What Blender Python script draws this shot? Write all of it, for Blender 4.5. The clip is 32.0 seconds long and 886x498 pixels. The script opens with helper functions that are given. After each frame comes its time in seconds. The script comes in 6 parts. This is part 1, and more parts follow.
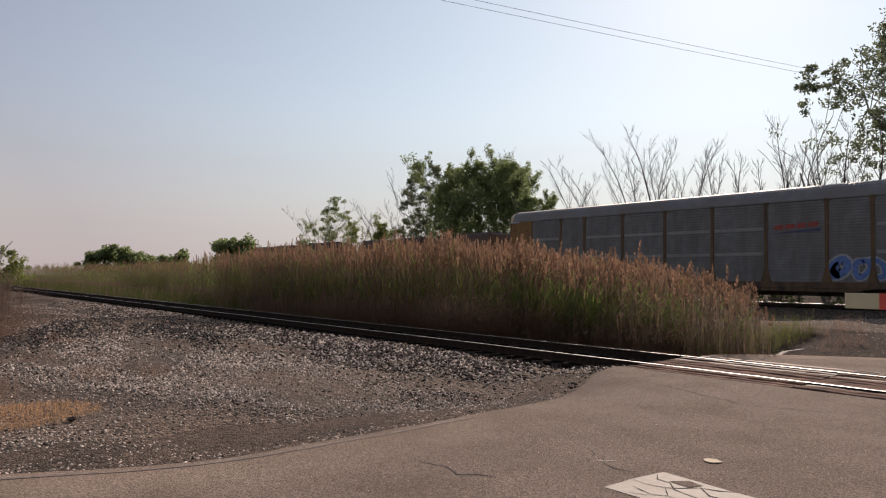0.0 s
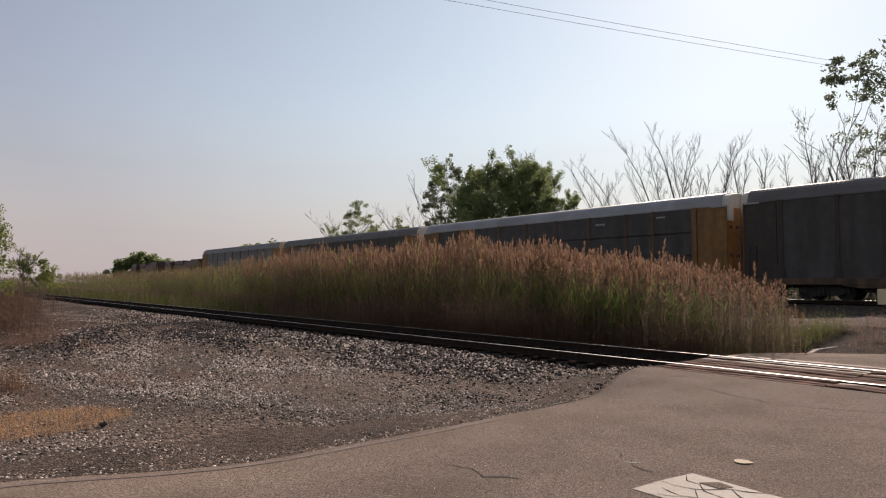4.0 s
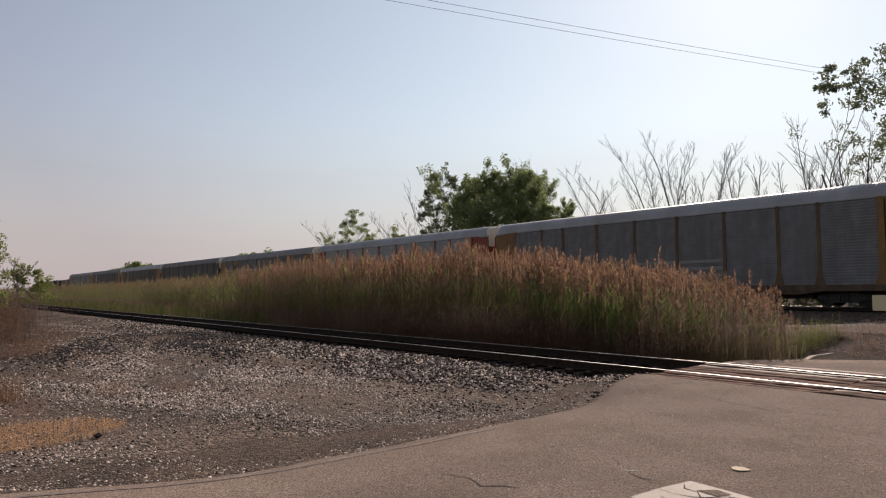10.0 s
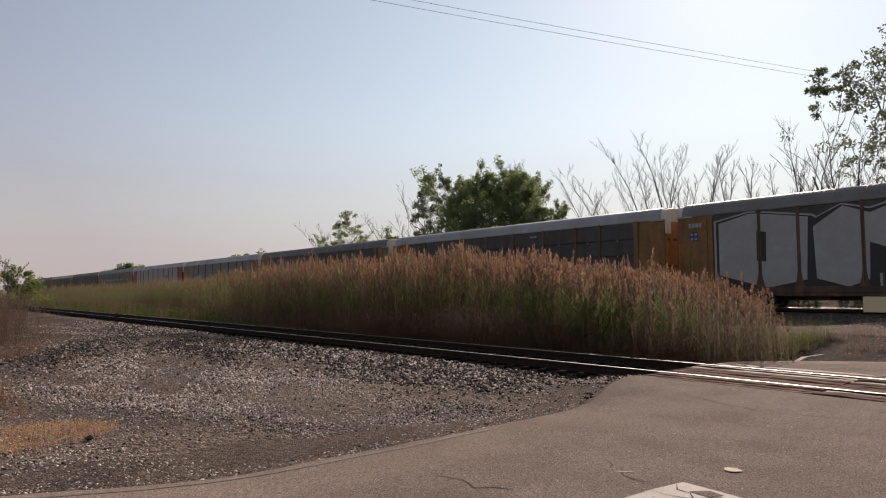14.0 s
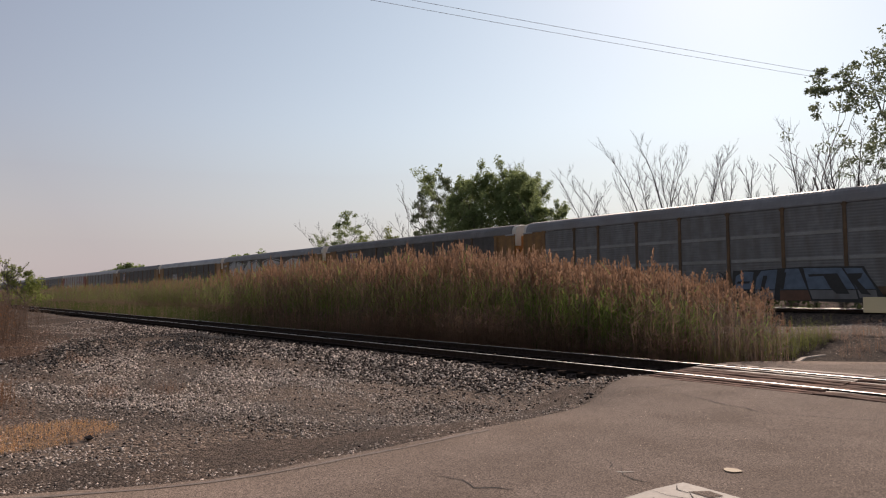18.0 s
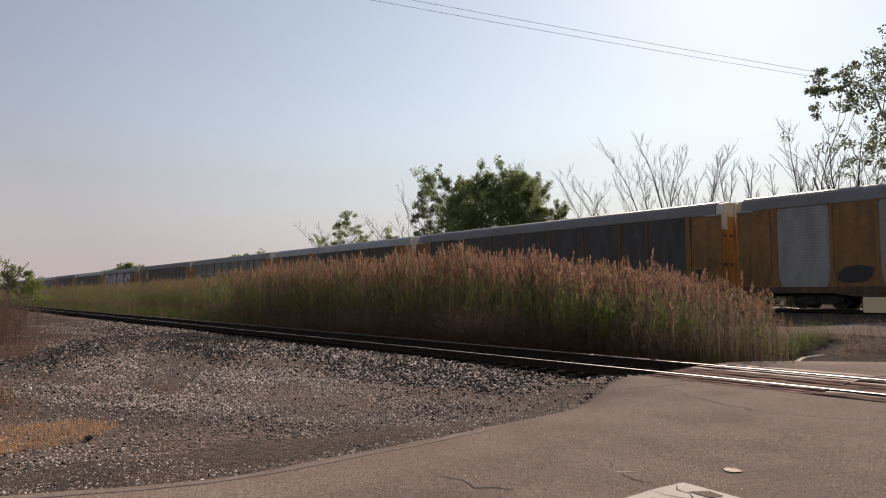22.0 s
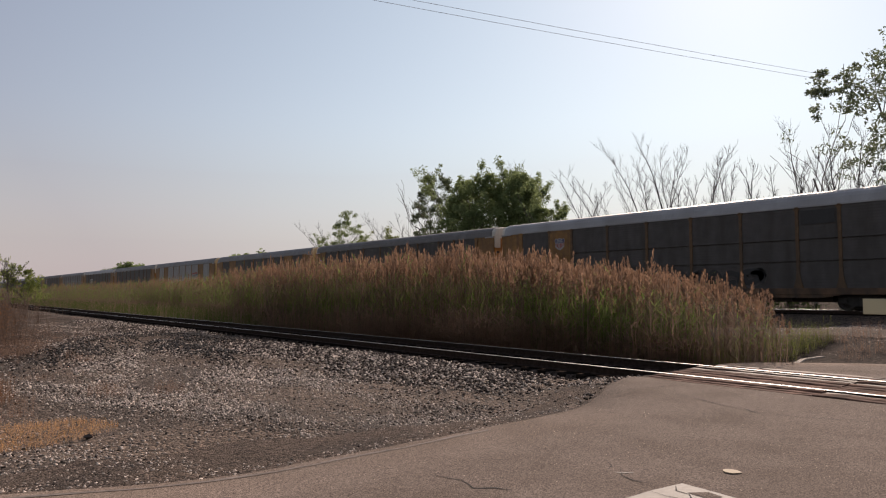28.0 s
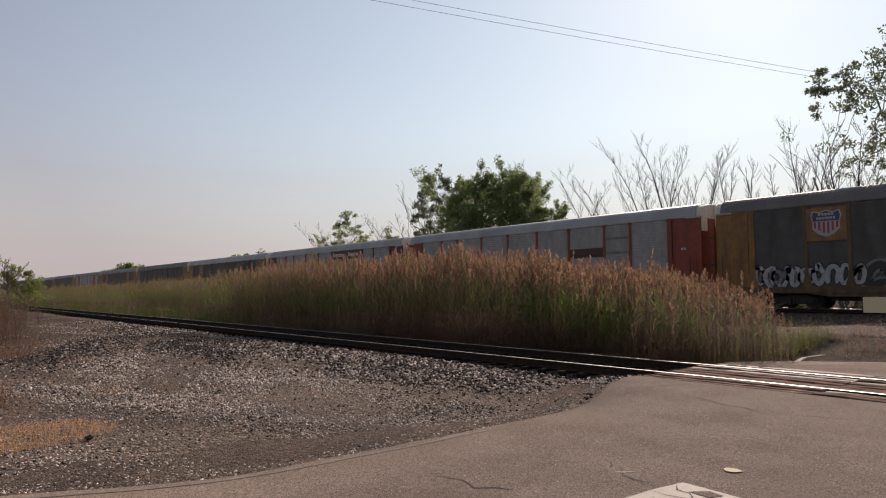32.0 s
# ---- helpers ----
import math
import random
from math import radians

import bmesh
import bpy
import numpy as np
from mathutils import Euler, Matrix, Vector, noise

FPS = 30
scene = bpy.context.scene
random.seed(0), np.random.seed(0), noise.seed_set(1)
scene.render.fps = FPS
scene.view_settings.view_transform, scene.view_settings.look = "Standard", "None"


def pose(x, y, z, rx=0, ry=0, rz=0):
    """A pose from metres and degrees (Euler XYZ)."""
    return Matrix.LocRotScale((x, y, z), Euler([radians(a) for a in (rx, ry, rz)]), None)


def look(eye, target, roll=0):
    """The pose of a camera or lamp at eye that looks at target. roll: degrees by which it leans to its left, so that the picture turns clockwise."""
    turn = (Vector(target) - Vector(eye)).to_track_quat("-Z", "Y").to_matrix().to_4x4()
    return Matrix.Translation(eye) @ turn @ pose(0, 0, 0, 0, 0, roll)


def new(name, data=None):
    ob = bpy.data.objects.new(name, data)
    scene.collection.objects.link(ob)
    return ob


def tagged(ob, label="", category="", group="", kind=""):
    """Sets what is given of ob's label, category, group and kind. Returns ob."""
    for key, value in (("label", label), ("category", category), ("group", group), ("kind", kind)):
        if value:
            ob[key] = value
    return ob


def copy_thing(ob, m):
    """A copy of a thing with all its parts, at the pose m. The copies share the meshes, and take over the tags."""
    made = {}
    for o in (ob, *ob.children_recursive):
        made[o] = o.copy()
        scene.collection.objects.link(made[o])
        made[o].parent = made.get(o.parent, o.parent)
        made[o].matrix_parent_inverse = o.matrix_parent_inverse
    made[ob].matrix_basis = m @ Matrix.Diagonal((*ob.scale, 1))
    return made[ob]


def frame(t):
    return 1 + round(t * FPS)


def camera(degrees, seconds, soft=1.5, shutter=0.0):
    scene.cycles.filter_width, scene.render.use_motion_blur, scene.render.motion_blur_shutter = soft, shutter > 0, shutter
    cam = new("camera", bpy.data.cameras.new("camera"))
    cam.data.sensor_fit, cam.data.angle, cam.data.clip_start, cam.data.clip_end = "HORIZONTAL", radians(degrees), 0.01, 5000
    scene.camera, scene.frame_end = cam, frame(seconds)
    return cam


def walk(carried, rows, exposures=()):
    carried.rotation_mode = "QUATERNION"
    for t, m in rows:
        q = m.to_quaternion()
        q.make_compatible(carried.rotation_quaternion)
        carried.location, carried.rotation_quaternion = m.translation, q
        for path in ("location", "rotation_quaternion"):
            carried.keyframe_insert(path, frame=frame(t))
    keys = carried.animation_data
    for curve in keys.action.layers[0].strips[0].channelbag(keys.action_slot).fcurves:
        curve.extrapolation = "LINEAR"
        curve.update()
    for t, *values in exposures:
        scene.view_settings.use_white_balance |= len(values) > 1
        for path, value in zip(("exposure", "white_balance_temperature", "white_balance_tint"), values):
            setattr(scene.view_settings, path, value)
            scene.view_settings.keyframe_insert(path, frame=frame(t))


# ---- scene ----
cam = camera(68.55, 32.0, soft=1.15)
CAMERA_ROWS = [  # seconds, tilt, turn, lean in degrees
    (0, 92.97, 48.95, 1.13), (0.5, 93.19, 49.06, 0.95), (1, 93.37, 48.95, 0.81), (1.5, 93.45, 49.08, 0.73),
    (2, 93.47, 49.35, 0.56), (2.5, 93.15, 49.91, 1.13), (3, 93.08, 50.24, 0.80), (3.5, 93.07, 50.64, 0.48),
    (5.5, 93.34, 51.30, 0.03), (6, 93.38, 51.22, -0.02), (6.5, 93.48, 51.29, 0.04), (7, 93.67, 51.33, 0.01),
    (7.5, 93.73, 51.32, 0.02), (8, 93.78, 51.31, 0.02), (8.5, 93.79, 51.39, 0.03), (9, 93.75, 51.33, 0.01),
    (9.5, 93.81, 51.08, 0.01), (10, 93.88, 50.57, -0.03), (10.5, 93.91, 50.24, -0.01), (11, 93.95, 50.17, -0.04),
    (11.5, 93.96, 50.13, -0.00), (12, 93.97, 50.07, -0.02), (12.5, 93.99, 50.06, -0.02), (13, 94.01, 50.04, -0.00),
    (13.5, 94.00, 50.01, -0.01), (14, 94.02, 50.00, -0.03), (16.5, 94.03, 50.00, -0.00), (25, 94.03, 50.00, 0.02),
    (25.5, 94.03, 50.00, 0.05), (27.5, 94.02, 50.00, 0.11), (28, 94.04, 50.00, 0.21), (28.5, 94.03, 50.00, 0.25),
    (29, 94.05, 50.00, 0.22), (29.5, 94.03, 50.01, 0.28), (30, 94.04, 50.00, 0.21), (30.5, 94.04, 49.99, 0.15),
    (31, 94.04, 50.00, 0.07), (31.5, 94.04, 50.00, 0.07), (32, 94.03, 50.00, 0.02),
]

EYE = (0.0, 0.0, 1.55)
walk(cam, [(t, pose(*EYE, tilt, 0, turn) @ pose(0, 0, 0, 0, 0, lean)) for t, tilt, turn, lean in CAMERA_ROWS],
     exposures=[(0, 0.3, 6500, 20), (32, 0.3, 6500, 20)])

# ---- light: hazy late-morning sun behind the train ----
SUN_EL, SUN_AZ = radians(34), radians(-24)        # azimuth from +y towards +x
sky_world = bpy.data.worlds.new("hazy_sky")
scene.world = sky_world
sky_world.use_nodes = True
wn = sky_world.node_tree.nodes
sky = wn.new("ShaderNodeTexSky")
sky.sky_type, sky.sun_disc = "NISHITA", False
sky.sun_elevation, sky.sun_rotation = SUN_EL, SUN_AZ
sky.air_density, sky.dust_density, sky.ozone_density = 1.6, 0.4, 1.5
wn["Background"].inputs[1].default_value = 0.085
haze = wn.new("ShaderNodeHueSaturation")          # thin summer haze pales the blue
haze.inputs["Saturation"].default_value, haze.inputs["Hue"].default_value = 0.56, 0.486
sky_world.node_tree.links.new(sky.outputs[0], haze.inputs["Color"])
# a bank of grey haze low on the horizon
way = wn.new("ShaderNodeTexCoord")
parts = wn.new("ShaderNodeSeparateXYZ")
sky_world.node_tree.links.new(way.outputs["Generated"], parts.inputs[0])
low = wn.new("ShaderNodeMapRange")
low.interpolation_type = "SMOOTHSTEP"
for key, value in (("From Min", 0.0), ("From Max", 0.27), ("To Min", 0.72), ("To Max", 0.0)):
    low.inputs[key].default_value = value
sky_world.node_tree.links.new(parts.outputs["Z"], low.inputs["Value"])
veil = wn.new("ShaderNodeMix")
veil.data_type = "RGBA"
veil.inputs["B"].default_value = (4.95, 4.8, 4.6, 1)
# the haze glows towards the sun and greys to lavender away from it
aureole = wn.new("ShaderNodeVectorMath")
aureole.operation = "DOT_PRODUCT"
aureole.inputs[1].default_value = (math.sin(SUN_AZ) * math.cos(SUN_EL), math.cos(SUN_AZ) * math.cos(SUN_EL), math.sin(SUN_EL))
sky_world.node_tree.links.new(way.outputs["Generated"], aureole.inputs[0])
glow = wn.new("ShaderNodeValToRGB")
glow.color_ramp.elements[0].position, glow.color_ramp.elements[0].color = 0.52, (0.80, 0.783, 0.835, 1)
glow.color_ramp.elements[1].position, glow.color_ramp.elements[1].color = 0.93, (0.912, 0.962, 0.962, 1)
behind_us = glow.color_ramp.elements.new(0.0)          # and pales again opposite the sun
behind_us.color = (1.0, 0.98, 0.96, 1)
sky_world.node_tree.links.new(aureole.outputs["Value"], glow.inputs[0])
tone = wn.new("ShaderNodeMix")
tone.data_type, tone.blend_type = "RGBA", "MULTIPLY"
tone.inputs["Factor"].default_value = 1.0
for a, b in ((low.outputs[0], veil.inputs["Factor"]), (haze.outputs[0], veil.inputs["A"]), (veil.outputs["Result"], tone.inputs["A"]),
             (glow.outputs[0], tone.inputs["B"]), (tone.outputs["Result"], wn["Background"].inputs[0])):
    sky_world.node_tree.links.new(a, b)
sun = new("sun", bpy.data.lights.new("sun", "SUN"))
sun.data.energy, sun.data.angle, sun.data.color = 3.9, radians(0.6), (1.0, 0.85, 0.67)
sun.matrix_world = look((60 * math.sin(SUN_AZ), 60 * math.cos(SUN_AZ), 60 * math.tan(SUN_EL)), (0, 0, 0))


# ---- materials ----
def mat(name, colour, rough=0.7, metal=0.0, spread=0.25, scale=6.0, stain=None, stain_scale=0.8, stain_amount=0.4,
        bump=0.15, bump_scale=40.0, island=0.0, per_object=0.0, cells=0.0, cell_spread=0.5, spec=0.5, streak=False):
    """Two-scale procedural surface: grain about colour, larger stains towards stain."""
    m = bpy.data.materials.new(name)
    m.use_nodes = True
    nt = m.node_tree
    n, l = nt.nodes, nt.links
    b = n["Principled BSDF"]
    co = n.new("ShaderNodeTexCoord")
    fine = n.new("ShaderNodeTexNoise")
    fine.inputs["Scale"].default_value, fine.inputs["Detail"].default_value = scale, 8
    l.new(co.outputs["Object"], fine.inputs["Vector"])
    ramp = n.new("ShaderNodeValToRGB")
    lo, hi = 1 - spread, 1 + spread
    ramp.color_ramp.elements[0].position, ramp.color_ramp.elements[1].position = 0.3, 0.7
    ramp.color_ramp.elements[0].color = (*[min(1, c * lo) for c in colour], 1)
    ramp.color_ramp.elements[1].color = (*[min(1, c * hi) for c in colour], 1)
    l.new(fine.outputs["Fac"], ramp.inputs[0])
    out = ramp.outputs[0]
    if stain:
        big = n.new("ShaderNodeTexNoise")
        big.inputs["Scale"].default_value, big.inputs["Detail"].default_value = stain_scale, 6
        l.new(co.outputs["Object"], big.inputs["Vector"])
        if streak:                  # grime that runs down the side, other on each piece
            run = n.new("ShaderNodeMapping")
            run.inputs["Scale"].default_value = (2.6, 2.6, 0.45)
            l.new(co.outputs["Object"], run.inputs["Vector"])
            shift = n.new("ShaderNodeVectorMath")
            shift.operation = "MULTIPLY_ADD"
            shift.inputs[1].default_value = (37, 53, 71)
            l.new(n.new("ShaderNodeObjectInfo").outputs["Random"], shift.inputs[0])
            l.new(run.outputs[0], shift.inputs[2])
            l.new(shift.outputs[0], big.inputs["Vector"])
        sr = n.new("ShaderNodeMapRange")
        sr.inputs["From Min"].default_value, sr.inputs["From Max"].default_value = 0.42, 0.68
        sr.inputs["To Max"].default_value = stain_amount
        l.new(big.outputs["Fac"], sr.inputs["Value"])
        mx = n.new("ShaderNodeMix")
        mx.data_type = "RGBA"
        l.new(sr.outputs[0], mx.inputs["Factor"])
        l.new(out, mx.inputs["A"])
        mx.inputs["B"].default_value = (*stain, 1)
        out = mx.outputs["Result"]
    if cells:                       # bedded stones: a tone for each cell, with hollow joints
        vo = n.new("ShaderNodeTexVoronoi")
        vo.inputs["Scale"].default_value, vo.inputs["Randomness"].default_value = cells, 1.0
        l.new(co.outputs["Object"], vo.inputs["Vector"])
        sep = n.new("ShaderNodeSeparateColor")
        l.new(vo.outputs["Color"], sep.inputs[0])
        cr = n.new("ShaderNodeMapRange")
        cr.inputs["To Min"].default_value, cr.inputs["To Max"].default_value = 1 - cell_spread, 1 + cell_spread * 1.4
        l.new(sep.outputs[0], cr.inputs["Value"])
        ch = n.new("ShaderNodeHueSaturation")
        l.new(cr.outputs[0], ch.inputs["Value"])
        l.new(out, ch.inputs["Color"])
        out = ch.outputs[0]
    if island or per_object:
        src = n.new("ShaderNodeNewGeometry").outputs["Random Per Island"] if island else n.new("ShaderNodeObjectInfo").outputs["Random"]
        k = island or per_object
        vr = n.new("ShaderNodeMapRange")
        vr.inputs["To Min"].default_value, vr.inputs["To Max"].default_value = 1 - k, 1 + k
        l.new(src, vr.inputs["Value"])
        hs = n.new("ShaderNodeHueSaturation")
        l.new(vr.outputs[0], hs.inputs["Value"])
        l.new(out, hs.inputs["Color"])
        out = hs.outputs[0]
    l.new(out, b.inputs["Base Color"])
    b.inputs["Roughness"].default_value, b.inputs["Metallic"].default_value = rough, metal
    b.inputs["Specular IOR Level"].default_value = spec
    if bump:
        bn = n.new("ShaderNodeTexNoise")
        bn.inputs["Scale"].default_value, bn.inputs["Detail"].default_value = bump_scale, 6
        l.new(co.outputs["Object"], bn.inputs["Vector"])
        bp = n.new("ShaderNodeBump")
        bp.inputs["Strength"].default_value, bp.inputs["Distance"].default_value = bump, 0.02
        if cells:
            inv = n.new("ShaderNodeMath")
            inv.operation = "MULTIPLY_ADD"
            inv.inputs[1].default_value = -1.6
            l.new(vo.outputs["Distance"], inv.inputs[0])
            l.new(bn.outputs["Fac"], inv.inputs[2])
            l.new(inv.outputs[0], bp.inputs["Height"])
        else:
            l.new(bn.outputs["Fac"], bp.inputs["Height"])
        l.new(bp.outputs[0], b.inputs["Normal"])
    return m


def leaf_mat(name, colour, other, through_share=0.45, rough=0.8, scale=0.5):
    """Thin leaf or straw: diffuse and light passing through, coloured piece by piece."""
    m = bpy.data.materials.new(name)
    m.use_nodes = True
    n, l = m.node_tree.nodes, m.node_tree.links
    b = n["Principled BSDF"]
    geo = n.new("ShaderNodeNewGeometry")
    ramp = n.new("ShaderNodeValToRGB")
    ramp.color_ramp.elements[0].color, ramp.color_ramp.elements[1].color = (*colour, 1), (*other, 1)
    big = n.new("ShaderNodeTexNoise")
    big.inputs["Scale"].default_value = scale
    co = n.new("ShaderNodeTexCoord")
    l.new(co.outputs["Object"], big.inputs["Vector"])
    ad = n.new("ShaderNodeMath")
    ad.operation = "MULTIPLY_ADD"
    ad.inputs[1].default_value = 0.6
    l.new(geo.outputs["Random Per Island"], ad.inputs[0])
    sc = n.new("ShaderNodeMath")
    sc.operation = "MULTIPLY"
    sc.inputs[1].default_value = 0.5
    l.new(big.outputs["Fac"], sc.inputs[0])
    l.new(sc.outputs[0], ad.inputs[2])
    l.new(ad.outputs[0], ramp.inputs[0])
    l.new(ramp.outputs[0], b.inputs["Base Color"])
    b.inputs["Roughness"].default_value = rough
    b.inputs["Specular IOR Level"].default_value = 0.08
    tr = n.new("ShaderNodeBsdfTranslucent")
    l.new(ramp.outputs[0], tr.inputs["Color"])
    mix = n.new("ShaderNodeMixShader")
    mix.inputs[0].default_value = through_share
    l.new(b.outputs[0], mix.inputs[1])
    l.new(tr.outputs[0], mix.inputs[2])
    l.new(mix.outputs[0], n["Material Output"].inputs["Surface"])
    return m


M = {}
M["asphalt"] = mat("asphalt", (0.158, 0.124, 0.104), 0.9, spread=0.4, scale=60, cells=140, cell_spread=0.5, spec=0.05, stain=(0.10, 0.075, 0.06), stain_scale=1.1, stain_amount=0.6, bump=0.03, bump_scale=90)
M["soil"] = mat("gravel_soil", (0.105, 0.076, 0.058), 0.95, spread=0.4, scale=10, cells=26, cell_spread=0.7, spec=0.2, stain=(0.05, 0.041, 0.036), stain_scale=0.35, stain_amount=0.8, bump=0.9, bump_scale=35)
M["road_chip"] = mat("asphalt_aggregate", (0.44, 0.35, 0.26), 0.85, spread=0.2, scale=30, bump=0.1, island=0.6, spec=0.3)
M["stone"] = mat("crushed_stone", (0.40, 0.335, 0.288), 0.88, spread=0.2, scale=30, bump=0.2, island=0.75, spec=0.3)
# serves oily stone, and stone darkened for shade by the rails and the train
M["dark_stone"] = mat("oily_shade_dark_ballast", (0.055, 0.045, 0.041), 0.9, spread=0.3, scale=30, bump=0.2, island=0.6, spec=0.05)
M["coal_stone"] = mat("blue_black_spoil", (0.03, 0.027, 0.027), 0.85, spread=0.3, scale=30, bump=0.2, island=0.8, spec=0.3)
M["white_paint"] = mat("worn_road_paint", (0.25, 0.22, 0.188), 0.7, spread=0.15, scale=25, stain=(0.17, 0.14, 0.12), stain_scale=4, stain_amount=0.6)
# oily ballast, with the shade of reeds and rails put into its colour
M["bed"] = mat("oily_shade_dark_bed", (0.042, 0.033, 0.029), 0.95, spread=0.4, scale=10, cells=22, cell_spread=0.6, bump=0.5, bump_scale=30, spec=0.0)
M["dim"] = mat("faded_brown_yellow_paint", (0.10, 0.055, 0.024), 0.7, spread=0.3, scale=3, stain=(0.045, 0.03, 0.02), stain_scale=0.9, stain_amount=0.8, streak=True)
M["sill"] = mat("grimy_rust_sill", (0.085, 0.048, 0.026), 0.75, spread=0.3, scale=3, stain=(0.03, 0.022, 0.018), stain_amount=0.8, streak=True)
M["rail_side"] = mat("rusty_rail", (0.028, 0.02, 0.017), 0.95, spread=0.4, scale=12, bump=0.2, spec=0.05)
M["rail_top"] = mat("polished_rail", (0.42, 0.40, 0.385), 0.42, 1.0, spread=0.3, scale=5, bump=0.05)
M["tie"] = mat("creosoted_tie", (0.012, 0.010, 0.009), 0.95, spread=0.4, scale=9, bump=0.4, per_object=0.3, spec=0.0)
M["plank"] = mat("crossing_timber", (0.15, 0.088, 0.068), 0.75, spread=0.5, spec=0.02, scale=5, bump=1.0, bump_scale=9, per_object=0.3, stain=(0.062, 0.038, 0.03), stain_scale=2.2, stain_amount=0.8)
M["smooth_plank"] = mat("polished_crossing_timber", (0.10, 0.06, 0.047), 0.6, spread=0.5, spec=0.12, scale=5, bump=1.0, bump_scale=9, stain=(0.04, 0.026, 0.021), stain_scale=2.2, stain_amount=0.8)
M["pale"] = mat("cream_lettering", (0.42, 0.40, 0.36), 0.7, spread=0.1)
M["yellow"] = mat("faded_yellow_paint", (0.185, 0.088, 0.02), 0.6, spread=0.25, scale=3, stain=(0.09, 0.046, 0.02), stain_scale=0.9, stain_amount=0.8, bump=0.08, streak=True)
M["red"] = mat("oxide_red_paint", (0.19, 0.03, 0.015), 0.6, spread=0.2, scale=3, stain=(0.10, 0.024, 0.015), stain_scale=0.9, stain_amount=0.7, bump=0.08, streak=True)
M["maroon"] = mat("dark_maroon_paint", (0.05, 0.016, 0.014), 0.6, spread=0.25, scale=3, stain=(0.04, 0.018, 0.015), stain_amount=0.7, bump=0.08, streak=True)
M["brown"] = mat("dark_brown_paint", (0.035, 0.024, 0.02), 0.65, spread=0.3, scale=3, stain=(0.015, 0.012, 0.011), stain_amount=0.7, bump=0.08, streak=True)
M["silver"] = mat("galvanised_panel", (0.225, 0.225, 0.232), 0.5, 0.15, spread=0.12, scale=2.5, stain=(0.15, 0.14, 0.13), stain_scale=0.7, stain_amount=0.6, bump=0.08, streak=True)
M["dull"] = mat("weathered_panel", (0.13, 0.13, 0.138), 0.6, 0.1, spread=0.18, scale=2.0, stain=(0.09, 0.082, 0.076), stain_scale=0.8, stain_amount=0.75, bump=0.08, streak=True)
M["slate"] = mat("sooty_striped_panel", (0.088, 0.086, 0.09), 0.6, 0.1, spread=0.18, scale=2.0, stain=(0.06, 0.054, 0.05), stain_scale=0.8, stain_amount=0.75, bump=0.08, streak=True)
M["dark"] = mat("grimy_panel", (0.055, 0.05, 0.05), 0.65, 0.1, spread=0.2, scale=2.0, stain=(0.032, 0.027, 0.024), stain_scale=0.7, stain_amount=0.8, bump=0.08, streak=True)
M["stripe"] = mat("pale_panel_stripe", (0.20, 0.20, 0.205), 0.55, 0.2, spread=0.12, scale=4, stain=(0.15, 0.145, 0.135), stain_amount=0.6)
M["roof_light"] = mat("galvanised_roof", (0.27, 0.27, 0.285), 0.5, 0.15, spread=0.1, scale=2, stain=(0.17, 0.16, 0.155), stain_scale=0.5, stain_amount=0.6, bump=0.06)
M["roof_dull"] = mat("weathered_roof", (0.15, 0.147, 0.156), 0.55, 0.15, spread=0.15, scale=2, stain=(0.125, 0.105, 0.095), stain_scale=0.5, stain_amount=0.7, bump=0.06)
M["roof_dark"] = mat("sooty_roof", (0.115, 0.108, 0.11), 0.6, 0.15, spread=0.18, scale=2, stain=(0.09, 0.08, 0.075), stain_scale=0.5, stain_amount=0.7, bump=0.06)
M["cap"] = mat("off_white_end_cap", (0.5, 0.47, 0.43), 0.6, spread=0.08, scale=5, stain=(0.42, 0.36, 0.29), stain_amount=0.5)
M["iron"] = mat("sooty_iron", (0.022, 0.02, 0.019), 0.75, spread=0.4, scale=8)
M["black"] = mat("black_spray_paint", (0.015, 0.015, 0.017), 0.6, spread=0.2)
M["white"] = mat("white_spray_paint", (0.28, 0.28, 0.29), 0.6, spread=0.12, scale=2, stain=(0.24, 0.235, 0.235), stain_amount=0.6)
M["teal"] = mat("teal_spray_paint", (0.065, 0.165, 0.18), 0.6)
M["green"] = mat("green_spray_paint", (0.06, 0.30, 0.12), 0.6)
M["blue"] = mat("blue_spray_paint", (0.07, 0.13, 0.34), 0.6)
M["grey"] = mat("grey_spray_paint", (0.25, 0.26, 0.28), 0.6)
M["lime"] = mat("yellow_spray_paint", (0.45, 0.40, 0.06), 0.6)
M["navy"] = mat("navy_logo_paint", (0.035, 0.035, 0.10), 0.5)
M["logo_red"] = mat("red_logo_paint", (0.24, 0.03, 0.025), 0.5)
M["bark"] = mat("grey_bark", (0.10, 0.085, 0.07), 0.9, spread=0.35, scale=9, bump=0.5)
M["dead_bark"] = mat("grey_dead_wood", (0.05, 0.042, 0.037), 0.9, spread=0.3, scale=9, bump=0.4)
M["leaf_dark"] = leaf_mat("tree_leaf", (0.125, 0.165, 0.072), (0.265, 0.315, 0.145), 0.68)
M["leaf_light"] = leaf_mat("pale_leaf", (0.13, 0.165, 0.045), (0.26, 0.285, 0.10), 0.6)
M["reed_green"] = leaf_mat("reed_leaf", (0.095, 0.148, 0.034), (0.225, 0.295, 0.08), 0.68)
M["reed_stem"] = leaf_mat("dry_reed_stem", (0.16, 0.108, 0.083), (0.28, 0.195, 0.15), 0.55)
M["plume"] = leaf_mat("reed_plume", (0.17, 0.10, 0.065), (0.35, 0.22, 0.147), 0.55)
M["brush"] = leaf_mat("brown_brush", (0.09, 0.063, 0.05), (0.19, 0.135, 0.105), 0.5)
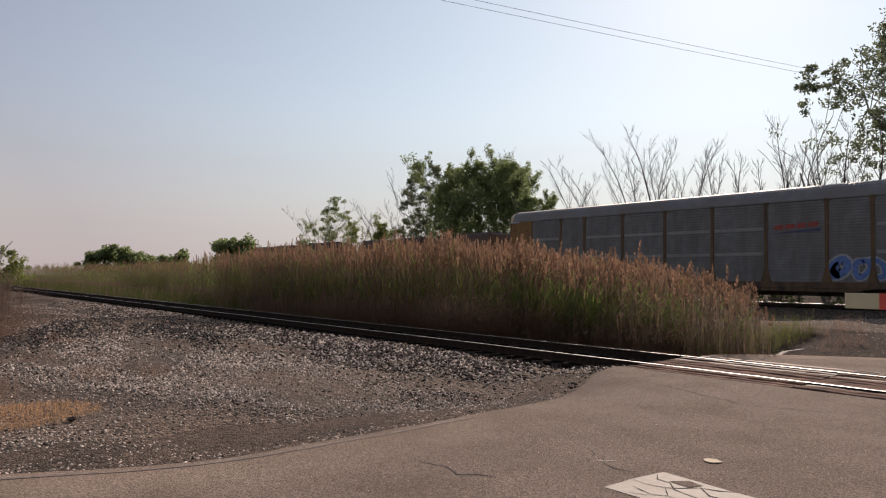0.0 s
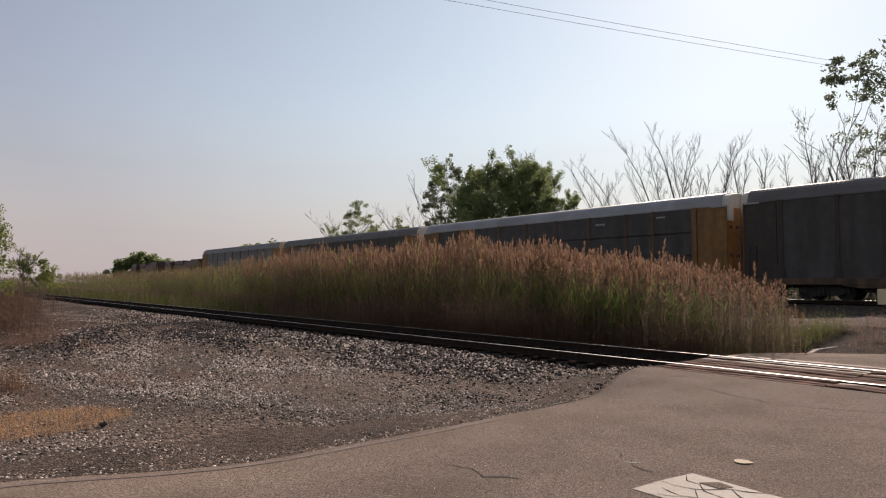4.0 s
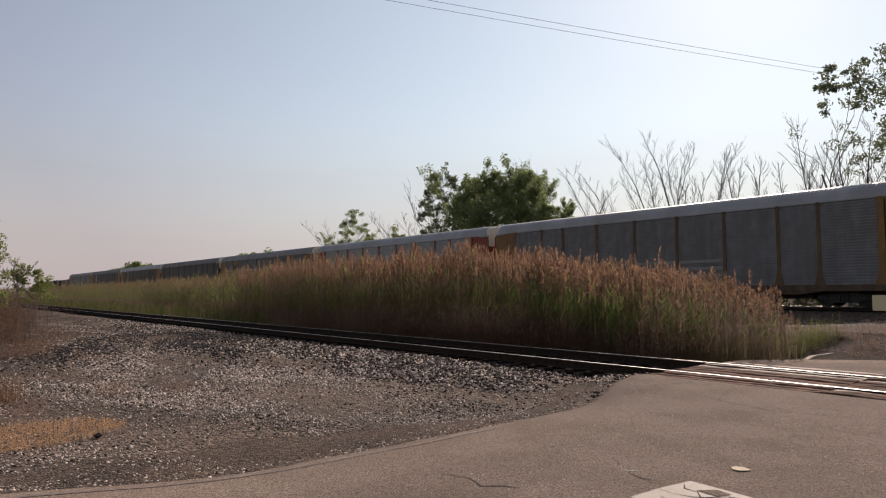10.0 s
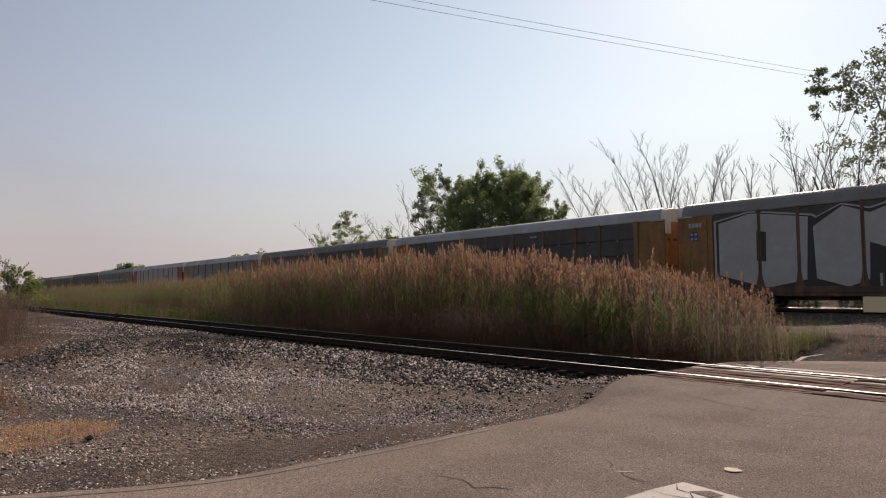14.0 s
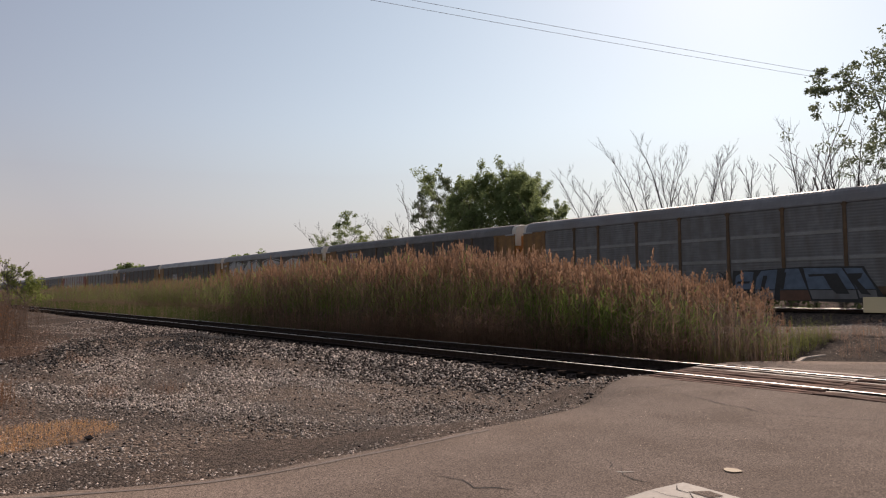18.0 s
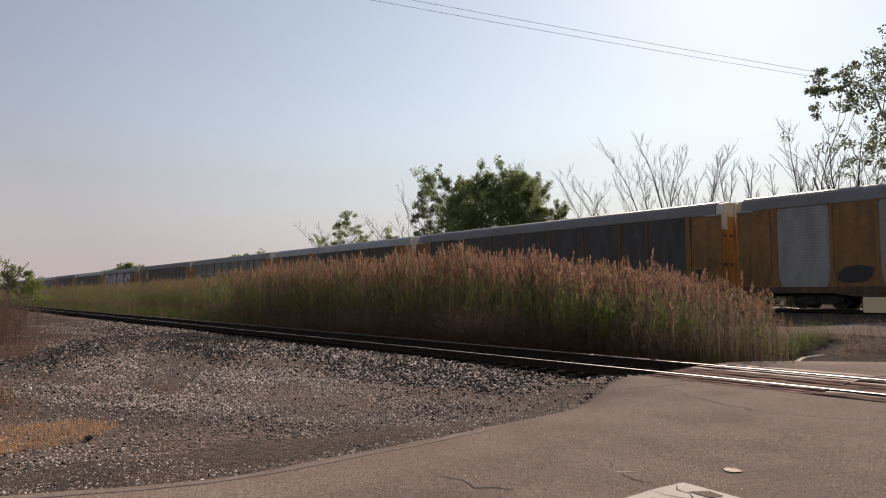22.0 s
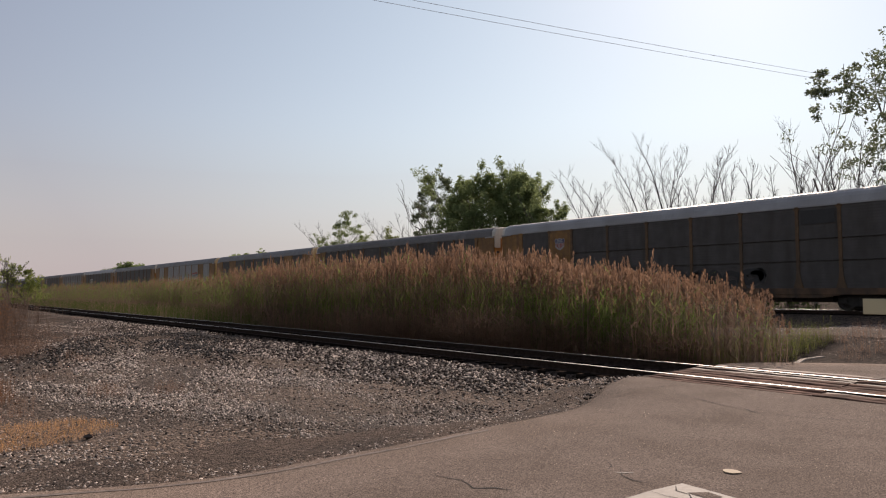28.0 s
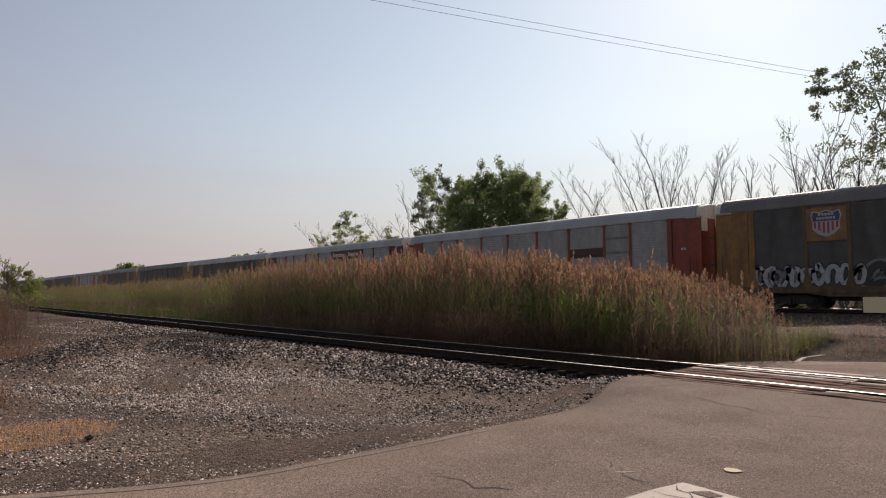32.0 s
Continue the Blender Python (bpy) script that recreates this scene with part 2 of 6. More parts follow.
M["rust_leaf"] = leaf_mat("rusty_withered_leaf", (0.15, 0.078, 0.042), (0.26, 0.14, 0.075), 0.5)
M["grass"] = leaf_mat("meadow_grass", (0.052, 0.078, 0.018), (0.125, 0.15, 0.045), 0.5)
M["straw"] = leaf_mat("dry_straw", (0.66, 0.36, 0.15), (0.84, 0.54, 0.27), 0.5)
M["leaf_grey"] = leaf_mat("grey_green_leaf", (0.09, 0.11, 0.066), (0.19, 0.22, 0.13), 0.55)
M["verge_leaf"] = leaf_mat("verge_grass", (0.105, 0.13, 0.03), (0.23, 0.245, 0.07), 0.62)
M["fringe"] = leaf_mat("dry_fringe_grass", (0.2, 0.13, 0.092), (0.37, 0.25, 0.178), 0.55)
# leaf colour kept dark to put shade into the gap below the cars
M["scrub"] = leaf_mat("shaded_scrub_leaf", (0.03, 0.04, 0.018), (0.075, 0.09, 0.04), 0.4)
M["withered"] = leaf_mat("withered_reed_leaf", (0.125, 0.088, 0.066), (0.235, 0.168, 0.126), 0.6)
M["weed"] = leaf_mat("dead_weed", (0.22, 0.135, 0.096), (0.38, 0.25, 0.18), 0.58)
M["gate_white"] = mat("gate_white_sheeting", (0.40, 0.36, 0.235), 0.5, spread=0.06, scale=6, stain=(0.45, 0.4, 0.3))
M["gate_red"] = mat("gate_red_sheeting", (0.5, 0.06, 0.04), 0.5, spread=0.1)
M["loco"] = mat("dark_locomotive_paint", (0.055, 0.026, 0.02), 0.5, spread=0.25, scale=3, stain=(0.05, 0.03, 0.02))
M["wire"] = mat("weathered_wire", (0.6, 0.6, 0.62), 0.5, 0.2, spread=0.1)
M["verge"] = mat("packed_road_verge", (0.085, 0.063, 0.05), 0.95, spread=0.4, scale=14, cells=48, cell_spread=0.75, spec=0.1, stain=(0.042, 0.034, 0.030), stain_scale=1.1, stain_amount=0.7, bump=0.7, bump_scale=40)
M["earth"] = mat("trodden_earth", (0.048, 0.035, 0.028), 0.95, spread=0.5, scale=5, cells=14, cell_spread=0.5, spec=0.1, stain=(0.085, 0.06, 0.045), stain_scale=0.7, stain_amount=0.7, bump=0.8, bump_scale=20)
M["packed"] = mat("dark_packed_gravel", (0.05, 0.038, 0.032), 0.95, spread=0.5, scale=12, cells=30, cell_spread=0.6, spec=0.05, stain=(0.04, 0.032, 0.027), stain_scale=0.8, stain_amount=0.7, bump=0.6, bump_scale=30)
M["apron"] = mat("pale_gravel_apron", (0.075, 0.057, 0.047), 0.95, spread=0.4, scale=9, cells=20, cell_spread=0.6, spec=0.1, stain=(0.10, 0.075, 0.06), stain_scale=0.5, stain_amount=0.7, bump=0.7, bump_scale=30)
M["edge_dust"] = mat("crumbled_asphalt_edge", (0.172, 0.138, 0.117), 0.9, spread=0.4, scale=18, stain=(0.12, 0.095, 0.08), stain_scale=3, stain_amount=0.9)
M["crack"] = mat("dark_crack", (0.018, 0.015, 0.013), 0.95, spread=0.3)
M["tan_paint"] = mat("tan_paint", (0.27, 0.195, 0.105), 0.7, spread=0.15)
M["wood_pole"] = mat("weathered_pole", (0.13, 0.10, 0.08), 0.9, spread=0.3, scale=7, bump=0.4)


# ---- mesh helpers ----
class Shape:
    """Collects corners and faces for one mesh."""

    def __init__(self):
        self.v, self.f = [], []

    def add(self, verts, faces):
        k = len(self.v)
        self.v += [tuple(p) for p in verts]
        self.f += [tuple(i + k for i in q) for q in faces]
        return self

    def box(self, x0, x1, y0, y1, z0, z1, c=0.0):
        """A box; with c, its long edges are cut at an angle."""
        if c <= 0:
            self.add([(x0, y0, z0), (x1, y0, z0), (x1, y1, z0), (x0, y1, z0), (x0, y0, z1), (x1, y0, z1), (x1, y1, z1), (x0, y1, z1)],
                     [(3, 2, 1, 0), (4, 5, 6, 7), (0, 1, 5, 4), (1, 2, 6, 5), (2, 3, 7, 6), (3, 0, 4, 7)])
            return self
        ring = lambda z, i: [(x0 + i + c, y0 + i, z), (x1 - i - c, y0 + i, z), (x1 - i, y0 + i + c, z), (x1 - i, y1 - i - c, z),
                             (x1 - i - c, y1 - i, z), (x0 + i + c, y1 - i, z), (x0 + i, y1 - i - c, z), (x0 + i, y0 + i + c, z)]
        vs = ring(z0, c * 0.6) + ring(z0 + c, 0) + ring(z1 - c, 0) + ring(z1, c * 0.6)
        fs = [tuple(range(7, -1, -1)), tuple(range(24, 32))]
        for r in range(3):
            fs += [(r * 8 + i, r * 8 + (i + 1) % 8, r * 8 + 8 + (i + 1) % 8, r * 8 + 8 + i) for i in range(8)]
        return self.add(vs, fs)

    def tube(self, path, radii, sides=6, closed=True):
        """A tapered tube along a list of points."""
        path = [Vector(p) for p in path]
        vs, fs = [], []
        for i, p in enumerate(path):
            d = (path[min(i + 1, len(path) - 1)] - path[max(i - 1, 0)]).normalized()
            a = d.orthogonal().normalized() if i == 0 else (a - d * a.dot(d)).normalized()
            b = d.cross(a)
            vs += [p + (a * math.cos(q) + b * math.sin(q)) * radii[i] for q in [2 * math.pi * j / sides for j in range(sides)]]
        for i in range(len(path) - 1):
            fs += [(i * sides + j, i * sides + (j + 1) % sides, (i + 1) * sides + (j + 1) % sides, (i + 1) * sides + j) for j in range(sides)]
        if closed:
            fs += [tuple(range(sides - 1, -1, -1)), tuple(range((len(path) - 1) * sides, len(path) * sides))]
        return self.add(vs, fs)

    def loft(self, rings, close_ends=True, loop=False):
        """Skins rings of equal length; loop closes each ring."""
        k = len(rings[0])
        vs = [p for r in rings for p in r]
        fs = []
        for i in range(len(rings) - 1):
            for j in range(k if loop else k - 1):
                fs.append((i * k + j, i * k + (j + 1) % k, (i + 1) * k + (j + 1) % k, (i + 1) * k + j))
        if close_ends:
            fs += [tuple(range(k - 1, -1, -1)), tuple(range((len(rings) - 1) * k, len(rings) * k))]
        return self.add(vs, fs)

    def plate(self, pts, y, thick):
        """A flat plate: outline of (x, z) points facing -y."""
        n = len(pts)
        return self.add([(x, y, z) for x, z in pts] + [(x, y + thick, z) for x, z in pts],
                        [tuple(range(n)), tuple(range(2 * n - 1, n - 1, -1))] + [((i + 1) % n, i, n + i, n + (i + 1) % n) for i in range(n)])

    def mesh(self, name, *mats):
        me = bpy.data.meshes.new(name)
        me.from_pydata(self.v, [], self.f)
        for m in mats:
            me.materials.append(m)
        return me


def thing(name, label, category, group="", kind="", m=None):
    ob = new(name)
    ob.empty_display_size = 0.3
    if m is not None:
        ob.matrix_basis = m
    return tagged(ob, label, category, group, kind)


def part(name, shape, material, parent, label="", m=None, smooth=False):
    """One mesh under a thing or part; shape may be a Shape or mesh data to share."""
    me = shape if isinstance(shape, bpy.types.Mesh) else shape.mesh(name, material)
    if smooth:
        me.shade_smooth()
    ob = new(name, me)
    ob.parent = parent
    if m is not None:
        ob.matrix_basis = m
    return tagged(ob, label)


def solid(name, shape, material, label, category, group="", kind="", m=None, smooth=False):
    ob = new(name, shape if isinstance(shape, bpy.types.Mesh) else shape.mesh(name, material))
    if smooth:
        ob.data.shade_smooth()
    if m is not None:
        ob.matrix_basis = m
    return tagged(ob, label, category, group, kind)


def array_mesh(name, verts, quads, mats, mat_index=None):
    """Mesh from large arrays of corners and faces of one size."""
    me = bpy.data.meshes.new(name)
    n, k = quads.shape
    me.vertices.add(len(verts))
    me.vertices.foreach_set("co", np.ascontiguousarray(verts, dtype=np.float32).ravel())
    me.loops.add(n * k)
    me.loops.foreach_set("vertex_index", np.ascontiguousarray(quads, dtype=np.int32).ravel())
    me.polygons.add(n)
    me.polygons.foreach_set("loop_start", np.arange(0, n * k, k, dtype=np.int32))
    if mat_index is not None:
        me.polygons.foreach_set("material_index", np.ascontiguousarray(mat_index, dtype=np.int32))
    for m in mats:
        me.materials.append(m)
    me.update(calc_edges=True)
    me.validate()
    return me


def scatter(template_v, template_f, where, turn, size, stretch=None):
    """Copies one small template to many places, turned about z and sized, as arrays."""
    n, k = len(where), len(template_v)
    c, s = np.cos(turn)[:, None], np.sin(turn)[:, None]
    tv = template_v[None] * (size[:, None, None] if stretch is None else stretch[:, None, :])
    v = np.stack([tv[..., 0] * c - tv[..., 1] * s, tv[..., 0] * s + tv[..., 1] * c, tv[..., 2]], axis=-1) + where[:, None, :]
    f = template_f[None] + (np.arange(n) * k)[:, None, None]
    return v.reshape(-1, 3), f.reshape(-1, template_f.shape[1])


# ---- ground ----
NEAR_TRACK, FAR_TRACK, RAIL_Z, FAR_RAIL_Z = 11.76, 36.35, 0.12, 0.85


def smooth_step(a, b, x):
    t = np.clip((x - a) / (b - a), 0, 1)
    return t * t * (3 - 2 * t)


def road_edge(y):
    """The road's left edge, bellied out at the crossing."""
    return -5.5 - 1.3 * smooth_step(6.5, 10.3, y) - 0.7 * smooth_step(2.5, 0.0, y) + 3.6 * smooth_step(13.6, 18.2, y)


def ground_z(x, y):
    x, y = np.asarray(x, float), np.asarray(y, float)
    off = smooth_step(road_edge(y) + 0.1, road_edge(y) - 1.6, x)       # 0 on the road, 1 beside it
    road = -0.03 + 0.11 * smooth_step(3, 10, y) + 0.35 * smooth_step(17, 32, y)
    side = -0.14 - 0.03 * np.sin(x * 0.35) * np.sin(y * 0.5) - 0.14 * smooth_step(4.0, 9.0, y)
    side = side + 0.04 * smooth_step(9.8, 10.6, y) - 0.17 * smooth_step(13.4, 15, y) * smooth_step(-7.5, -11, x)
    side = side + 0.72 * smooth_step(16.5, 25, y) * smooth_step(-19, -12, x)         # gravel apron rising to the main line
    z = road * (1 - off) + side * off
    # a low spoil heap that bends round from the lot to the track, and the ballast shoulder before the rails
    along = np.clip((y - 2.5) / 5.5, 0, 1)
    side_heap = 0.34 * np.exp(-((x + 18.0 + 7.5 * np.sin(along * 1.5)) / 2.0) ** 2) * smooth_step(1.2, 3.6, y) * smooth_step(10.3, 7.6, y)
    side_heap = np.maximum(side_heap, 0.26 * np.exp(-((y - 6.9) / 0.95) ** 2) * smooth_step(-27, -24, x) * smooth_step(-14.5, -17.5, x))
    shoulder = 0.15 * smooth_step(7.6, 9.2, y) * smooth_step(10.75, 10.3, y)
    lumps = 0.05 * np.sin(x * 0.9 + 1.2 * np.sin(y * 0.8)) * np.sin(y * 1.3) + 0.028 * np.sin(x * 2.3 + 1.7 * np.sin(y * 1.1)) * np.sin(y * 2.9 + 0.7 * np.sin(x * 1.3))
    z = z + (side_heap + shoulder + lumps * smooth_step(9.8, 8.5, y)) * off
    bank = smooth_step(29.5, 33.6, y) * smooth_step(45, 39.5, y)
    z = z + (FAR_RAIL_Z - 0.22 - z) * bank
    z = z + 1.7 * smooth_step(42.5, 47, y) * smooth_step(-420, -200, x)
    return z


gx = np.concatenate([np.array([-4000, -1500, -700, -400, -250]), np.arange(-180, -40, 4.0), np.arange(-40, -5, 0.25), np.arange(-5, 8, 0.5), np.arange(8, 40, 4), np.array([60, 150, 400, 1200, 4000])])
gy = np.concatenate([np.array([-3000, -800, -200, -60, -20]), np.arange(-8, 0, 0.5), np.arange(0, 11, 0.25), np.arange(11, 48, 0.5), np.arange(48, 90, 6), np.array([120, 200, 400, 900, 2000, 4000])])
GX, GY = np.meshgrid(gx, gy)
gv = np.stack([GX, GY, ground_z(GX, GY)], -1).reshape(-1, 3)
w = len(gx)
ij = (np.arange(len(gy) - 1)[:, None] * w + np.arange(w - 1)[None]).ravel()
ground = new("ground", array_mesh("ground", gv, np.stack([ij, ij + 1, ij + w + 1, ij + w], -1), [M["soil"]]))
ground.data.shade_smooth()
tagged(ground, "flat grey-brown gravelly soil beside the railway tracks", "ground", kind="structure")

# the road: a slab with a worn uneven edge
ys = np.arange(-14, 33.1, 0.35)
rng = np.random.default_rng(4)
jag = np.convolve(rng.normal(0, 0.06, len(ys) + 4), np.ones(5) / 5, "valid")
road = Shape()
rows_r = []
for y, j in zip(ys, jag):
    if abs(y - NEAR_TRACK) < 1.35:
        continue
    xs = [road_edge(y) + j + k * (13.0 / 12) for k in range(13)]
    rows_r.append((y, [(x, y, float(ground_z(max(x, road_edge(y) + 0.4), y)) + 0.035) for x in xs]))
for side in (-1, 1):
    rr = [[(r[0][0], r[0][1], r[0][2] - 0.12)] + r for y, r in rows_r if (y - NEAR_TRACK) * side > 0]
    road.loft(rr, close_ends=False)
road_ob = solid("road", road, M["asphalt"], "worn brown-grey asphalt road leading over the crossing", "road", kind="structure", smooth=True)

# packed fine gravel along the road's edge, before the crossing
strip_y = np.arange(-6, 9.6, 0.3)
wav = np.convolve(np.random.default_rng(9).normal(0, 0.5, len(strip_y) + 4), np.ones(5) / 5, "valid")
packed = Shape()
packed.loft([[(x, y, float(ground_z(x, y)) + 0.012) for x in (road_edge(y) + 0.05, road_edge(y) - 0.5, road_edge(y) - 0.95 - 0.35 * smooth_step(9, 4, y) + j)] for y, j in zip(strip_y, wav)], close_ends=False)
solid("gravel_verge", packed, M["verge"], "packed dark fine gravel along the road's edge", "verge", kind="structure", smooth=True)
# bare brown earth between the weeds and the spoil heap
earth = Shape()
earth.loft([[(x, y, float(ground_z(x, y)) + 0.010) for x in np.linspace(-60, -18.6 - 5.5 * math.sin(min(1.0, max(0.0, (y - 2.5) / 5.5)) * 1.5) + 0.4 * math.sin(2.1 * y) + 2.2 * smooth_step(3.5, 0.5, y), 60)] for y in np.arange(-6, 9.3, 0.3)], close_ends=False)
solid("bare_earth", earth, M["earth"], "dark brown trodden earth at the edge of the lot", "earth", kind="structure", smooth=True)
# dark packed gravel beside the road beyond the crossing
packed = Shape()
packed.loft([[(x, y, float(ground_z(x, y)) + 0.012) for x in np.linspace(-9.5 - 0.42 * (y - 16), road_edge(y) + 0.02, 12)] for y in np.arange(13.8, 22.7, 0.4)], close_ends=False)
solid("packed_gravel", packed, M["packed"], "dark packed gravel beside the road beyond the crossing", "gravel", kind="structure", smooth=True)
# pale gravel apron between the crossing and the main line
apron = Shape()
apron.loft([[(x, y, float(ground_z(x, y)) + 0.012) for x in np.linspace(-8.2 - 0.42 * (y - 16), road_edge(y) - 0.25, 9)] for y in np.arange(22.0, 30.2, 0.6)], close_ends=False)
solid("gravel_apron", apron, M["apron"], "pale sunlit gravel between the crossing and the main line", "gravel", kind="structure", smooth=True)


# ---- tracks ----
def rail_rings(xs, y, z):
    prof = [(-0.07, -0.17), (0.07, -0.17), (0.07, -0.155), (0.012, -0.135), (0.012, -0.05), (0.036, -0.04), (0.036, -0.006),
            (-0.036, -0.006), (-0.036, -0.04), (-0.012, -0.05), (-0.012, -0.135), (-0.07, -0.155)]
    return [[(x, y + a, z + b) for a, b in prof] for x in xs]


tie_me = Shape().box(-0.11, 0.11, -1.06, 1.06, -0.18, 0, 0.012).mesh("tie", M["tie"])


def track(name, yc, z0, x0, x1, tie0, tie1, label, cant=0.0):
    t = thing(name, label, "railway track", kind="structure")
    xs = [x0, -300, -120, -60, -30, -7, 7, x1] if x0 < -300 else [x0, x1]
    for s in (-1, 1):
        z = z0 + (cant if s > 0 else 0.0)
        r = part("rail", Shape().loft(rail_rings(xs, yc + s * 0.7525, z), loop=True), M["rail_side"], t)
        head = Shape().loft([[(x, yc + s * 0.7525 + a, z + b) for a, b in ((-0.027, -0.006), (0.027, -0.006), (0.027, -0.002), (0.021, 0.0), (-0.021, 0.0), (-0.027, -0.002))] for x in xs], loop=True)
        part("rail_head", head, M["rail_top"], r, "polished steel running surface")
    z = z0
    rest = Shape()
    k = 0
    x = x0 + 0.3
    rg = random.Random(7)
    while x < x1:
        if tie0 <= x <= tie1 and k < 300:
            part("tie", tie_me, None, t, m=pose(x + rg.uniform(-0.03, 0.03), yc + rg.uniform(-0.05, 0.05), z - 0.175 + rg.uniform(-0.012, 0.004), 0, 0, rg.uniform(-1, 1)))
            k += 1
        elif x > -160:
            rest.box(x - 0.11, x + 0.11, yc - 1.3, yc + 1.3, z - 0.33, z - 0.175)
        x += 0.52
    tagged(part("distant_ties", rest, M["tie"], t), kind="stuff")
    return t


near = track("near_track", NEAR_TRACK, RAIL_Z, -420, 90, -75, -6.6, "single railway track with rusty rails and polished heads", 0.04)
far = track("far_track", FAR_TRACK, FAR_RAIL_Z, -900, 90, -45, -2, "main line track on low grey ballast under the train")

# oily track bed left of the crossing, coloured near-black for reed and rail shade
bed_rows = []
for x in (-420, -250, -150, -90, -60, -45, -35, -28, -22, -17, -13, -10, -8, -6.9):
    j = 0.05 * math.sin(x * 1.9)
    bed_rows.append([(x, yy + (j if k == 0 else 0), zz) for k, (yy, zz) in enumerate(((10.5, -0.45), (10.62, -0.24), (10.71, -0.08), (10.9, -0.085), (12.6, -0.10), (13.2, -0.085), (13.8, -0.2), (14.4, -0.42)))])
solid("track_bed", Shape().loft(bed_rows, close_ends=False), M["bed"], "oily ballast bed under the near track, coloured darker for shade", "track bed", kind="structure", smooth=True)

# crossing panels between and beside the near rails
for yc0, yc1, n in ((NEAR_TRACK - 1.42, NEAR_TRACK - 0.80, 3), (NEAR_TRACK - 0.66, NEAR_TRACK + 0.66, 6), (NEAR_TRACK + 0.80, NEAR_TRACK + 1.42, 3)):
    wdt = (yc1 - yc0) / n
    rg = random.Random(int(yc0 * 100))
    for i in range(n):
        for x0 in (-6.75, -3.9, -1.05, 1.8, 4.65):
            a, b = -wdt / 2 + rg.uniform(0.004, 0.016), wdt / 2 - rg.uniform(0.004, 0.016)
            rings, sag = [], [rg.uniform(-0.012, 0.006) for _ in range(17)]
            for q in range(17):          # a worn timber: hollows and splinters along its top
                x, dip, w0, w1 = -1.41 + 2.82 * q / 16, 0.5 * sag[q] + 0.5 * sag[max(q - 1, 0)], a + rg.uniform(0, 0.008), b - rg.uniform(0, 0.008)
                rings.append([(x, w0, -0.15), (x, w1, -0.15), (x, w1, dip - 0.012), (x, w1 - 0.015, dip + rg.uniform(-0.004, 0.002)), (x, (w0 + w1) / 2, dip + rg.uniform(-0.003, 0.003)), (x, w0 + 0.015, dip + rg.uniform(-0.004, 0.002)), (x, w0, dip - 0.012)])
            sh = Shape().loft(rings, loop=True)
            part("crossing_plank", sh, M["smooth_plank" if rg.random() < 0.2 else "plank"], near, m=pose(x0 + 1.41, yc0 + wdt * (i + 0.5), RAIL_Z - 0.006 + 0.04 * min(1, max(0, (yc0 + wdt * (i + 0.5) - NEAR_TRACK + 0.75) / 1.5)) + rg.uniform(-0.018, 0.006), rg.uniform(-2.6, 2.6), rg.uniform(-0.35, 0.35), rg.uniform(-0.25, 0.25)))


# ---- train ----
BAYS = [2.7, 1.95, 2.88, 2.88, 2.88, 2.88, 2.88, 1.95, 2.7]
EDGES = [-11.85]
for bw in BAYS:
    EDGES.append(EDGES[-1] + bw)
HALF, SIDE, SILL0, SILL1, EAVE, TOP = 13.88, 1.50, 0.62, 1.10, 5.22, 6.0
CACHE = {}


def cached(key, make, material):
    k = (key, material.name)
    if k not in CACHE:
        CACHE[k] = make().mesh(key if isinstance(key, str) else key[0], material)
    return CACHE[k]


def corrugated(width, rows, gaps, rib=0.026):
    """One ribbed side panel, with dark recessed joints at the heights in gaps."""
    def make():
        s = Shape()
        h = EAVE - 0.08 - SILL1
        prof = []
        n = rows
        for i in range(n):
            z = SILL1 + h * i / n
            p = h / n
            prof += [(0.0, z), (0.0, z + p * 0.40), (rib, z + p * 0.52), (rib, z + p * 0.90)]
        prof.append((0.0, EAVE - 0.08))
        for g in gaps:
            zg = SILL1 + h * g
            prof = [p for p in prof if abs(p[1] - zg) > 0.05]
            prof += [(0.0, zg - 0.05), (0.11, zg - 0.04), (0.11, zg + 0.03), (0.0, zg + 0.04)]
        prof.sort(key=lambda p: p[1])
        x = width / 2
        s.loft([[(-x, a, z) for a, z in prof], [(x, a, z) for a, z in prof]], close_ends=False)
        s.add([(-x, 0.13, SILL1), (x, 0.13, SILL1), (x, 0.13, EAVE - 0.08), (-x, 0.13, EAVE - 0.08)], [(3, 2, 1, 0)])
        return s
    return make


def post_shape(wide):
    def make():
        s = Shape()
        a = wide / 2
        s.box(-a, a, -0.05, 0.12, SILL1, EAVE - 0.02, 0.015)
        s.plate([(-a - 0.16, SILL1), (a + 0.16, SILL1), (a + 0.05, SILL1 + 0.4), (a, SILL1 + 0.75), (-a, SILL1 + 0.75), (-a - 0.05, SILL1 + 0.4)], -0.056, 0.05)
        s.plate([(-a, EAVE - 0.22), (a, EAVE - 0.22), (a + 0.09, EAVE - 0.09), (-a - 0.09, EAVE - 0.09)], -0.053, 0.05)
        return s
    return make


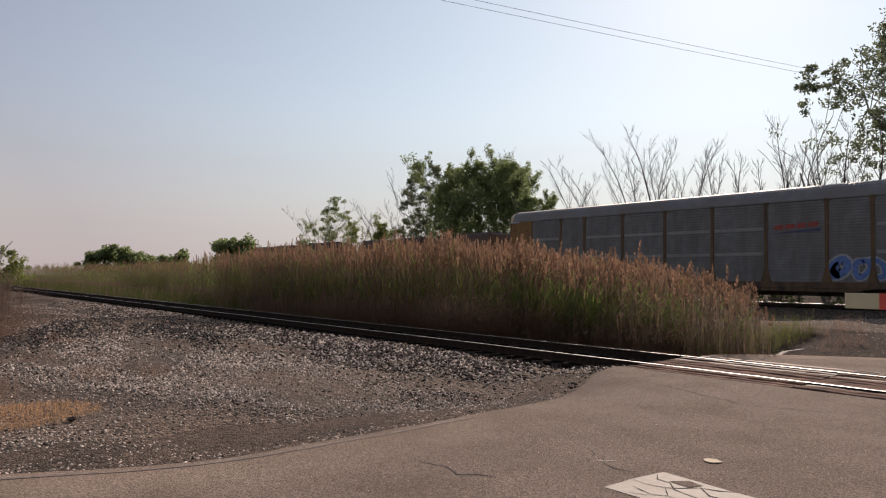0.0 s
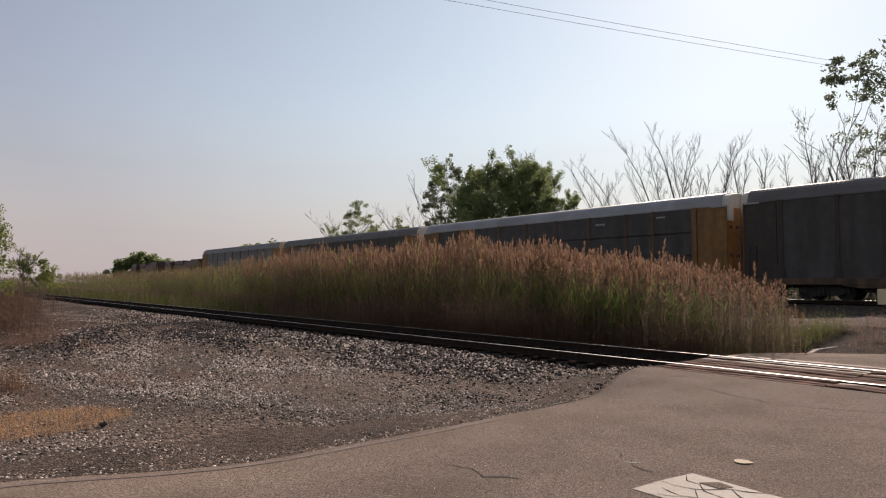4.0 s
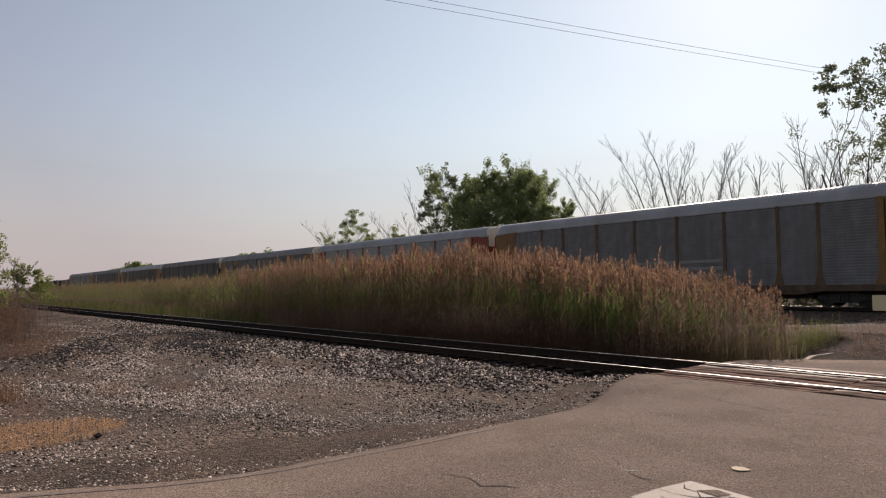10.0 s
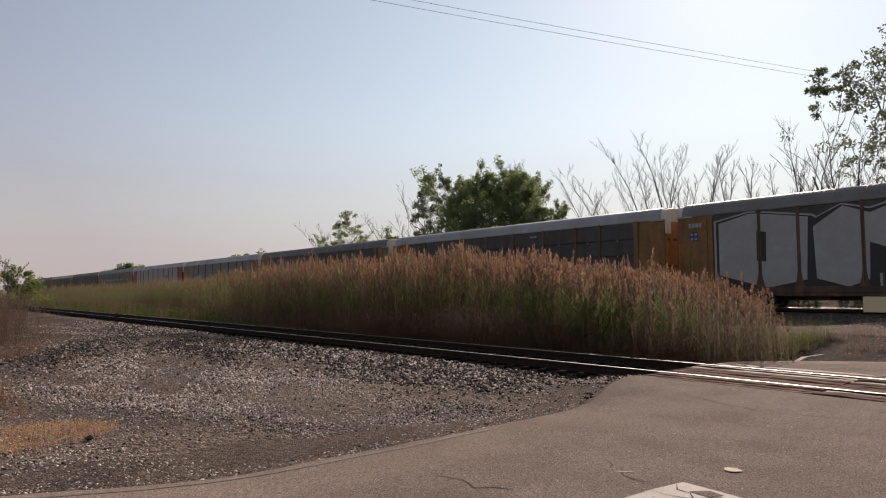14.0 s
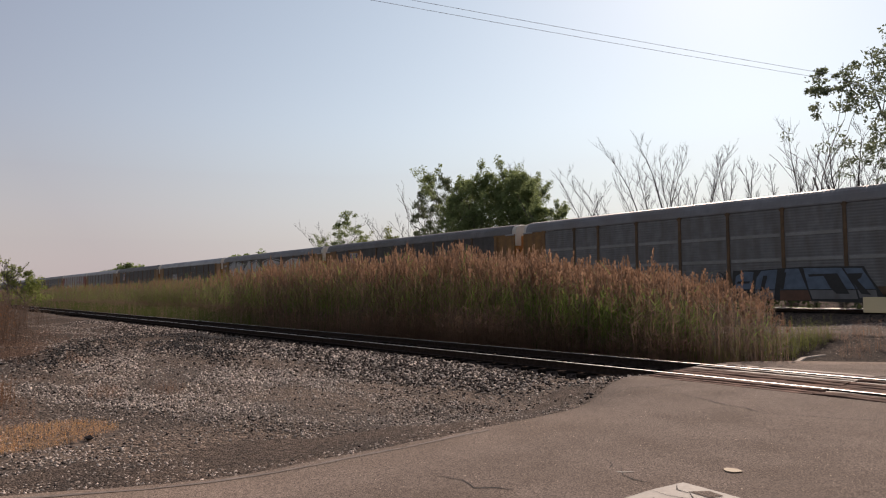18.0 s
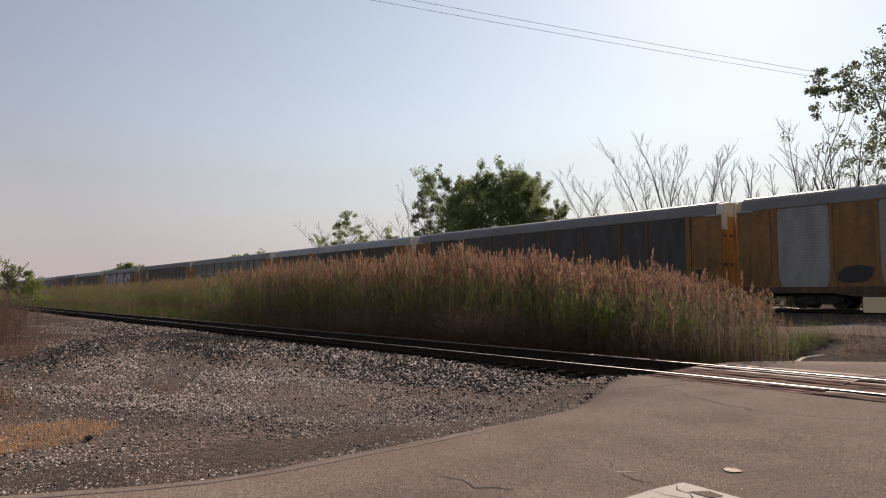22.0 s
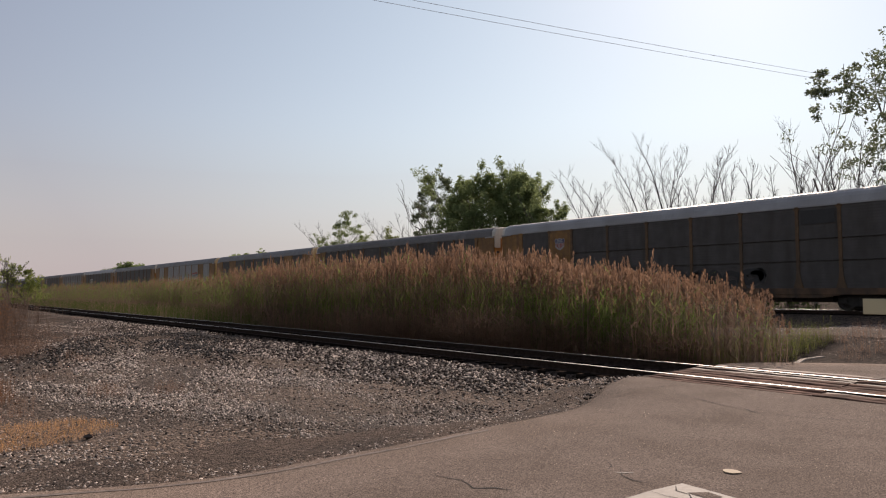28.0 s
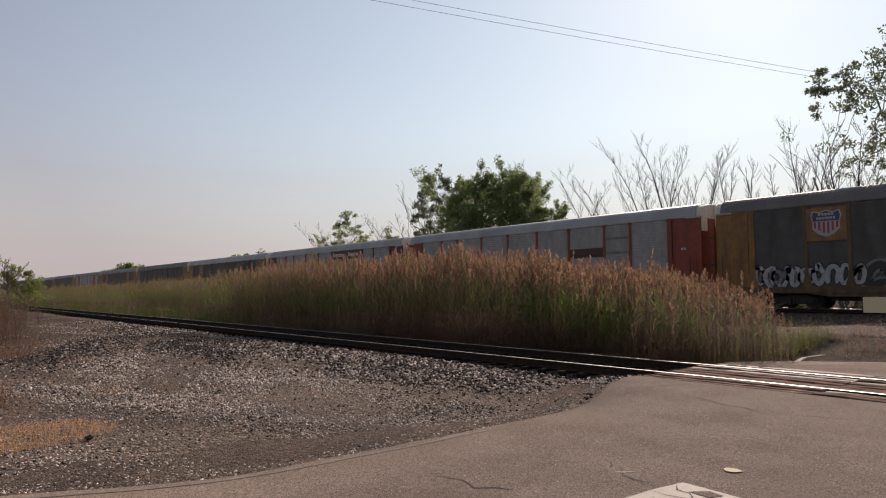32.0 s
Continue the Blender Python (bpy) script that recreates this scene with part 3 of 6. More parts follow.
def roof_shape():
    s = Shape()
    prof = [(-1.53, EAVE - 0.06), (-1.53, EAVE + 0.02), (-1.50, EAVE + 0.12), (-1.44, EAVE + 0.33), (-1.33, EAVE + 0.51), (-1.15, EAVE + 0.64), (-0.8, EAVE + 0.735), (0, TOP - 0.01),
            (0.8, EAVE + 0.735), (1.15, EAVE + 0.64), (1.33, EAVE + 0.51), (1.44, EAVE + 0.33), (1.50, EAVE + 0.12), (1.53, EAVE + 0.02), (1.53, EAVE - 0.06)]
    rings = []
    x = -HALF + 0.35
    step = 0.052
    k = 0
    while x < HALF - 0.35:
        lift = 0.016 if k % 4 in (1, 2) else 0.0
        rings.append([(x, y * (1 + (lift * 0.25 if 1 < i < 13 else 0)), z + (lift if 4 < i < 10 else lift * 0.4 if 2 < i < 12 else 0)) for i, (y, z) in enumerate(prof)])
        x += step
        k += 1
    s.loft(rings)
    return s


def body_shape():
    s = Shape()
    s.box(-HALF + 0.5, HALF - 0.5, -SIDE + 0.16, SIDE - 0.16, SILL1 - 0.3, EAVE - 0.1)
    s.box(-8.4, 8.4, -0.55, 0.55, 0.40, SILL1 - 0.25)
    s.box(-HALF + 0.7, HALF - 0.7, -0.3, 0.3, 0.62, SILL1 - 0.25)
    for x in (-6.5, -2.0, 2.6, 6.2):
        s.box(x - 0.5, x + 0.5, -1.15, 1.15, 0.45, SILL1 - 0.25)
    return s


def sill_shape():
    s = Shape()
    s.box(-HALF + 0.15, HALF - 0.15, -0.06, 0.1, SILL0 + 0.16, SILL1, 0.02)
    s.plate([(-9.2, SILL0 + 0.16), (-8.2, SILL0), (8.2, SILL0), (9.2, SILL0 + 0.16)], -0.03, 0.1)
    return s


def end_sheet_shape():
    """Plain plate at the end of the side, with a hem, small brackets and a hand hold."""
    s = Shape()
    w0 = HALF - 11.85 - 0.28
    s.box(-w0 / 2, w0 / 2, 0.0, 0.12, SILL1, EAVE - 0.02, 0.012)
    s.box(-w0 / 2 + 0.02, -w0 / 2 + 0.10, -0.025, 0.02, SILL1 + 0.05, EAVE - 0.1)
    s.box(-w0 / 2 + 0.12, w0 / 2 - 0.05, -0.012, 0.02, EAVE - 0.2, EAVE - 0.12)
    for z in (SILL1 + 0.35, SILL1 + 1.62):
        s.box(-w0 / 2 + 0.2, w0 / 2 - 0.12, -0.008, 0.02, z, z + 0.03)
    for z in (SILL1 + 0.6, SILL1 + 1.0, SILL1 + 1.4):
        s.box(w0 / 2 - 0.62, w0 / 2 - 0.2, -0.05, -0.025, z, z + 0.03)
        for a in (0.62, 0.22):
            s.box(w0 / 2 - a, w0 / 2 - a + 0.03, -0.05, 0.01, z, z + 0.03)
    return s


def door_leaf(tall):
    """Half of a curved end door, hinged at the car's side; local x outward."""
    def make():
        s = Shape()
        zt = TOP - 0.12 if tall else EAVE - 0.12
        n = 6
        ring0, ring1 = [], []
        for i in range(n + 1):
            q = i / n
            y = 0.02 + q * 1.42
            x = 0.02 - 0.16 * q ** 3
            ring0.append((x, y, SILL1 - 0.05))
            ring1.append((x, y, zt - (0.42 * max(0, q - 0.55) ** 1.3 / 0.45 ** 1.3 if tall else 0)))
        s.loft([ring0, ring1], close_ends=False)
        s.loft([[(x - 0.08, y, z) for x, y, z in ring1], [(x - 0.08, y, z) for x, y, z in ring0]], close_ends=False)
        s.add([*[(x, y, z) for x, y, z in ring1], *[(x - 0.08, y, z) for x, y, z in ring1]], [(i, i + 1, n + 2 + i, n + 1 + i) for i in range(n)])
        for q in (0.06,):
            s.box(0.0 - 0.16 * q ** 3, 0.05 - 0.16 * q ** 3, q * 1.42 - 0.03, q * 1.42 + 0.03, SILL1, zt - 0.35)
        return s
    return make


def cap_shape():
    """White rounded cap above the end doors."""
    s = Shape()
    prof = [(-1.40, EAVE - 0.85), (-1.44, EAVE), (-1.40, EAVE + 0.34), (-1.25, EAVE + 0.54), (-1.0, EAVE + 0.65), (-0.5, EAVE + 0.725), (0, TOP - 0.04),
            (0.5, EAVE + 0.725), (1.0, EAVE + 0.65), (1.25, EAVE + 0.54), (1.40, EAVE + 0.34), (1.44, EAVE), (1.40, EAVE - 0.85)]
    s.loft([[(-0.42, y, z) for y, z in prof], [(-0.10, y, z) for y, z in prof], [(0.0, y * 0.97, z - 0.03) for y, z in prof]], loop=True)
    s.box(-0.01, 0.06, -0.035, 0.035, EAVE - 0.6, TOP - 0.06)
    return s


def wheel_shape():
    s = Shape()
    rings = [[(r * math.cos(a), y, r * math.sin(a)) for y, r in [(0.075, 0.46), (0.045, 0.425), (-0.07, 0.42), (-0.07, 0.36), (-0.03, 0.33), (-0.03, 0.15), (-0.08, 0.13)]] for a in [2 * math.pi * i / 20 for i in range(21)]]
    s.loft(rings, close_ends=False)
    s.tube([(0, -0.09, 0), (0, 0.6, 0)], [0.09, 0.09], 8)
    return s


def sideframe_shape():
    s = Shape()
    s.plate([(-1.15, 0.36), (-0.95, 0.36), (-0.6, 0.22), (0.6, 0.22), (0.95, 0.36), (1.15, 0.36), (1.15, 0.56), (0.8, 0.62), (0.45, 0.78), (-0.45, 0.78), (-0.8, 0.62), (-1.15, 0.56)], -0.07, 0.14)
    for a in (-0.18, 0, 0.18):
        s.tube([(a, -0.1, 0.26), (a, -0.1, 0.6)], [0.075, 0.075], 8)
    for a in (-0.88, 0.88):
        s.tube([(a, -0.13, 0.45), (a, 0.05, 0.45)], [0.13, 0.13], 10)
    return s


def coupler_shape():
    s = Shape()
    s.box(0.0, 0.5, -0.1, 0.1, 0.72, 0.98, 0.02)
    s.box(0.4, 0.66, -0.17, 0.13, 0.68, 1.02, 0.04)
    return s


def ladder_shape():
    s = Shape()
    for a in (-0.2, 0.2):
        s.box(a - 0.02, a + 0.02, -0.03, 0.0, 0.75, 2.9)
    for i in range(7):
        s.box(-0.2, 0.2, -0.035, -0.015, 0.85 + i * 0.32, 0.875 + i * 0.32)
    return s


def truck(parent, x):
    t = part("bogie", cached("bogie", lambda: Shape().box(-0.2, 0.2, -1.0, 1.0, 0.4, 0.72, 0.03), M["iron"]), None, parent, m=pose(x, 0, 0))
    for s in (-1, 1):
        part("side_frame", cached("side_frame", sideframe_shape, M["iron"]), None, t, m=pose(0, s * 1.0, 0, 0, 0, 0 if s < 0 else 180))
        for a in (-0.88, 0.88):
            part("wheel", cached("wheel", wheel_shape, M["iron"]), None, t, m=pose(a, s * 0.78, 0.44, 0, 0, 0 if s < 0 else 180))
    return t


def bay_x(i, f=0.5):
    return EDGES[i] + BAYS[i] * f


def flat(pts, y=0.0, thick=0.006):
    return Shape().plate(pts, y, thick)


def rect(x0, x1, z0, z1, lean=0.0):
    return [(x0, z0), (x1, z0), (x1 + lean, z1), (x0 + lean, z1)]


FACE = -SIDE - 0.012      # just proud of the ribs


def shield(car, i, size=1.0):
    """Shield emblem on a plain yellow bay: blue top with white bars, red and white below."""
    c = bay_x(i)
    at = lambda pts: [(c + x * size, 4.2 + (z - 4.2) * size) for x, z in pts]
    pl = part("emblem_plate", flat(rect(c - 0.9, c + 0.9, 3.35, 5.0), FACE - 0.05, 0.05), M["yellow"], car, "yellow plate behind the emblem")
    half = [(0, 3.55), (0.35, 3.68), (0.62, 3.95), (0.62, 4.3), (0.7, 4.6), (0.62, 4.85), (0.3, 4.78)]
    part("emblem_ground", flat(at(half + [(0, 4.88)] + [(-x, z) for x, z in half[:0:-1]]), FACE - 0.058), M["white"], pl, "white shield")
    half = [(0.58, 4.33), (0.63, 4.6), (0.56, 4.79), (0.3, 4.72)]
    part("emblem_top", flat(at(half + [(0, 4.82)] + [(-x, z) for x, z in half[::-1]]), FACE - 0.066), M["navy"], pl, "dark blue top of the shield")
    for z, n, w in ((4.60, 5, 0.145), (4.41, 7, 0.125)):
        for q in range(n):
            x = (q - n / 2) * w
            part("lettering_bar", flat(at(rect(x + 0.015, x + w - 0.015, z, z + 0.12)), FACE - 0.073), M["white"], pl)
    for k in range(6):
        x = -0.55 + k * 0.2
        zb = 3.98 - 0.30 * (1 - abs(k - 2.5) / 2.5)
        part("emblem_stripe", flat(at(rect(x, x + 0.1, zb, 4.3)), FACE - 0.066), M["logo_red"], pl)


def swoosh(car, i, z=3.45, above="logo_red", under="navy"):
    """Red slanted emblem with a dark underline."""
    c = bay_x(i)
    part("emblem_wedge", flat([(c - 1.2, z), (c + 1.15, z + 0.06), (c + 1.2, z + 0.22), (c + 0.1, z + 0.13)], FACE), M[under], car, "long thin wedge under an emblem")
    x = c - 1.05
    for k in range(4):
        part("emblem_block", flat(rect(x, x + 0.44, z + 0.2 + k * 0.03, z + 0.44 + k * 0.03, 0.08), FACE), M[above], car, "slanted block of an emblem")
        x += 0.54


def boxed_logo(car, i, style):
    """Framed light plate with dark marks."""
    c = bay_x(i)
    z0, z1 = 3.1, 4.1
    if style == "bracket":
        for s in (-1, 1):
            part("emblem_bracket", flat([(c + s * 0.55, 4.0), (c + s * 0.72, 4.0), (c + s * 0.72, 4.6), (c + s * 0.55, 4.6)][::s], FACE - 0.05), M["black"], car)
        for k in range(3):
            x = c - 0.42 + k * 0.3
            part("emblem_block", flat([(x, 4.15), (x + 0.24, 4.15), (x + 0.24, 4.22), (x + 0.09, 4.24), (x + 0.09, 4.38), (x + 0.24, 4.4), (x + 0.24, 4.47), (x, 4.47)], FACE - 0.05), M["black"], car, "black block of an emblem")
        return
    pl = part("emblem_plate", flat(rect(c - 1.2, c + 1.2, z0, z1), FACE - 0.02, 0.02), M["dull" if style == "noodle" else "white"], car, "framed emblem plate")
    if style == "noodle":
        for pts in (rect(c - 0.9, c - 0.1, 3.25, 3.37), rect(c - 0.9, c - 0.1, 3.77, 3.89), rect(c - 0.95, c - 0.82, 3.25, 3.89), rect(c + 0.1, c + 0.23, 3.25, 3.89), rect(c + 0.85, c + 0.98, 3.25, 3.89),
                    [(c + 0.1, 3.89), (c + 0.8, 3.25), (c + 0.98, 3.25), (c + 0.26, 3.89)]):
            part("emblem_stroke", flat(pts, FACE - 0.028), M["white"], pl)
    else:
        inner = part("emblem_field", flat(rect(c - 1.1, c + 1.1, z0 + 0.1, z1 - 0.1), FACE - 0.027), M["grey"], pl)
        for k in range(5):
            zz = z0 + 0.22 + k * 0.12
            part("emblem_stripe", flat(rect(c - 1.0, c - 0.35 + k * 0.05, zz, zz + 0.06), FACE - 0.034), M["black"], inner)
        part("emblem_wedge", flat([(c - 0.6, z0 + 0.15), (c + 0.15, z0 + 0.15), (c - 0.1, z1 - 0.2), (c - 0.25, z1 - 0.2)], FACE - 0.04), M["white"], inner)
        for k in range(2):
            x = c + 0.2 + k * 0.42
            part("emblem_block", flat([(x, z0 + 0.35), (x + 0.12, z0 + 0.35), (x + 0.14, z1 - 0.45), (x + 0.26, z0 + 0.35), (x + 0.38, z0 + 0.35), (x + 0.38, z1 - 0.2), (x, z1 - 0.2)], FACE - 0.034), M["black"], inner)


def ribbon(points, half, depth, thick=0.004):
    """A smooth brush stroke through the points, round at both ends, as one thin slab."""
    p = [Vector(q) for q in points]
    p = [p[0] * 2 - p[1]] + p + [p[-1] * 2 - p[-2]]
    line = []
    for i in range(1, len(p) - 2):
        for k in range(6):
            t = k / 6
            line.append(0.5 * (2 * p[i] + (p[i + 1] - p[i - 1]) * t + (2 * p[i - 1] - 5 * p[i] + 4 * p[i + 1] - p[i + 2]) * t * t + (3 * p[i] - p[i - 1] - 3 * p[i + 1] + p[i + 2]) * t ** 3))
    line.append(p[-2])
    rings, n = [], len(line)
    for i, c in enumerate(line):
        u = (line[min(i + 1, n - 1)] - line[max(i - 1, 0)]).normalized()
        v = Vector((-u.y, u.x)) * half * min(1.0, 0.35 + 0.33 * min(i, n - 1 - i))
        a, b = c - v, c + v
        rings.append([(a.x, depth, a.y), (b.x, depth, b.y), (b.x, depth + thick, b.y), (a.x, depth + thick, a.y)])
    return Shape().loft(rings, loop=True)


def scrawl(car, x0, x1, z0, z1, fill, edge, seed, n=0):
    """Spray-painted marks that cannot be read: fat rounded loops over a darker outline."""
    rg = random.Random(seed)
    n = n or max(3, round((x1 - x0) / 0.75))
    w = (x1 - x0) / n
    for k in range(n):
        x, z, lean = x0 + w * k, z0 + rg.uniform(0, 0.1), rg.uniform(-0.15, 0.25)
        ww, hh, half = w * 0.95, (z1 - z0) * rg.uniform(0.8, 1.0), min(w, z1 - z0) * rg.uniform(0.13, 0.2)
        turn, way, loops = rg.uniform(0, 6.28), rg.choice((-1, 1)), rg.uniform(0.7, 1.5)
        mark = []
        for i in range(7):          # an uneven coil that fills its box
            a, r = turn + way * loops * 6.28 * i / 6, 0.5 * (1 - 0.09 * i * rg.random())
            px, pz = 0.5 + r * math.cos(a) + rg.gauss(0, 0.07), 0.5 + r * math.sin(a) + rg.gauss(0, 0.07)
            mark.append((x + px * ww + lean * pz * hh, z + pz * hh))
        back = part("graffiti_outline", ribbon(mark, half * 1.75, FACE - 0.004 - 0.0004 * k), M[edge], car)
        part("graffiti_letter", ribbon(mark, half * 1.05, FACE - 0.012 - 0.0004 * k), M[fill], back)


def bars(car, x0, z, n, w, h, colour, gap=0.3):
    """A line of writing too small to read."""
    for k in range(n):
        part("lettering_bar", flat(rect(x0 + k * w * (1 + gap), x0 + k * w * (1 + gap) + w, z, z + h), FACE - 0.06), M[colour], car)


# paint, panels, roof, joints in the panels, tall end doors, plain bays, label
CARS = [
    dict(paint="yellow", panel="dull", roof="roof_dull", gaps=(), tall=True, plain=(), label="yellow autorack car with weathered silver panels and a red emblem"),
    dict(paint="yellow", panel="dark", roof="roof_dark", gaps=(), tall=False, plain=(), label="yellow autorack car with grimy dark panels and a shield emblem"),
    dict(paint="yellow", panel="dark", roof="roof_light", gaps=(0.33, 0.66), tall=False, plain=(1,), label="dark-panelled autorack car with yellow posts and pale graffiti"),
    dict(paint="brown", panel="dark", roof="roof_dark", gaps=(), tall=False, plain=(), label="dark brown autorack car with sooty ribbed panels"),
    dict(paint="yellow", panel="slate", roof="roof_dull", gaps=(), tall=False, plain=(1, 7), label="yellow autorack car with striped grey panels and outlined graffiti"),
    dict(paint="red", panel="silver", roof="roof_light", gaps=(), tall=False, plain=(), label="red autorack car with bright silver panels and a red emblem"),
    dict(paint="yellow", panel="dull", roof="roof_light", gaps=(), tall=False, plain=(), label="yellow autorack car with blue-grey weathered panels"),
    dict(paint="yellow", panel="dark", roof="roof_dark", gaps=(), tall=False, plain=(), label="dark-panelled yellow autorack car with shield and dark graffiti"),
    dict(paint="yellow", panel="dark", roof="roof_light", gaps=(0.25, 0.5, 0.75), tall=False, plain=(), label="dark grey autorack car with jointed panels and a framed emblem"),
    dict(paint="yellow", panel="dark", roof="roof_dull", gaps=(), tall=False, plain=(), label="dark autorack car covered in huge pale graffiti letters"),
    dict(paint="yellow", panel="dark", roof="roof_dark", gaps=(), tall=False, plain=(), label="dark-panelled autorack car with thin yellow posts and shield"),
    dict(paint="yellow", panel="dull", roof="roof_dull", gaps=(), tall=False, plain=(), label="yellow autorack car with striped silver panels and blue graffiti"),
    dict(paint="yellow", panel="dark", roof="roof_light", gaps=(0.33, 0.6), tall=False, plain=(), label="dark jointed autorack car with a pale framed emblem and graffiti"),
    dict(paint="yellow", panel="dark", roof="roof_dull", gaps=(), tall=False, plain=(), label="dark-panelled yellow autorack car with pale block graffiti"),
    dict(paint="yellow", panel="silver", roof="roof_dull", gaps=(), tall=True, plain=(1, 7), label="yellow autorack car with clean silver panels and black patches"),
    dict(paint="yellow", panel="dark", roof="roof_dull", gaps=(), tall=True, plain=(1, 7), label="yellow autorack car with dark panels and teal graffiti"),
    dict(paint="yellow", panel="dark", roof="roof_dark", gaps=(), tall=False, plain=(), label="dark-panelled autorack car with colourful graffiti along the bottom"),
    dict(paint="yellow", panel="dark", roof="roof_light", gaps=(0.33, 0.6), tall=False, plain=(1,), label="dark jointed autorack car with rusty yellow ends and shield"),
    dict(paint="maroon", panel="silver", roof="roof_light", gaps=(0.25, 0.5, 0.75), tall=False, plain=(), label="maroon autorack car with silver panels and white lettering bars"),
    dict(paint="red", panel="silver", roof="roof_light", gaps=(), tall=False, plain=(), label="red autorack car with silver panels and green graffiti"),
    dict(paint="yellow", panel="dark", roof="roof_dark", gaps=(), tall=False, plain=(), label="dark-panelled yellow autorack car with shield and white graffiti"),
]


def autorack(k):
    d = CARS[k]
    car = thing("autorack_car", d["label"], "railway car", "cars of the train")
    P = M[d["paint"]]
    part("body", cached("body", body_shape, M["brown"]), None, car)
    part("roof", cached("roof", roof_shape, M[d["roof"]]), None, car, "corrugated metal roof")
    for s in (-1, 1):
        turn = 0 if s < 0 else 180
        part("side_sill", cached("side_sill", sill_shape, P if d["paint"] in ("red", "maroon") else M["sill"]), None, car, m=pose(0, s * SIDE, 0, 0, 0, turn))
        for i, bw in enumerate(BAYS):
            x = bay_x(i)
            if i in d["plain"]:
                me = cached(("plain_panel", bw), lambda: Shape().box(-bw / 2, bw / 2, 0.0, 0.12, SILL1, EAVE - 0.05, 0.01), P)
            else:
                mt = M[d.get("bay_mat", {}).get(i, d["panel"])]
                me = cached(("side_panel", bw, d["gaps"], mt.name), corrugated(bw, 28, d["gaps"], 0.004 if mt is M["dark"] else 0.010), mt)
            part("side_panel", me, None, car, m=pose(x, s * SIDE, 0, 0, 0, turn))
        for i, x in enumerate(EDGES):
            part("post", cached(("post", i in (0, 9)), post_shape(0.3 if i in (0, 9) else 0.17), M["slate"] if k == 4 and 0 < i < 9 else M["dim"] if k in (0, 1, 2, 6, 7, 8, 9, 10, 11, 12, 13, 16, 17, 20) and 0 < i < 9 else P), None, car, m=pose(x, s * SIDE, 0, 0, 0, turn))
        for e in (-1, 1):
            part("end_sheet", cached("end_sheet", end_sheet_shape, P), None, car, m=pose(e * (11.85 + HALF + 0.1) / 2, s * SIDE, 0, 0, 0, turn))
            part("ladder", cached("ladder", ladder_shape, P), None, car, m=pose(e * 13.3, s * (SIDE + 0.03), 0, 0, 0, turn))
    for e in (-1, 1):
        for s in (-1, 1):
            leaf = cached(("end_door", d["tall"], e * s), door_leaf(d["tall"]), M["tallend"] if d["tall"] else M["end_orange"] if d["paint"] == "yellow" else P)
            ob = part("end_door", leaf, None, car, m=pose(e * (HALF - 0.02), 0, 0, 0, 0, 0 if e > 0 else 180))
            if e * s < 0:
                ob.scale = (1, -1, 1)
        for y in (-1.05, -0.45, 0.35, 0.95):
            for z in (SILL1 + 1.3, SILL1 + 2.9):
                part("door_slot", cached("door_slot", lambda: Shape().box(-0.01, 0.02, -0.17, 0.17, -0.06, 0.06, 0.008), M["black"]), None, car, m=pose(e * (HALF + 0.002 - 0.16 * (abs(y) / 1.42) ** 3), y, z))
        for s in (-1, 1):
            part("roof_bracket", cached("roof_bracket", lambda: Shape().box(-0.45, 0.45, -0.04, 0.05, -0.05, 0.05, 0.015), M["roof_light"]), None, car, "pale bracket below the roof's end", m=pose(e * 13.35, s * 1.53, EAVE - 0.08))
        part("end_cap", cached(("end_cap", d["tall"]), cap_shape, M["tallend"] if d["tall"] else M["cap"]), None, car, "" if d["tall"] else "off-white end cap", m=pose(e * (HALF - 0.03), 0, 0, 0, 0, 0 if e > 0 else 180))
        part("coupler", cached("coupler", coupler_shape, M["iron"]), None, car, m=pose(e * (HALF - 0.05), 0, 0, 0, 0, 0 if e > 0 else 180))
        truck(car, e * 10.0)
    return car


M["end_orange"] = mat("orange_end_door_paint", (0.36, 0.15, 0.03), 0.6, spread=0.2, scale=3, stain=(0.16, 0.07, 0.025), stain_scale=0.9, stain_amount=0.6, bump=0.06, streak=True)
M["tallend"] = mat("pale_yellow_end_door", (0.48, 0.33, 0.14), 0.6, spread=0.2, scale=3, stain=(0.62, 0.56, 0.46), stain_scale=0.6, stain_amount=0.7, bump=0.05)
cars = [autorack(k) for k in range(len(CARS))]


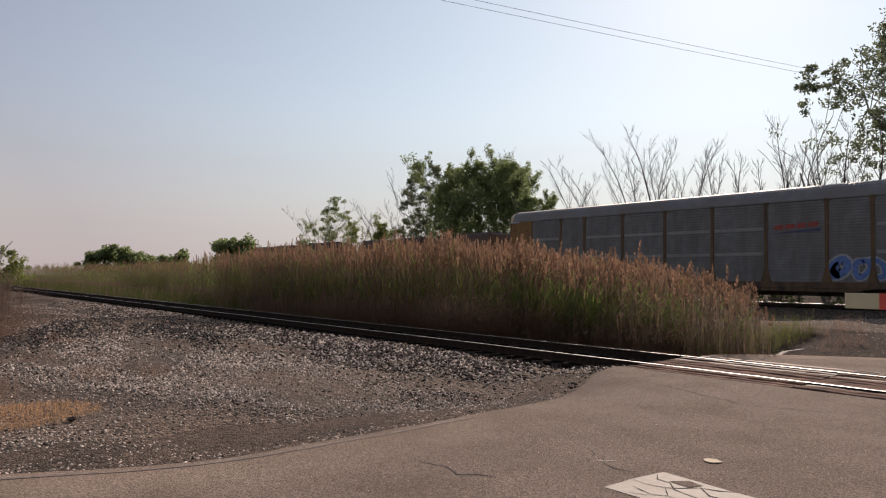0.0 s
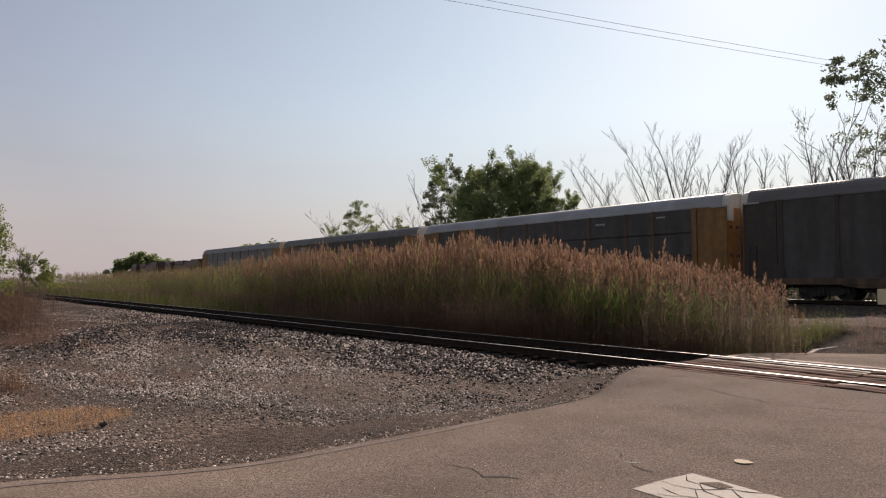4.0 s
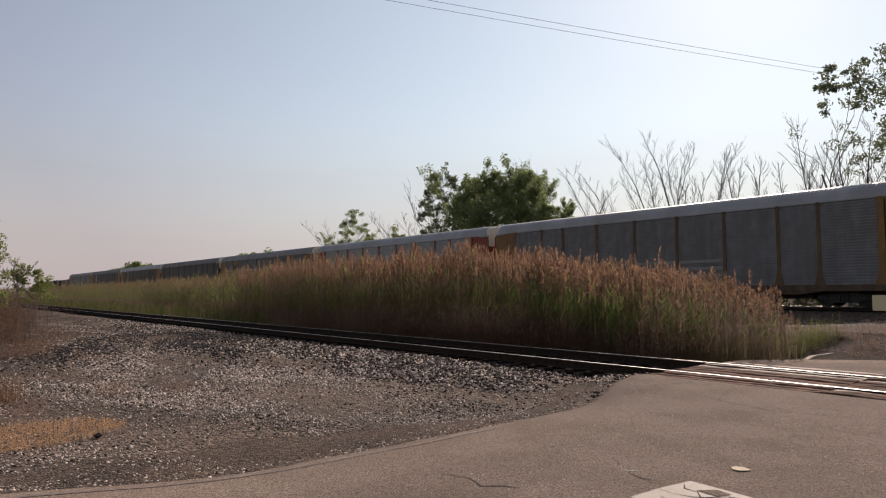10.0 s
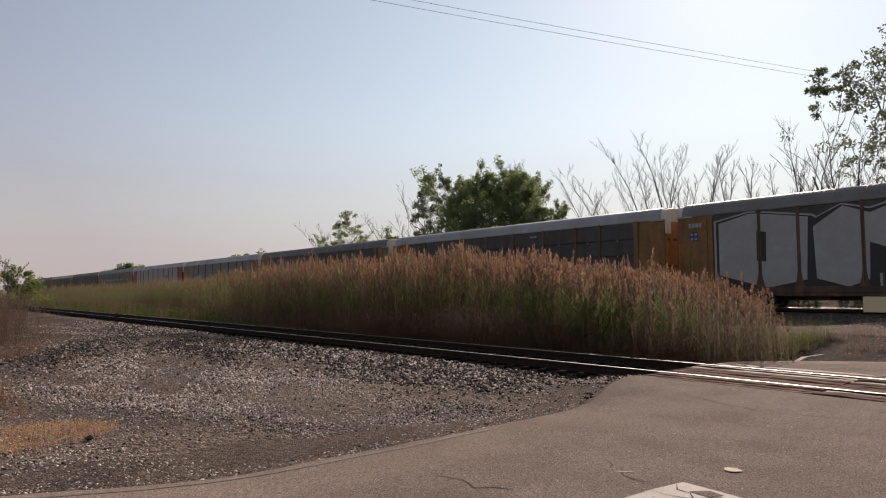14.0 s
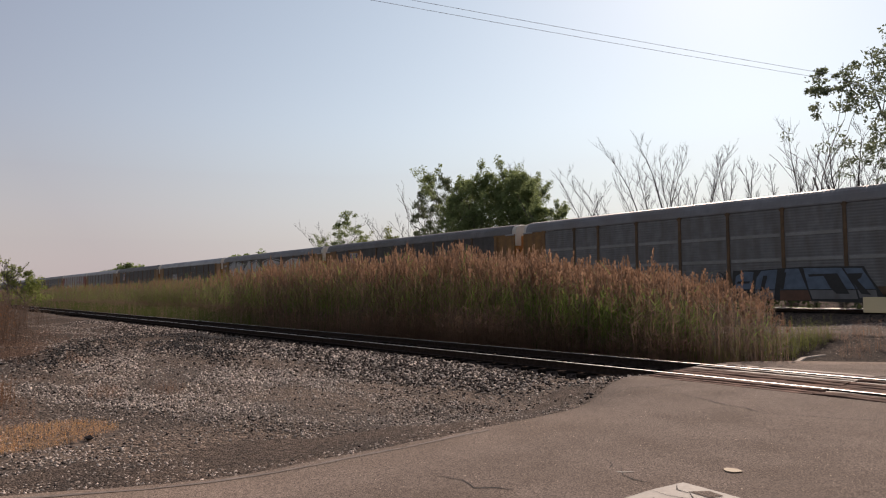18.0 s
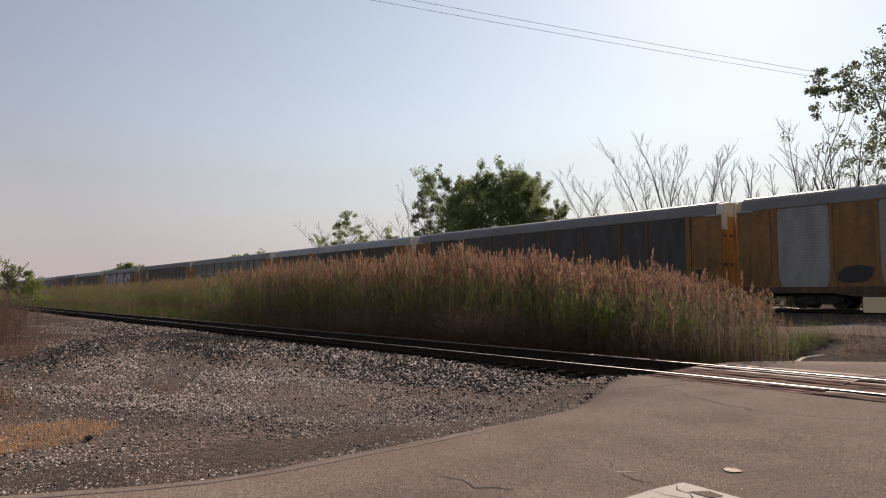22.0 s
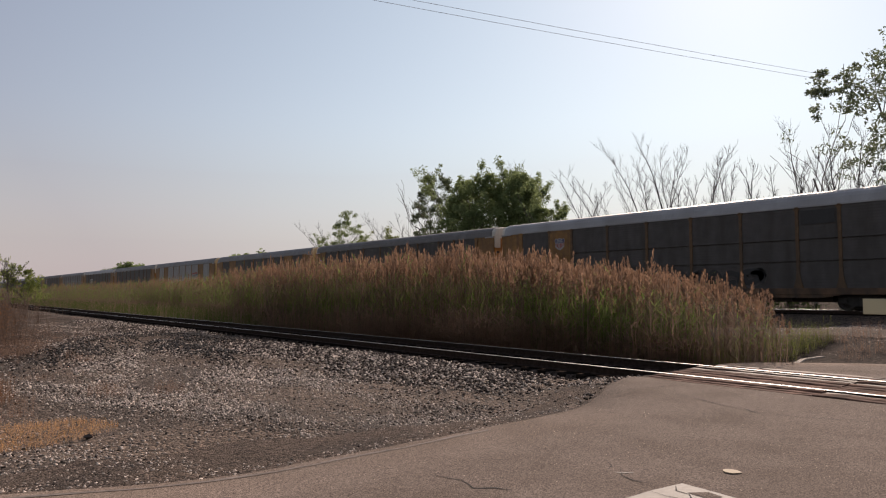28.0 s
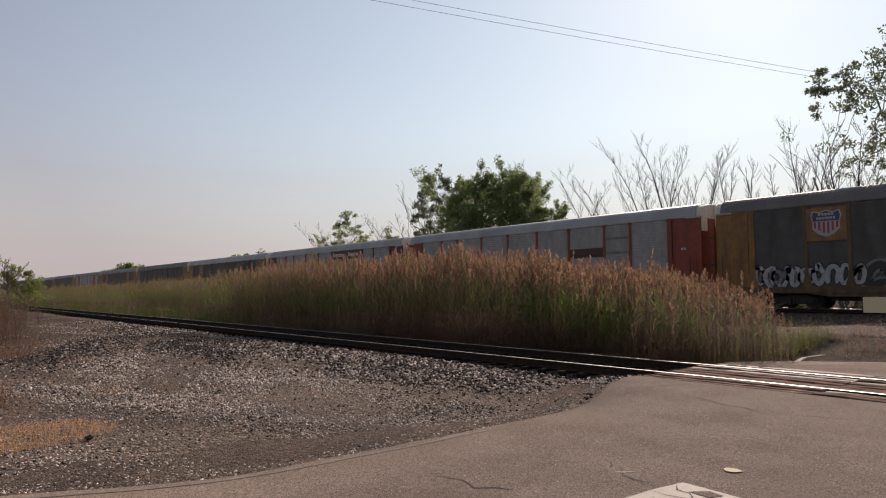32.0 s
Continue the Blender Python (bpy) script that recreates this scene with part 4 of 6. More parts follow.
# ---- the two locomotives ahead of the cars ----
def locomotive():
    eng = thing("diesel_locomotive", "dark diesel road locomotive with a low long hood", "locomotive", "locomotives of the train")
    part("frame", Shape().box(-10.9, 10.9, -1.5, 1.5, 1.05, 1.45, 0.05), M["loco"], eng)
    part("long_hood", Shape().box(-4.2, 9.6, -0.95, 0.95, 1.45, 4.35, 0.12), M["loco"], eng)
    part("radiator_hood", Shape().box(6.0, 9.9, -1.45, 1.45, 3.35, 4.62, 0.14), M["loco"], eng)
    part("cab", Shape().box(-7.6, -4.2, -1.5, 1.5, 1.45, 4.55, 0.22), M["loco"], eng)
    part("nose", Shape().box(-9.6, -7.6, -0.95, 0.95, 1.45, 3.1, 0.25), M["loco"], eng)
    part("dynamic_brake", Shape().box(-3.0, 1.2, -1.1, 1.1, 3.9, 4.6, 0.1), M["loco"], eng)
    part("exhaust_stack", Shape().box(2.4, 3.3, -0.3, 0.3, 4.3, 4.66, 0.04), M["iron"], eng)
    for x in (4.2, 7.3, 8.9):
        part("roof_fan", Shape().tube([(x, 0, 4.3), (x, 0, 4.74)], [0.6, 0.58], 16), M["iron"], eng)
    for s in (-1, 1):
        part("cab_window", Shape().box(-6.9, -5.9, s * 1.5 - 0.01, s * 1.5 + 0.012, 3.3, 4.1), M["black"], eng)
        hr = Shape()
        for i in range(9):
            x = -3.8 + i * 1.8
            hr.tube([(x, s * 1.42, 1.4), (x, s * 1.42, 2.4)], [0.018, 0.018], 5)
        hr.tube([(-3.8, s * 1.42, 2.4), (10.6, s * 1.42, 2.4)], [0.018, 0.018], 5)
        part("handrail", hr, M["iron"], eng)
    part("fuel_tank", Shape().box(-3.0, 3.0, -1.3, 1.3, 0.35, 1.05, 0.15), M["iron"], eng)
    for e in (-1, 1):
        truck(eng, e * 7.0)
        part("coupler", cached("coupler", coupler_shape, M["iron"]), None, eng, m=pose(e * 10.7, 0, 0, 0, 0, 0 if e > 0 else 180))
    return eng


engines = [locomotive()]
engines.append(copy_thing(engines[0], pose(0, 0, 0)))

# the way of the train's first gap, in metres along the track: seconds, x
PITCH = 28.5
TRAIN = [(0, -33.0), (3, -85.6), (6.8, -151.6), (10, -207.4), (13, -259.75), (17, -329.0), (19, -363.8), (23, -433.4), (25.5, -476.2), (28, -519.55), (32, -588.3)]


# ---- emblems and graffiti ----
def stripes(car, bays, heights, colour="stripe"):
    for i in bays:
        for z in heights:
            part("pale_stripe" if colour == "stripe" else "dark_stripe", Shape().box(EDGES[i] + 0.14, EDGES[i + 1] - 0.14, FACE - 0.004, FACE + 0.05, z, z + 0.17, 0.01), M[colour], car)


def placard(car, x, z, colour="white"):
    p = part("placard", flat(rect(x - 0.28, x + 0.28, z, z + 0.42), FACE - 0.04), M["grey"], car, "small framed placard")
    part("placard_field", flat(rect(x - 0.22, x + 0.22, z + 0.05, z + 0.37), FACE - 0.047), M[colour], p)


def patch(car, pts, colour, label):
    part("paint_patch", flat(pts, FACE - 0.03), M[colour], car, label)


def block_letters(car, x0, z0, w, h, marks, fill, edge):
    """Squared letters sprayed side by side, each a dark slab with a pale face and a cut."""
    for k, cut in enumerate(marks):
        x = x0 + k * w
        back = part("graffiti_outline", flat(rect(x - 0.06, x + w * 0.92, z0 - 0.06, z0 + h + 0.06), FACE - 0.003), M[edge], car)
        part("graffiti_letter", flat(rect(x, x + w * 0.84, z0, z0 + h), FACE - 0.011), M[fill], back)
        for a, b, c, d in cut:
            part("graffiti_stroke", flat(rect(x + a * w, x + b * w, z0 + c * h, z0 + d * h), FACE - 0.018), M[edge], back)


def slabs(car, marks):
    """Sprayed letters as flat shapes in coats, one over the other."""
    for colour, coat, pts in marks:
        part("graffiti_letter" if coat else "graffiti_outline", flat(pts, FACE - 0.062 - 0.0065 * coat), M[colour], car)


M["olive"] = mat("olive_yellow_spray_paint", (0.17, 0.135, 0.03), 0.6, spread=0.25, scale=3)
M["rust_spray"] = mat("rust_brown_spray_paint", (0.09, 0.042, 0.025), 0.6, spread=0.25, scale=3)
M["haze"] = mat("pale_blue_spray_paint", (0.075, 0.105, 0.155), 0.6, spread=0.25, scale=3)


def dress(k, car):
    b = lambda i, f=0.5: bay_x(i, f)
    if k == 0:
        swoosh(car, 6, 3.55)
        stripes(car, (0, 2, 3, 4, 5, 8), (2.45, 3.75))
        patch(car, rect(12.2, 12.9, 1.7, 2.3, 0.1), "black", "black overspray patch")
        scrawl(car, b(7, 0.1), b(8, 0.5), 1.2, 2.2, "blue", "grey", 5, 4)
    if k in (1, 7, 10, 17, 20):
        shield(car, 1, 0.62 if k == 17 else 1.0)
    if k == 2:
        part("emblem_plate", flat(rect(b(1) - 0.3, b(1) + 0.3, 4.2, 4.6), FACE - 0.04), M["black"], car)
        scrawl(car, b(6, 0.4), b(8, 0.55), 1.15, 2.2, "black", "grey", 12, 6)
        scrawl(car, b(7, 0.9), b(8, 0.6), 1.3, 2.1, "white", "black", 13, 2)
        bars(car, b(6, 0.2), 4.6, 5, 0.12, 0.12, "white")
        bars(car, b(8, 0.1), 4.75, 4, 0.12, 0.1, "white")
    if k == 3:
        placard(car, 12.6, 2.75)
        patch(car, rect(12.4, 12.8, 1.9, 2.2), "lime", "yellow reflective label")
    if k == 4:
        boxed_logo(car, 1, "bracket")
        slabs(car, (
            ("haze", 0, [(-0.5, 0.75), (5.9, 0.75), (5.4, 1.75), (4.4, 2.15), (2.6, 2.2), (1.0, 2.12), (-0.5, 1.9)]),
            ("black", 1, [(-0.9, 0.8), (0.7, 0.72), (0.8, 1.3), (0.55, 2.1), (-0.6, 2.15), (-1.0, 1.5)]),
            ("olive", 2, [(-0.75, 0.92), (0.55, 0.84), (0.65, 1.3), (0.42, 1.98), (-0.5, 2.02), (-0.82, 1.5)]),
            ("black", 3, [(0.8, 0.7), (3.5, 0.7), (3.75, 1.2), (3.4, 1.95), (2.2, 2.18), (1.1, 2.1), (0.72, 1.4)]),
            ("olive", 4, [(0.95, 0.82), (3.36, 0.82), (3.58, 1.2), (3.26, 1.83), (2.2, 2.05), (1.2, 1.98), (0.88, 1.4)]),
            ("black", 5, [(1.7, 0.8), (2.6, 0.8), (2.7, 1.4), (2.2, 1.55), (1.75, 1.4)]),
            ("black", 5, [(4.3, 0.9), (5.6, 0.7), (6.0, 1.0), (5.4, 2.3), (4.0, 2.3), (4.25, 1.6)]),
            ("dull", 6, [(4.5, 1.3), (4.8, 1.25), (4.6, 2.16), (4.2, 2.16)]), ("dull", 6, [(5.2, 1.2), (5.55, 1.2), (5.3, 2.16), (4.9, 2.16)]),
            ("olive", 6, [(4.5, 0.95), (5.5, 0.8), (5.75, 1.02), (5.66, 1.14), (4.55, 1.2)])))
        stripes(car, (0, 2, 3, 4, 5, 6, 8), (2.40, 3.72))
        scrawl(car, b(0, 0.05), b(0, 0.98), 1.25, 2.25, "dark", "black", 21, 5)
        scrawl(car, b(1, 0.1), b(1, 0.9), 1.5, 2.2, "dull", "yellow", 22, 6)
        scrawl(car, b(8, 0.08), b(8, 0.92), 1.95, 2.9, "black", "dull", 23, 2)
        scrawl(car, b(8, 0.0), b(8, 0.9), 1.1, 1.85, "black", "dull", 24, 2)
        patch(car, rect(b(7, 0.25), b(7, 0.6), 1.9, 2.5, 0.1), "black", "black overspray patch")
        placard(car, 13.0, 2.9)
    if k == 5:
        swoosh(car, 6, 3.5)
        bars(car, 12.3, 3.3, 4, 0.13, 0.12, "white")
        patch(car, [(12.3, 1.3), (12.9, 1.2), (13.0, 1.8), (12.7, 2.1), (12.3, 1.9)], "white", "torn white sticker")
    if k == 6:
        patch(car, rect(12.4, 12.95, 1.7, 2.35), "black", "black overspray patch")
        stripes(car, (4, 5), (1.6, 2.0, 2.4))
    if k == 7:
        bars(car, EDGES[2] + 0.45, 4.4, 8, 0.2, 0.2, "brown", 0.25)
        bars(car, EDGES[3] + 0.35, 4.4, 7, 0.2, 0.2, "brown", 0.25)
        scrawl(car, b(4, 0.15), b(4, 0.85), 1.3, 2.1, "dull", "dark", 32, 5)
        scrawl(car, b(7, 0.4), b(8, 0.95), 1.2, 2.35, "black", "grey", 31, 6)
    if k == 8:
        boxed_logo(car, 2, "noodle")
        bars(car, b(5, 0.6), 4.75, 4, 0.12, 0.1, "white")
        for i in range(3, 9):
            for z in (2.1, 3.1, 4.1):
                part("bolt_plate", flat(rect(b(i) - 0.03, b(i) + 0.03, z - 0.06, z + 0.06), FACE - 0.01), M["white"], car)
    if k == 9:
        F = FACE
        for name, pts, colour, lift in (
                ("graffiti_outline", [(-11.62, 0.95), (-6.2, 0.95), (-6.2, 4.5), (-6.5, 4.72), (-9.3, 5.14), (-9.75, 5.14), (-11.62, 4.76)], "white", 0.003),
                ("graffiti_outline", [(-6.7, 1.0), (-3.6, 1.0), (-3.6, 2.0), (-0.75, 2.0), (-0.75, 4.1), (-2.85, 5.14), (-4.0, 4.82), (-5.2, 5.14), (-6.7, 4.4)], "white", 0.0035),
                ("graffiti_outline", [(-2.2, 0.75), (2.2, 0.75), (3.95, 1.75), (3.98, 4.85), (1.6, 5.14), (1.0, 5.14), (-0.98, 4.85), (-0.98, 2.7), (-2.2, 2.0)], "white", 0.004),
                ("graffiti_shadow", [(-11.5, 1.0), (-6.2, 1.0), (-6.3, 4.45), (-6.55, 4.64), (-9.3, 5.06), (-9.7, 5.06), (-11.5, 4.7)], "black", 0.008),
                ("graffiti_shadow", [(-6.75, 1.0), (-3.7, 1.0), (-3.7, 1.7), (1.7, 1.7), (1.7, 2.4), (-0.75, 2.7), (-0.85, 4.12), (-2.85, 5.06), (-4.0, 4.74), (-5.2, 5.06), (-6.6, 4.4)], "black", 0.0085),
                ("graffiti_shadow", [(-2.1, 0.8), (2.1, 0.8), (4.2, 1.6), (4.9, 1.12), (4.9, 4.2), (3.9, 4.76), (1.6, 5.06), (1.05, 5.06), (-0.88, 4.76), (-0.88, 2.6), (-2.1, 1.95)], "black", 0.009),
                ("graffiti_letter", [(-11.35, 1.75), (-8.8, 1.05), (-6.85, 1.45), (-6.72, 4.6), (-9.24, 5.0), (-9.66, 5.02), (-11.35, 4.6)], "white", 0.014),
                ("graffiti_letter", [(-6.4, 1.5), (-5.0, 1.08), (-4.1, 1.4), (-4.05, 3.17), (-2.7, 2.63), (-1.07, 4.02), (-2.9, 4.97), (-4.0, 4.56), (-5.15, 5.0), (-6.5, 4.08)], "white", 0.015),
                ("graffiti_letter", [(-1.95, 0.85), (1.78, 0.85), (2.57, 1.31), (3.76, 1.83), (3.8, 4.6), (1.6, 4.98), (1.1, 5.0), (-0.75, 4.6), (-0.8, 2.62), (1.65, 2.29), (1.63, 1.89), (-2.05, 1.88)], "white", 0.014),
                ("graffiti_letter", [(3.7, 1.12), (9.2, 1.12), (9.3, 2.9), (6.6, 3.2), (6.6, 3.7), (9.2, 3.6), (9.2, 4.7), (7.0, 4.95), (5.4, 4.6), (4.57, 3.93), (4.6, 3.4), (6.1, 3.1), (6.1, 2.4), (4.43, 2.34), (4.05, 1.55)], "white", 0.014),
                ("graffiti_stroke", [(-9.31, 2.5), (-8.82, 2.42), (-8.78, 3.98), (-9.28, 4.08)], "black", 0.022),
                ("graffiti_stroke", [(1.12, 3.4), (1.63, 3.31), (1.66, 4.17), (1.15, 4.29)], "black", 0.022)):
            part(name, flat(pts, F - lift), M[colour], car, "huge pale grey sprayed letter" if name == "graffiti_letter" else "")
        bars(car, -13.1, 4.5, 4, 0.16, 0.25, "white")
        patch(car, rect(-13.05, -12.55, 3.75, 4.25), "navy", "small blue and white emblem")
        for px, pz in ((-13.0, 3.8), (-12.75, 3.8), (-13.0, 4.06), (-12.75, 4.06)):
            part("emblem_block", flat(rect(px, px + 0.13, pz, pz + 0.12), FACE - 0.038), M["white"], car)
        for i in (1, 3, 4, 5, 6, 7):
            part("seam", flat(rect(EDGES[i] - 0.02, EDGES[i] + 0.02, 1.3, 4.7), FACE - 0.066), M["black"], car)
    if k == 11:
        stripes(car, (0, 1, 2, 3, 4, 5, 6, 7, 8), (2.42, 3.7))
        scrawl(car, b(0, 0.5), b(1, 0.9), 1.15, 2.05, "black", "grey", 41, 4)
        slabs(car, (
            ("black", 0, [(1.6, 0.5), (8.6, 0.3), (8.75, 0.6), (8.2, 1.5), (7.95, 2.05), (5.2, 2.1), (2.85, 2.0), (1.7, 2.0)]),
            ("haze", 1, [(1.75, 1.0), (2.65, 1.0), (2.8, 1.9), (2.3, 1.95), (1.85, 1.7)]), ("black", 2, [(1.9, 1.3), (2.55, 1.3), (2.6, 1.42), (1.95, 1.42)]),
            ("haze", 1, [(2.85, 0.98), (3.86, 0.98), (4.02, 2.0), (3.2, 1.95), (2.95, 1.6)]), ("dull", 1, [(2.95, 0.5), (3.8, 0.5), (3.86, 0.93), (2.85, 0.93)]), ("black", 2, [(3.1, 0.9), (3.3, 0.9), (3.52, 1.7), (3.3, 1.7)]),
            ("haze", 1, [(4.12, 0.98), (5.42, 0.98), (5.06, 2.02), (4.42, 2.02)]), ("rust_spray", 1, [(4.1, 0.42), (5.6, 0.42), (5.45, 0.93), (4.12, 0.93)]), ("black", 2, [(4.12, 1.0), (4.3, 1.0), (4.46, 1.85), (4.3, 1.85)]),
            ("haze", 1, [(5.5, 0.98), (7.55, 0.98), (7.0, 2.0), (5.28, 2.03)]), ("dull", 1, [(5.65, 0.5), (7.65, 0.5), (7.56, 0.93), (5.52, 0.93)]), ("black", 2, [(5.5, 1.72), (6.8, 1.74), (7.3, 0.75), (6.75, 0.75), (6.5, 1.0), (6.2, 1.62), (5.52, 1.6)]),
            ("haze", 1, [(7.62, 0.98), (8.4, 0.98), (7.85, 1.96), (7.1, 1.98)]), ("dull", 1, [(7.72, 0.55), (8.45, 0.55), (8.4, 0.93), (7.64, 0.93)]), ("black", 2, [(7.25, 1.72), (7.9, 1.72), (7.8, 1.5), (7.65, 1.4), (8.2, 0.7), (7.8, 0.75), (7.35, 1.45)])))
        scrawl(car, b(4, 0.75), b(4, 0.98), 1.35, 2.0, "dull", "black", 43, 2)
        bars(car, b(0, 0.1), 1.9, 5, 0.14, 0.22, "white")
        patch(car, rect(12.2, 12.9, 1.5, 2.1), "black", "black overspray patch")
        bars(car, 12.6, 3.4, 2, 0.13, 0.12, "white")
    if k == 12:
        boxed_logo(car, 2, "wedge")
        scrawl(car, b(0, 0.9), b(2, 0.3), 1.15, 2.15, "white", "black", 51, 5)
        scrawl(car, b(3, 0.3), b(3, 0.95), 1.5, 2.2, "white", "dark", 52, 3)
        bars(car, 12.1, 2.2, 7, 0.13, 0.28, "white")
        part("pale_stripe", flat(rect(EDGES[0], EDGES[4], 1.13, 1.19), FACE - 0.06), M["stripe"], car)
    if k == 13:
        block_letters(car, b(2, 0.05), 1.15, 0.72, 0.95, ([(0.0, 0.3, 0.0, 0.6)], [(0.3, 0.55, 0.0, 0.3), (0.3, 0.55, 0.55, 0.75)], [(0.45, 0.85, 0.3, 0.7)], [(0.3, 0.55, 0.0, 0.65)]), "white", "black")
        scrawl(car, b(3, 0.1), b(5, 0.4), 1.15, 2.0, "dull", "dark", 61, 6)
        patch(car, rect(12.3, 12.95, 1.4, 2.1), "black", "black overspray patch")
    if k == 14:
        swoosh(car, 6, 3.5)
        patch(car, [(b(1, 0.1), 1.4), (b(1, 0.3), 1.28), (b(1, 0.72), 1.33), (b(1, 0.85), 1.6), (b(1, 0.9), 2.0), (b(1, 0.6), 2.12), (b(1, 0.3), 2.04), (b(1, 0.14), 1.8)], "black", "black painted-over patch")
        patch(car, [(b(7, 0.12), 1.42), (b(7, 0.35), 1.3), (b(7, 0.75), 1.36), (b(7, 0.8), 1.75), (b(7, 0.86), 2.02), (b(7, 0.5), 2.1), (b(7, 0.2), 1.98), (b(7, 0.17), 1.7)], "black", "black painted-over patch")
        patch(car, [(12.1, 1.6), (12.9, 1.35), (13.0, 1.8), (12.5, 2.2)], "black", "black overspray patch")
        bars(car, 12.9, 2.9, 3, 0.16, 0.25, "white")
    if k == 15:
        swoosh(car, 6, 3.5, "dark", "logo_red")
        scrawl(car, b(2, 0.0), b(4, 0.35), 1.15, 2.1, "teal", "black", 71, 10)
        scrawl(car, b(4, 0.5), b(5, 0.5), 1.2, 2.0, "green", "black", 72, 4)
        scrawl(car, b(8, 0.15), b(8, 0.75), 1.35, 2.2, "dull", "black", 73, 3)
        placard(car, 12.5, 2.6)
    if k == 16:
        patch(car, rect(-12.95, -12.4, 3.9, 4.4), "blue", "small blue emblem")
        scrawl(car, b(0, 0.2), b(1, 0.6), 1.2, 2.2, "grey", "black", 81, 5)
        scrawl(car, b(1, 0.7), b(2, 0.6), 1.2, 2.1, "green", "black", 82, 3)
        scrawl(car, b(2, 0.62), b(2, 0.9), 1.2, 2.1, "lime", "black", 83, 1)
        scrawl(car, b(2, 0.95), b(4, 0.6), 1.2, 2.2, "teal", "black", 84, 6)
        bars(car, b(1, 0.9), 0.85, 7, 0.13, 0.2, "white")
    if k == 17:
        scrawl(car, b(2, 0.3), b(6, 0.4), 1.2, 2.1, "black", "dark", 91, 11)
        patch(car, rect(b(7, 0.1), b(7, 0.9), 4.3, 5.0), "black", "soot-blackened panel")
        bars(car, 12.9, 2.3, 2, 0.14, 0.2, "white")
    if k == 18:
        bd = part("name_board", Shape().box(EDGES[5] - 0.1, EDGES[7] + 0.1, FACE - 0.07, FACE + 0.05, 4.30, EAVE - 0.02, 0.01), M["maroon"], car, "maroon name board with pale lettering bars")
        for x0, n in ((EDGES[5] + 0.35, 8), (EDGES[6] + 0.45, 7)):
            for q in range(n):
                part("lettering_bar", flat(rect(x0 + q * 0.27 - (0.05 if q == 0 else 0), x0 + q * 0.27 + 0.19, 4.58, 5.02 if q == 0 else 4.88), FACE - 0.078), M["pale"], bd)
        placard(car, 12.6, 2.75, "maroon")
        patch(car, rect(b(8, -0.05), b(8, 0.0), 1.3, 1.8), "lime", "yellow reflective label")
        scrawl(car, -5.1, 0.6, 0.55, 1.95, "silver", "black", 95, 7)
    if k == 19:
        stripes(car, (7,), (2.2, 3.3, 4.2), "dull")
        part("name_board", Shape().box(EDGES[6] + 0.1, EDGES[7] - 0.1, FACE - 0.03, FACE + 0.05, 3.35, 3.75, 0.01), M["maroon"], car, "dark red name board")
        patch(car, rect(EDGES[6] + 0.1, EDGES[7] - 0.1, 3.15, 3.35), "black", "dark band below the name board")
        scrawl(car, b(0, 0.1), b(2, 0.7), 1.15, 2.35, "green", "navy", 101, 8)
        scrawl(car, b(2, 0.75), b(4, 0.6), 1.2, 2.1, "teal", "black", 102, 6)
        scrawl(car, b(4, 0.55), b(6, 0.5), 1.12, 1.95, "green", "navy", 105, 6)
        scrawl(car, b(6, 0.1), b(6, 0.9), 1.75, 2.15, "dull", "black", 103, 5)
        scrawl(car, -12.9, -12.2, 1.9, 2.5, "white", "red", 104, 3)
        bars(car, 12.6, 3.3, 2, 0.13, 0.12, "white")
    if k == 20:
        scrawl(car, b(0, 0.05), b(2, 0.2), 1.1, 2.2, "grey", "black", 111, 9)
        scrawl(car, b(0, 0.1), b(1, 0.5), 1.35, 2.0, "dull", "black", 113, 5)
        scrawl(car, b(2, 0.2), b(4, 0.5), 1.1, 2.2, "black", "dull", 112, 7)


for k, car in enumerate(cars):
    dress(k, car)


# ---- plants ----
def blade(length, width, droop, n=2):
    """A narrow bent leaf as quads, growing along x and up."""
    v, f = [], []
    for i in range(n + 1):
        q = i / n
        wd = width * (1 - q) ** 0.6 * (0.55 + 0.45 * min(1, 3 * q)) if i < n else width * 0.06
        x = length * (q * 0.55 + 0.25 * q * q)
        z = length * (0.85 * q - droop * q * q)
        v += [(x, -wd / 2, z), (x, wd / 2, z)]
        if i:
            k = 2 * i
            f.append((k - 2, k - 1, k + 1, k))
    return np.array(v, float), np.array(f)


def turned(v, a):
    c, s = math.cos(a), math.sin(a)
    return np.stack([v[:, 0] * c - v[:, 1] * s, v[:, 0] * s + v[:, 1] * c, v[:, 2]], -1)


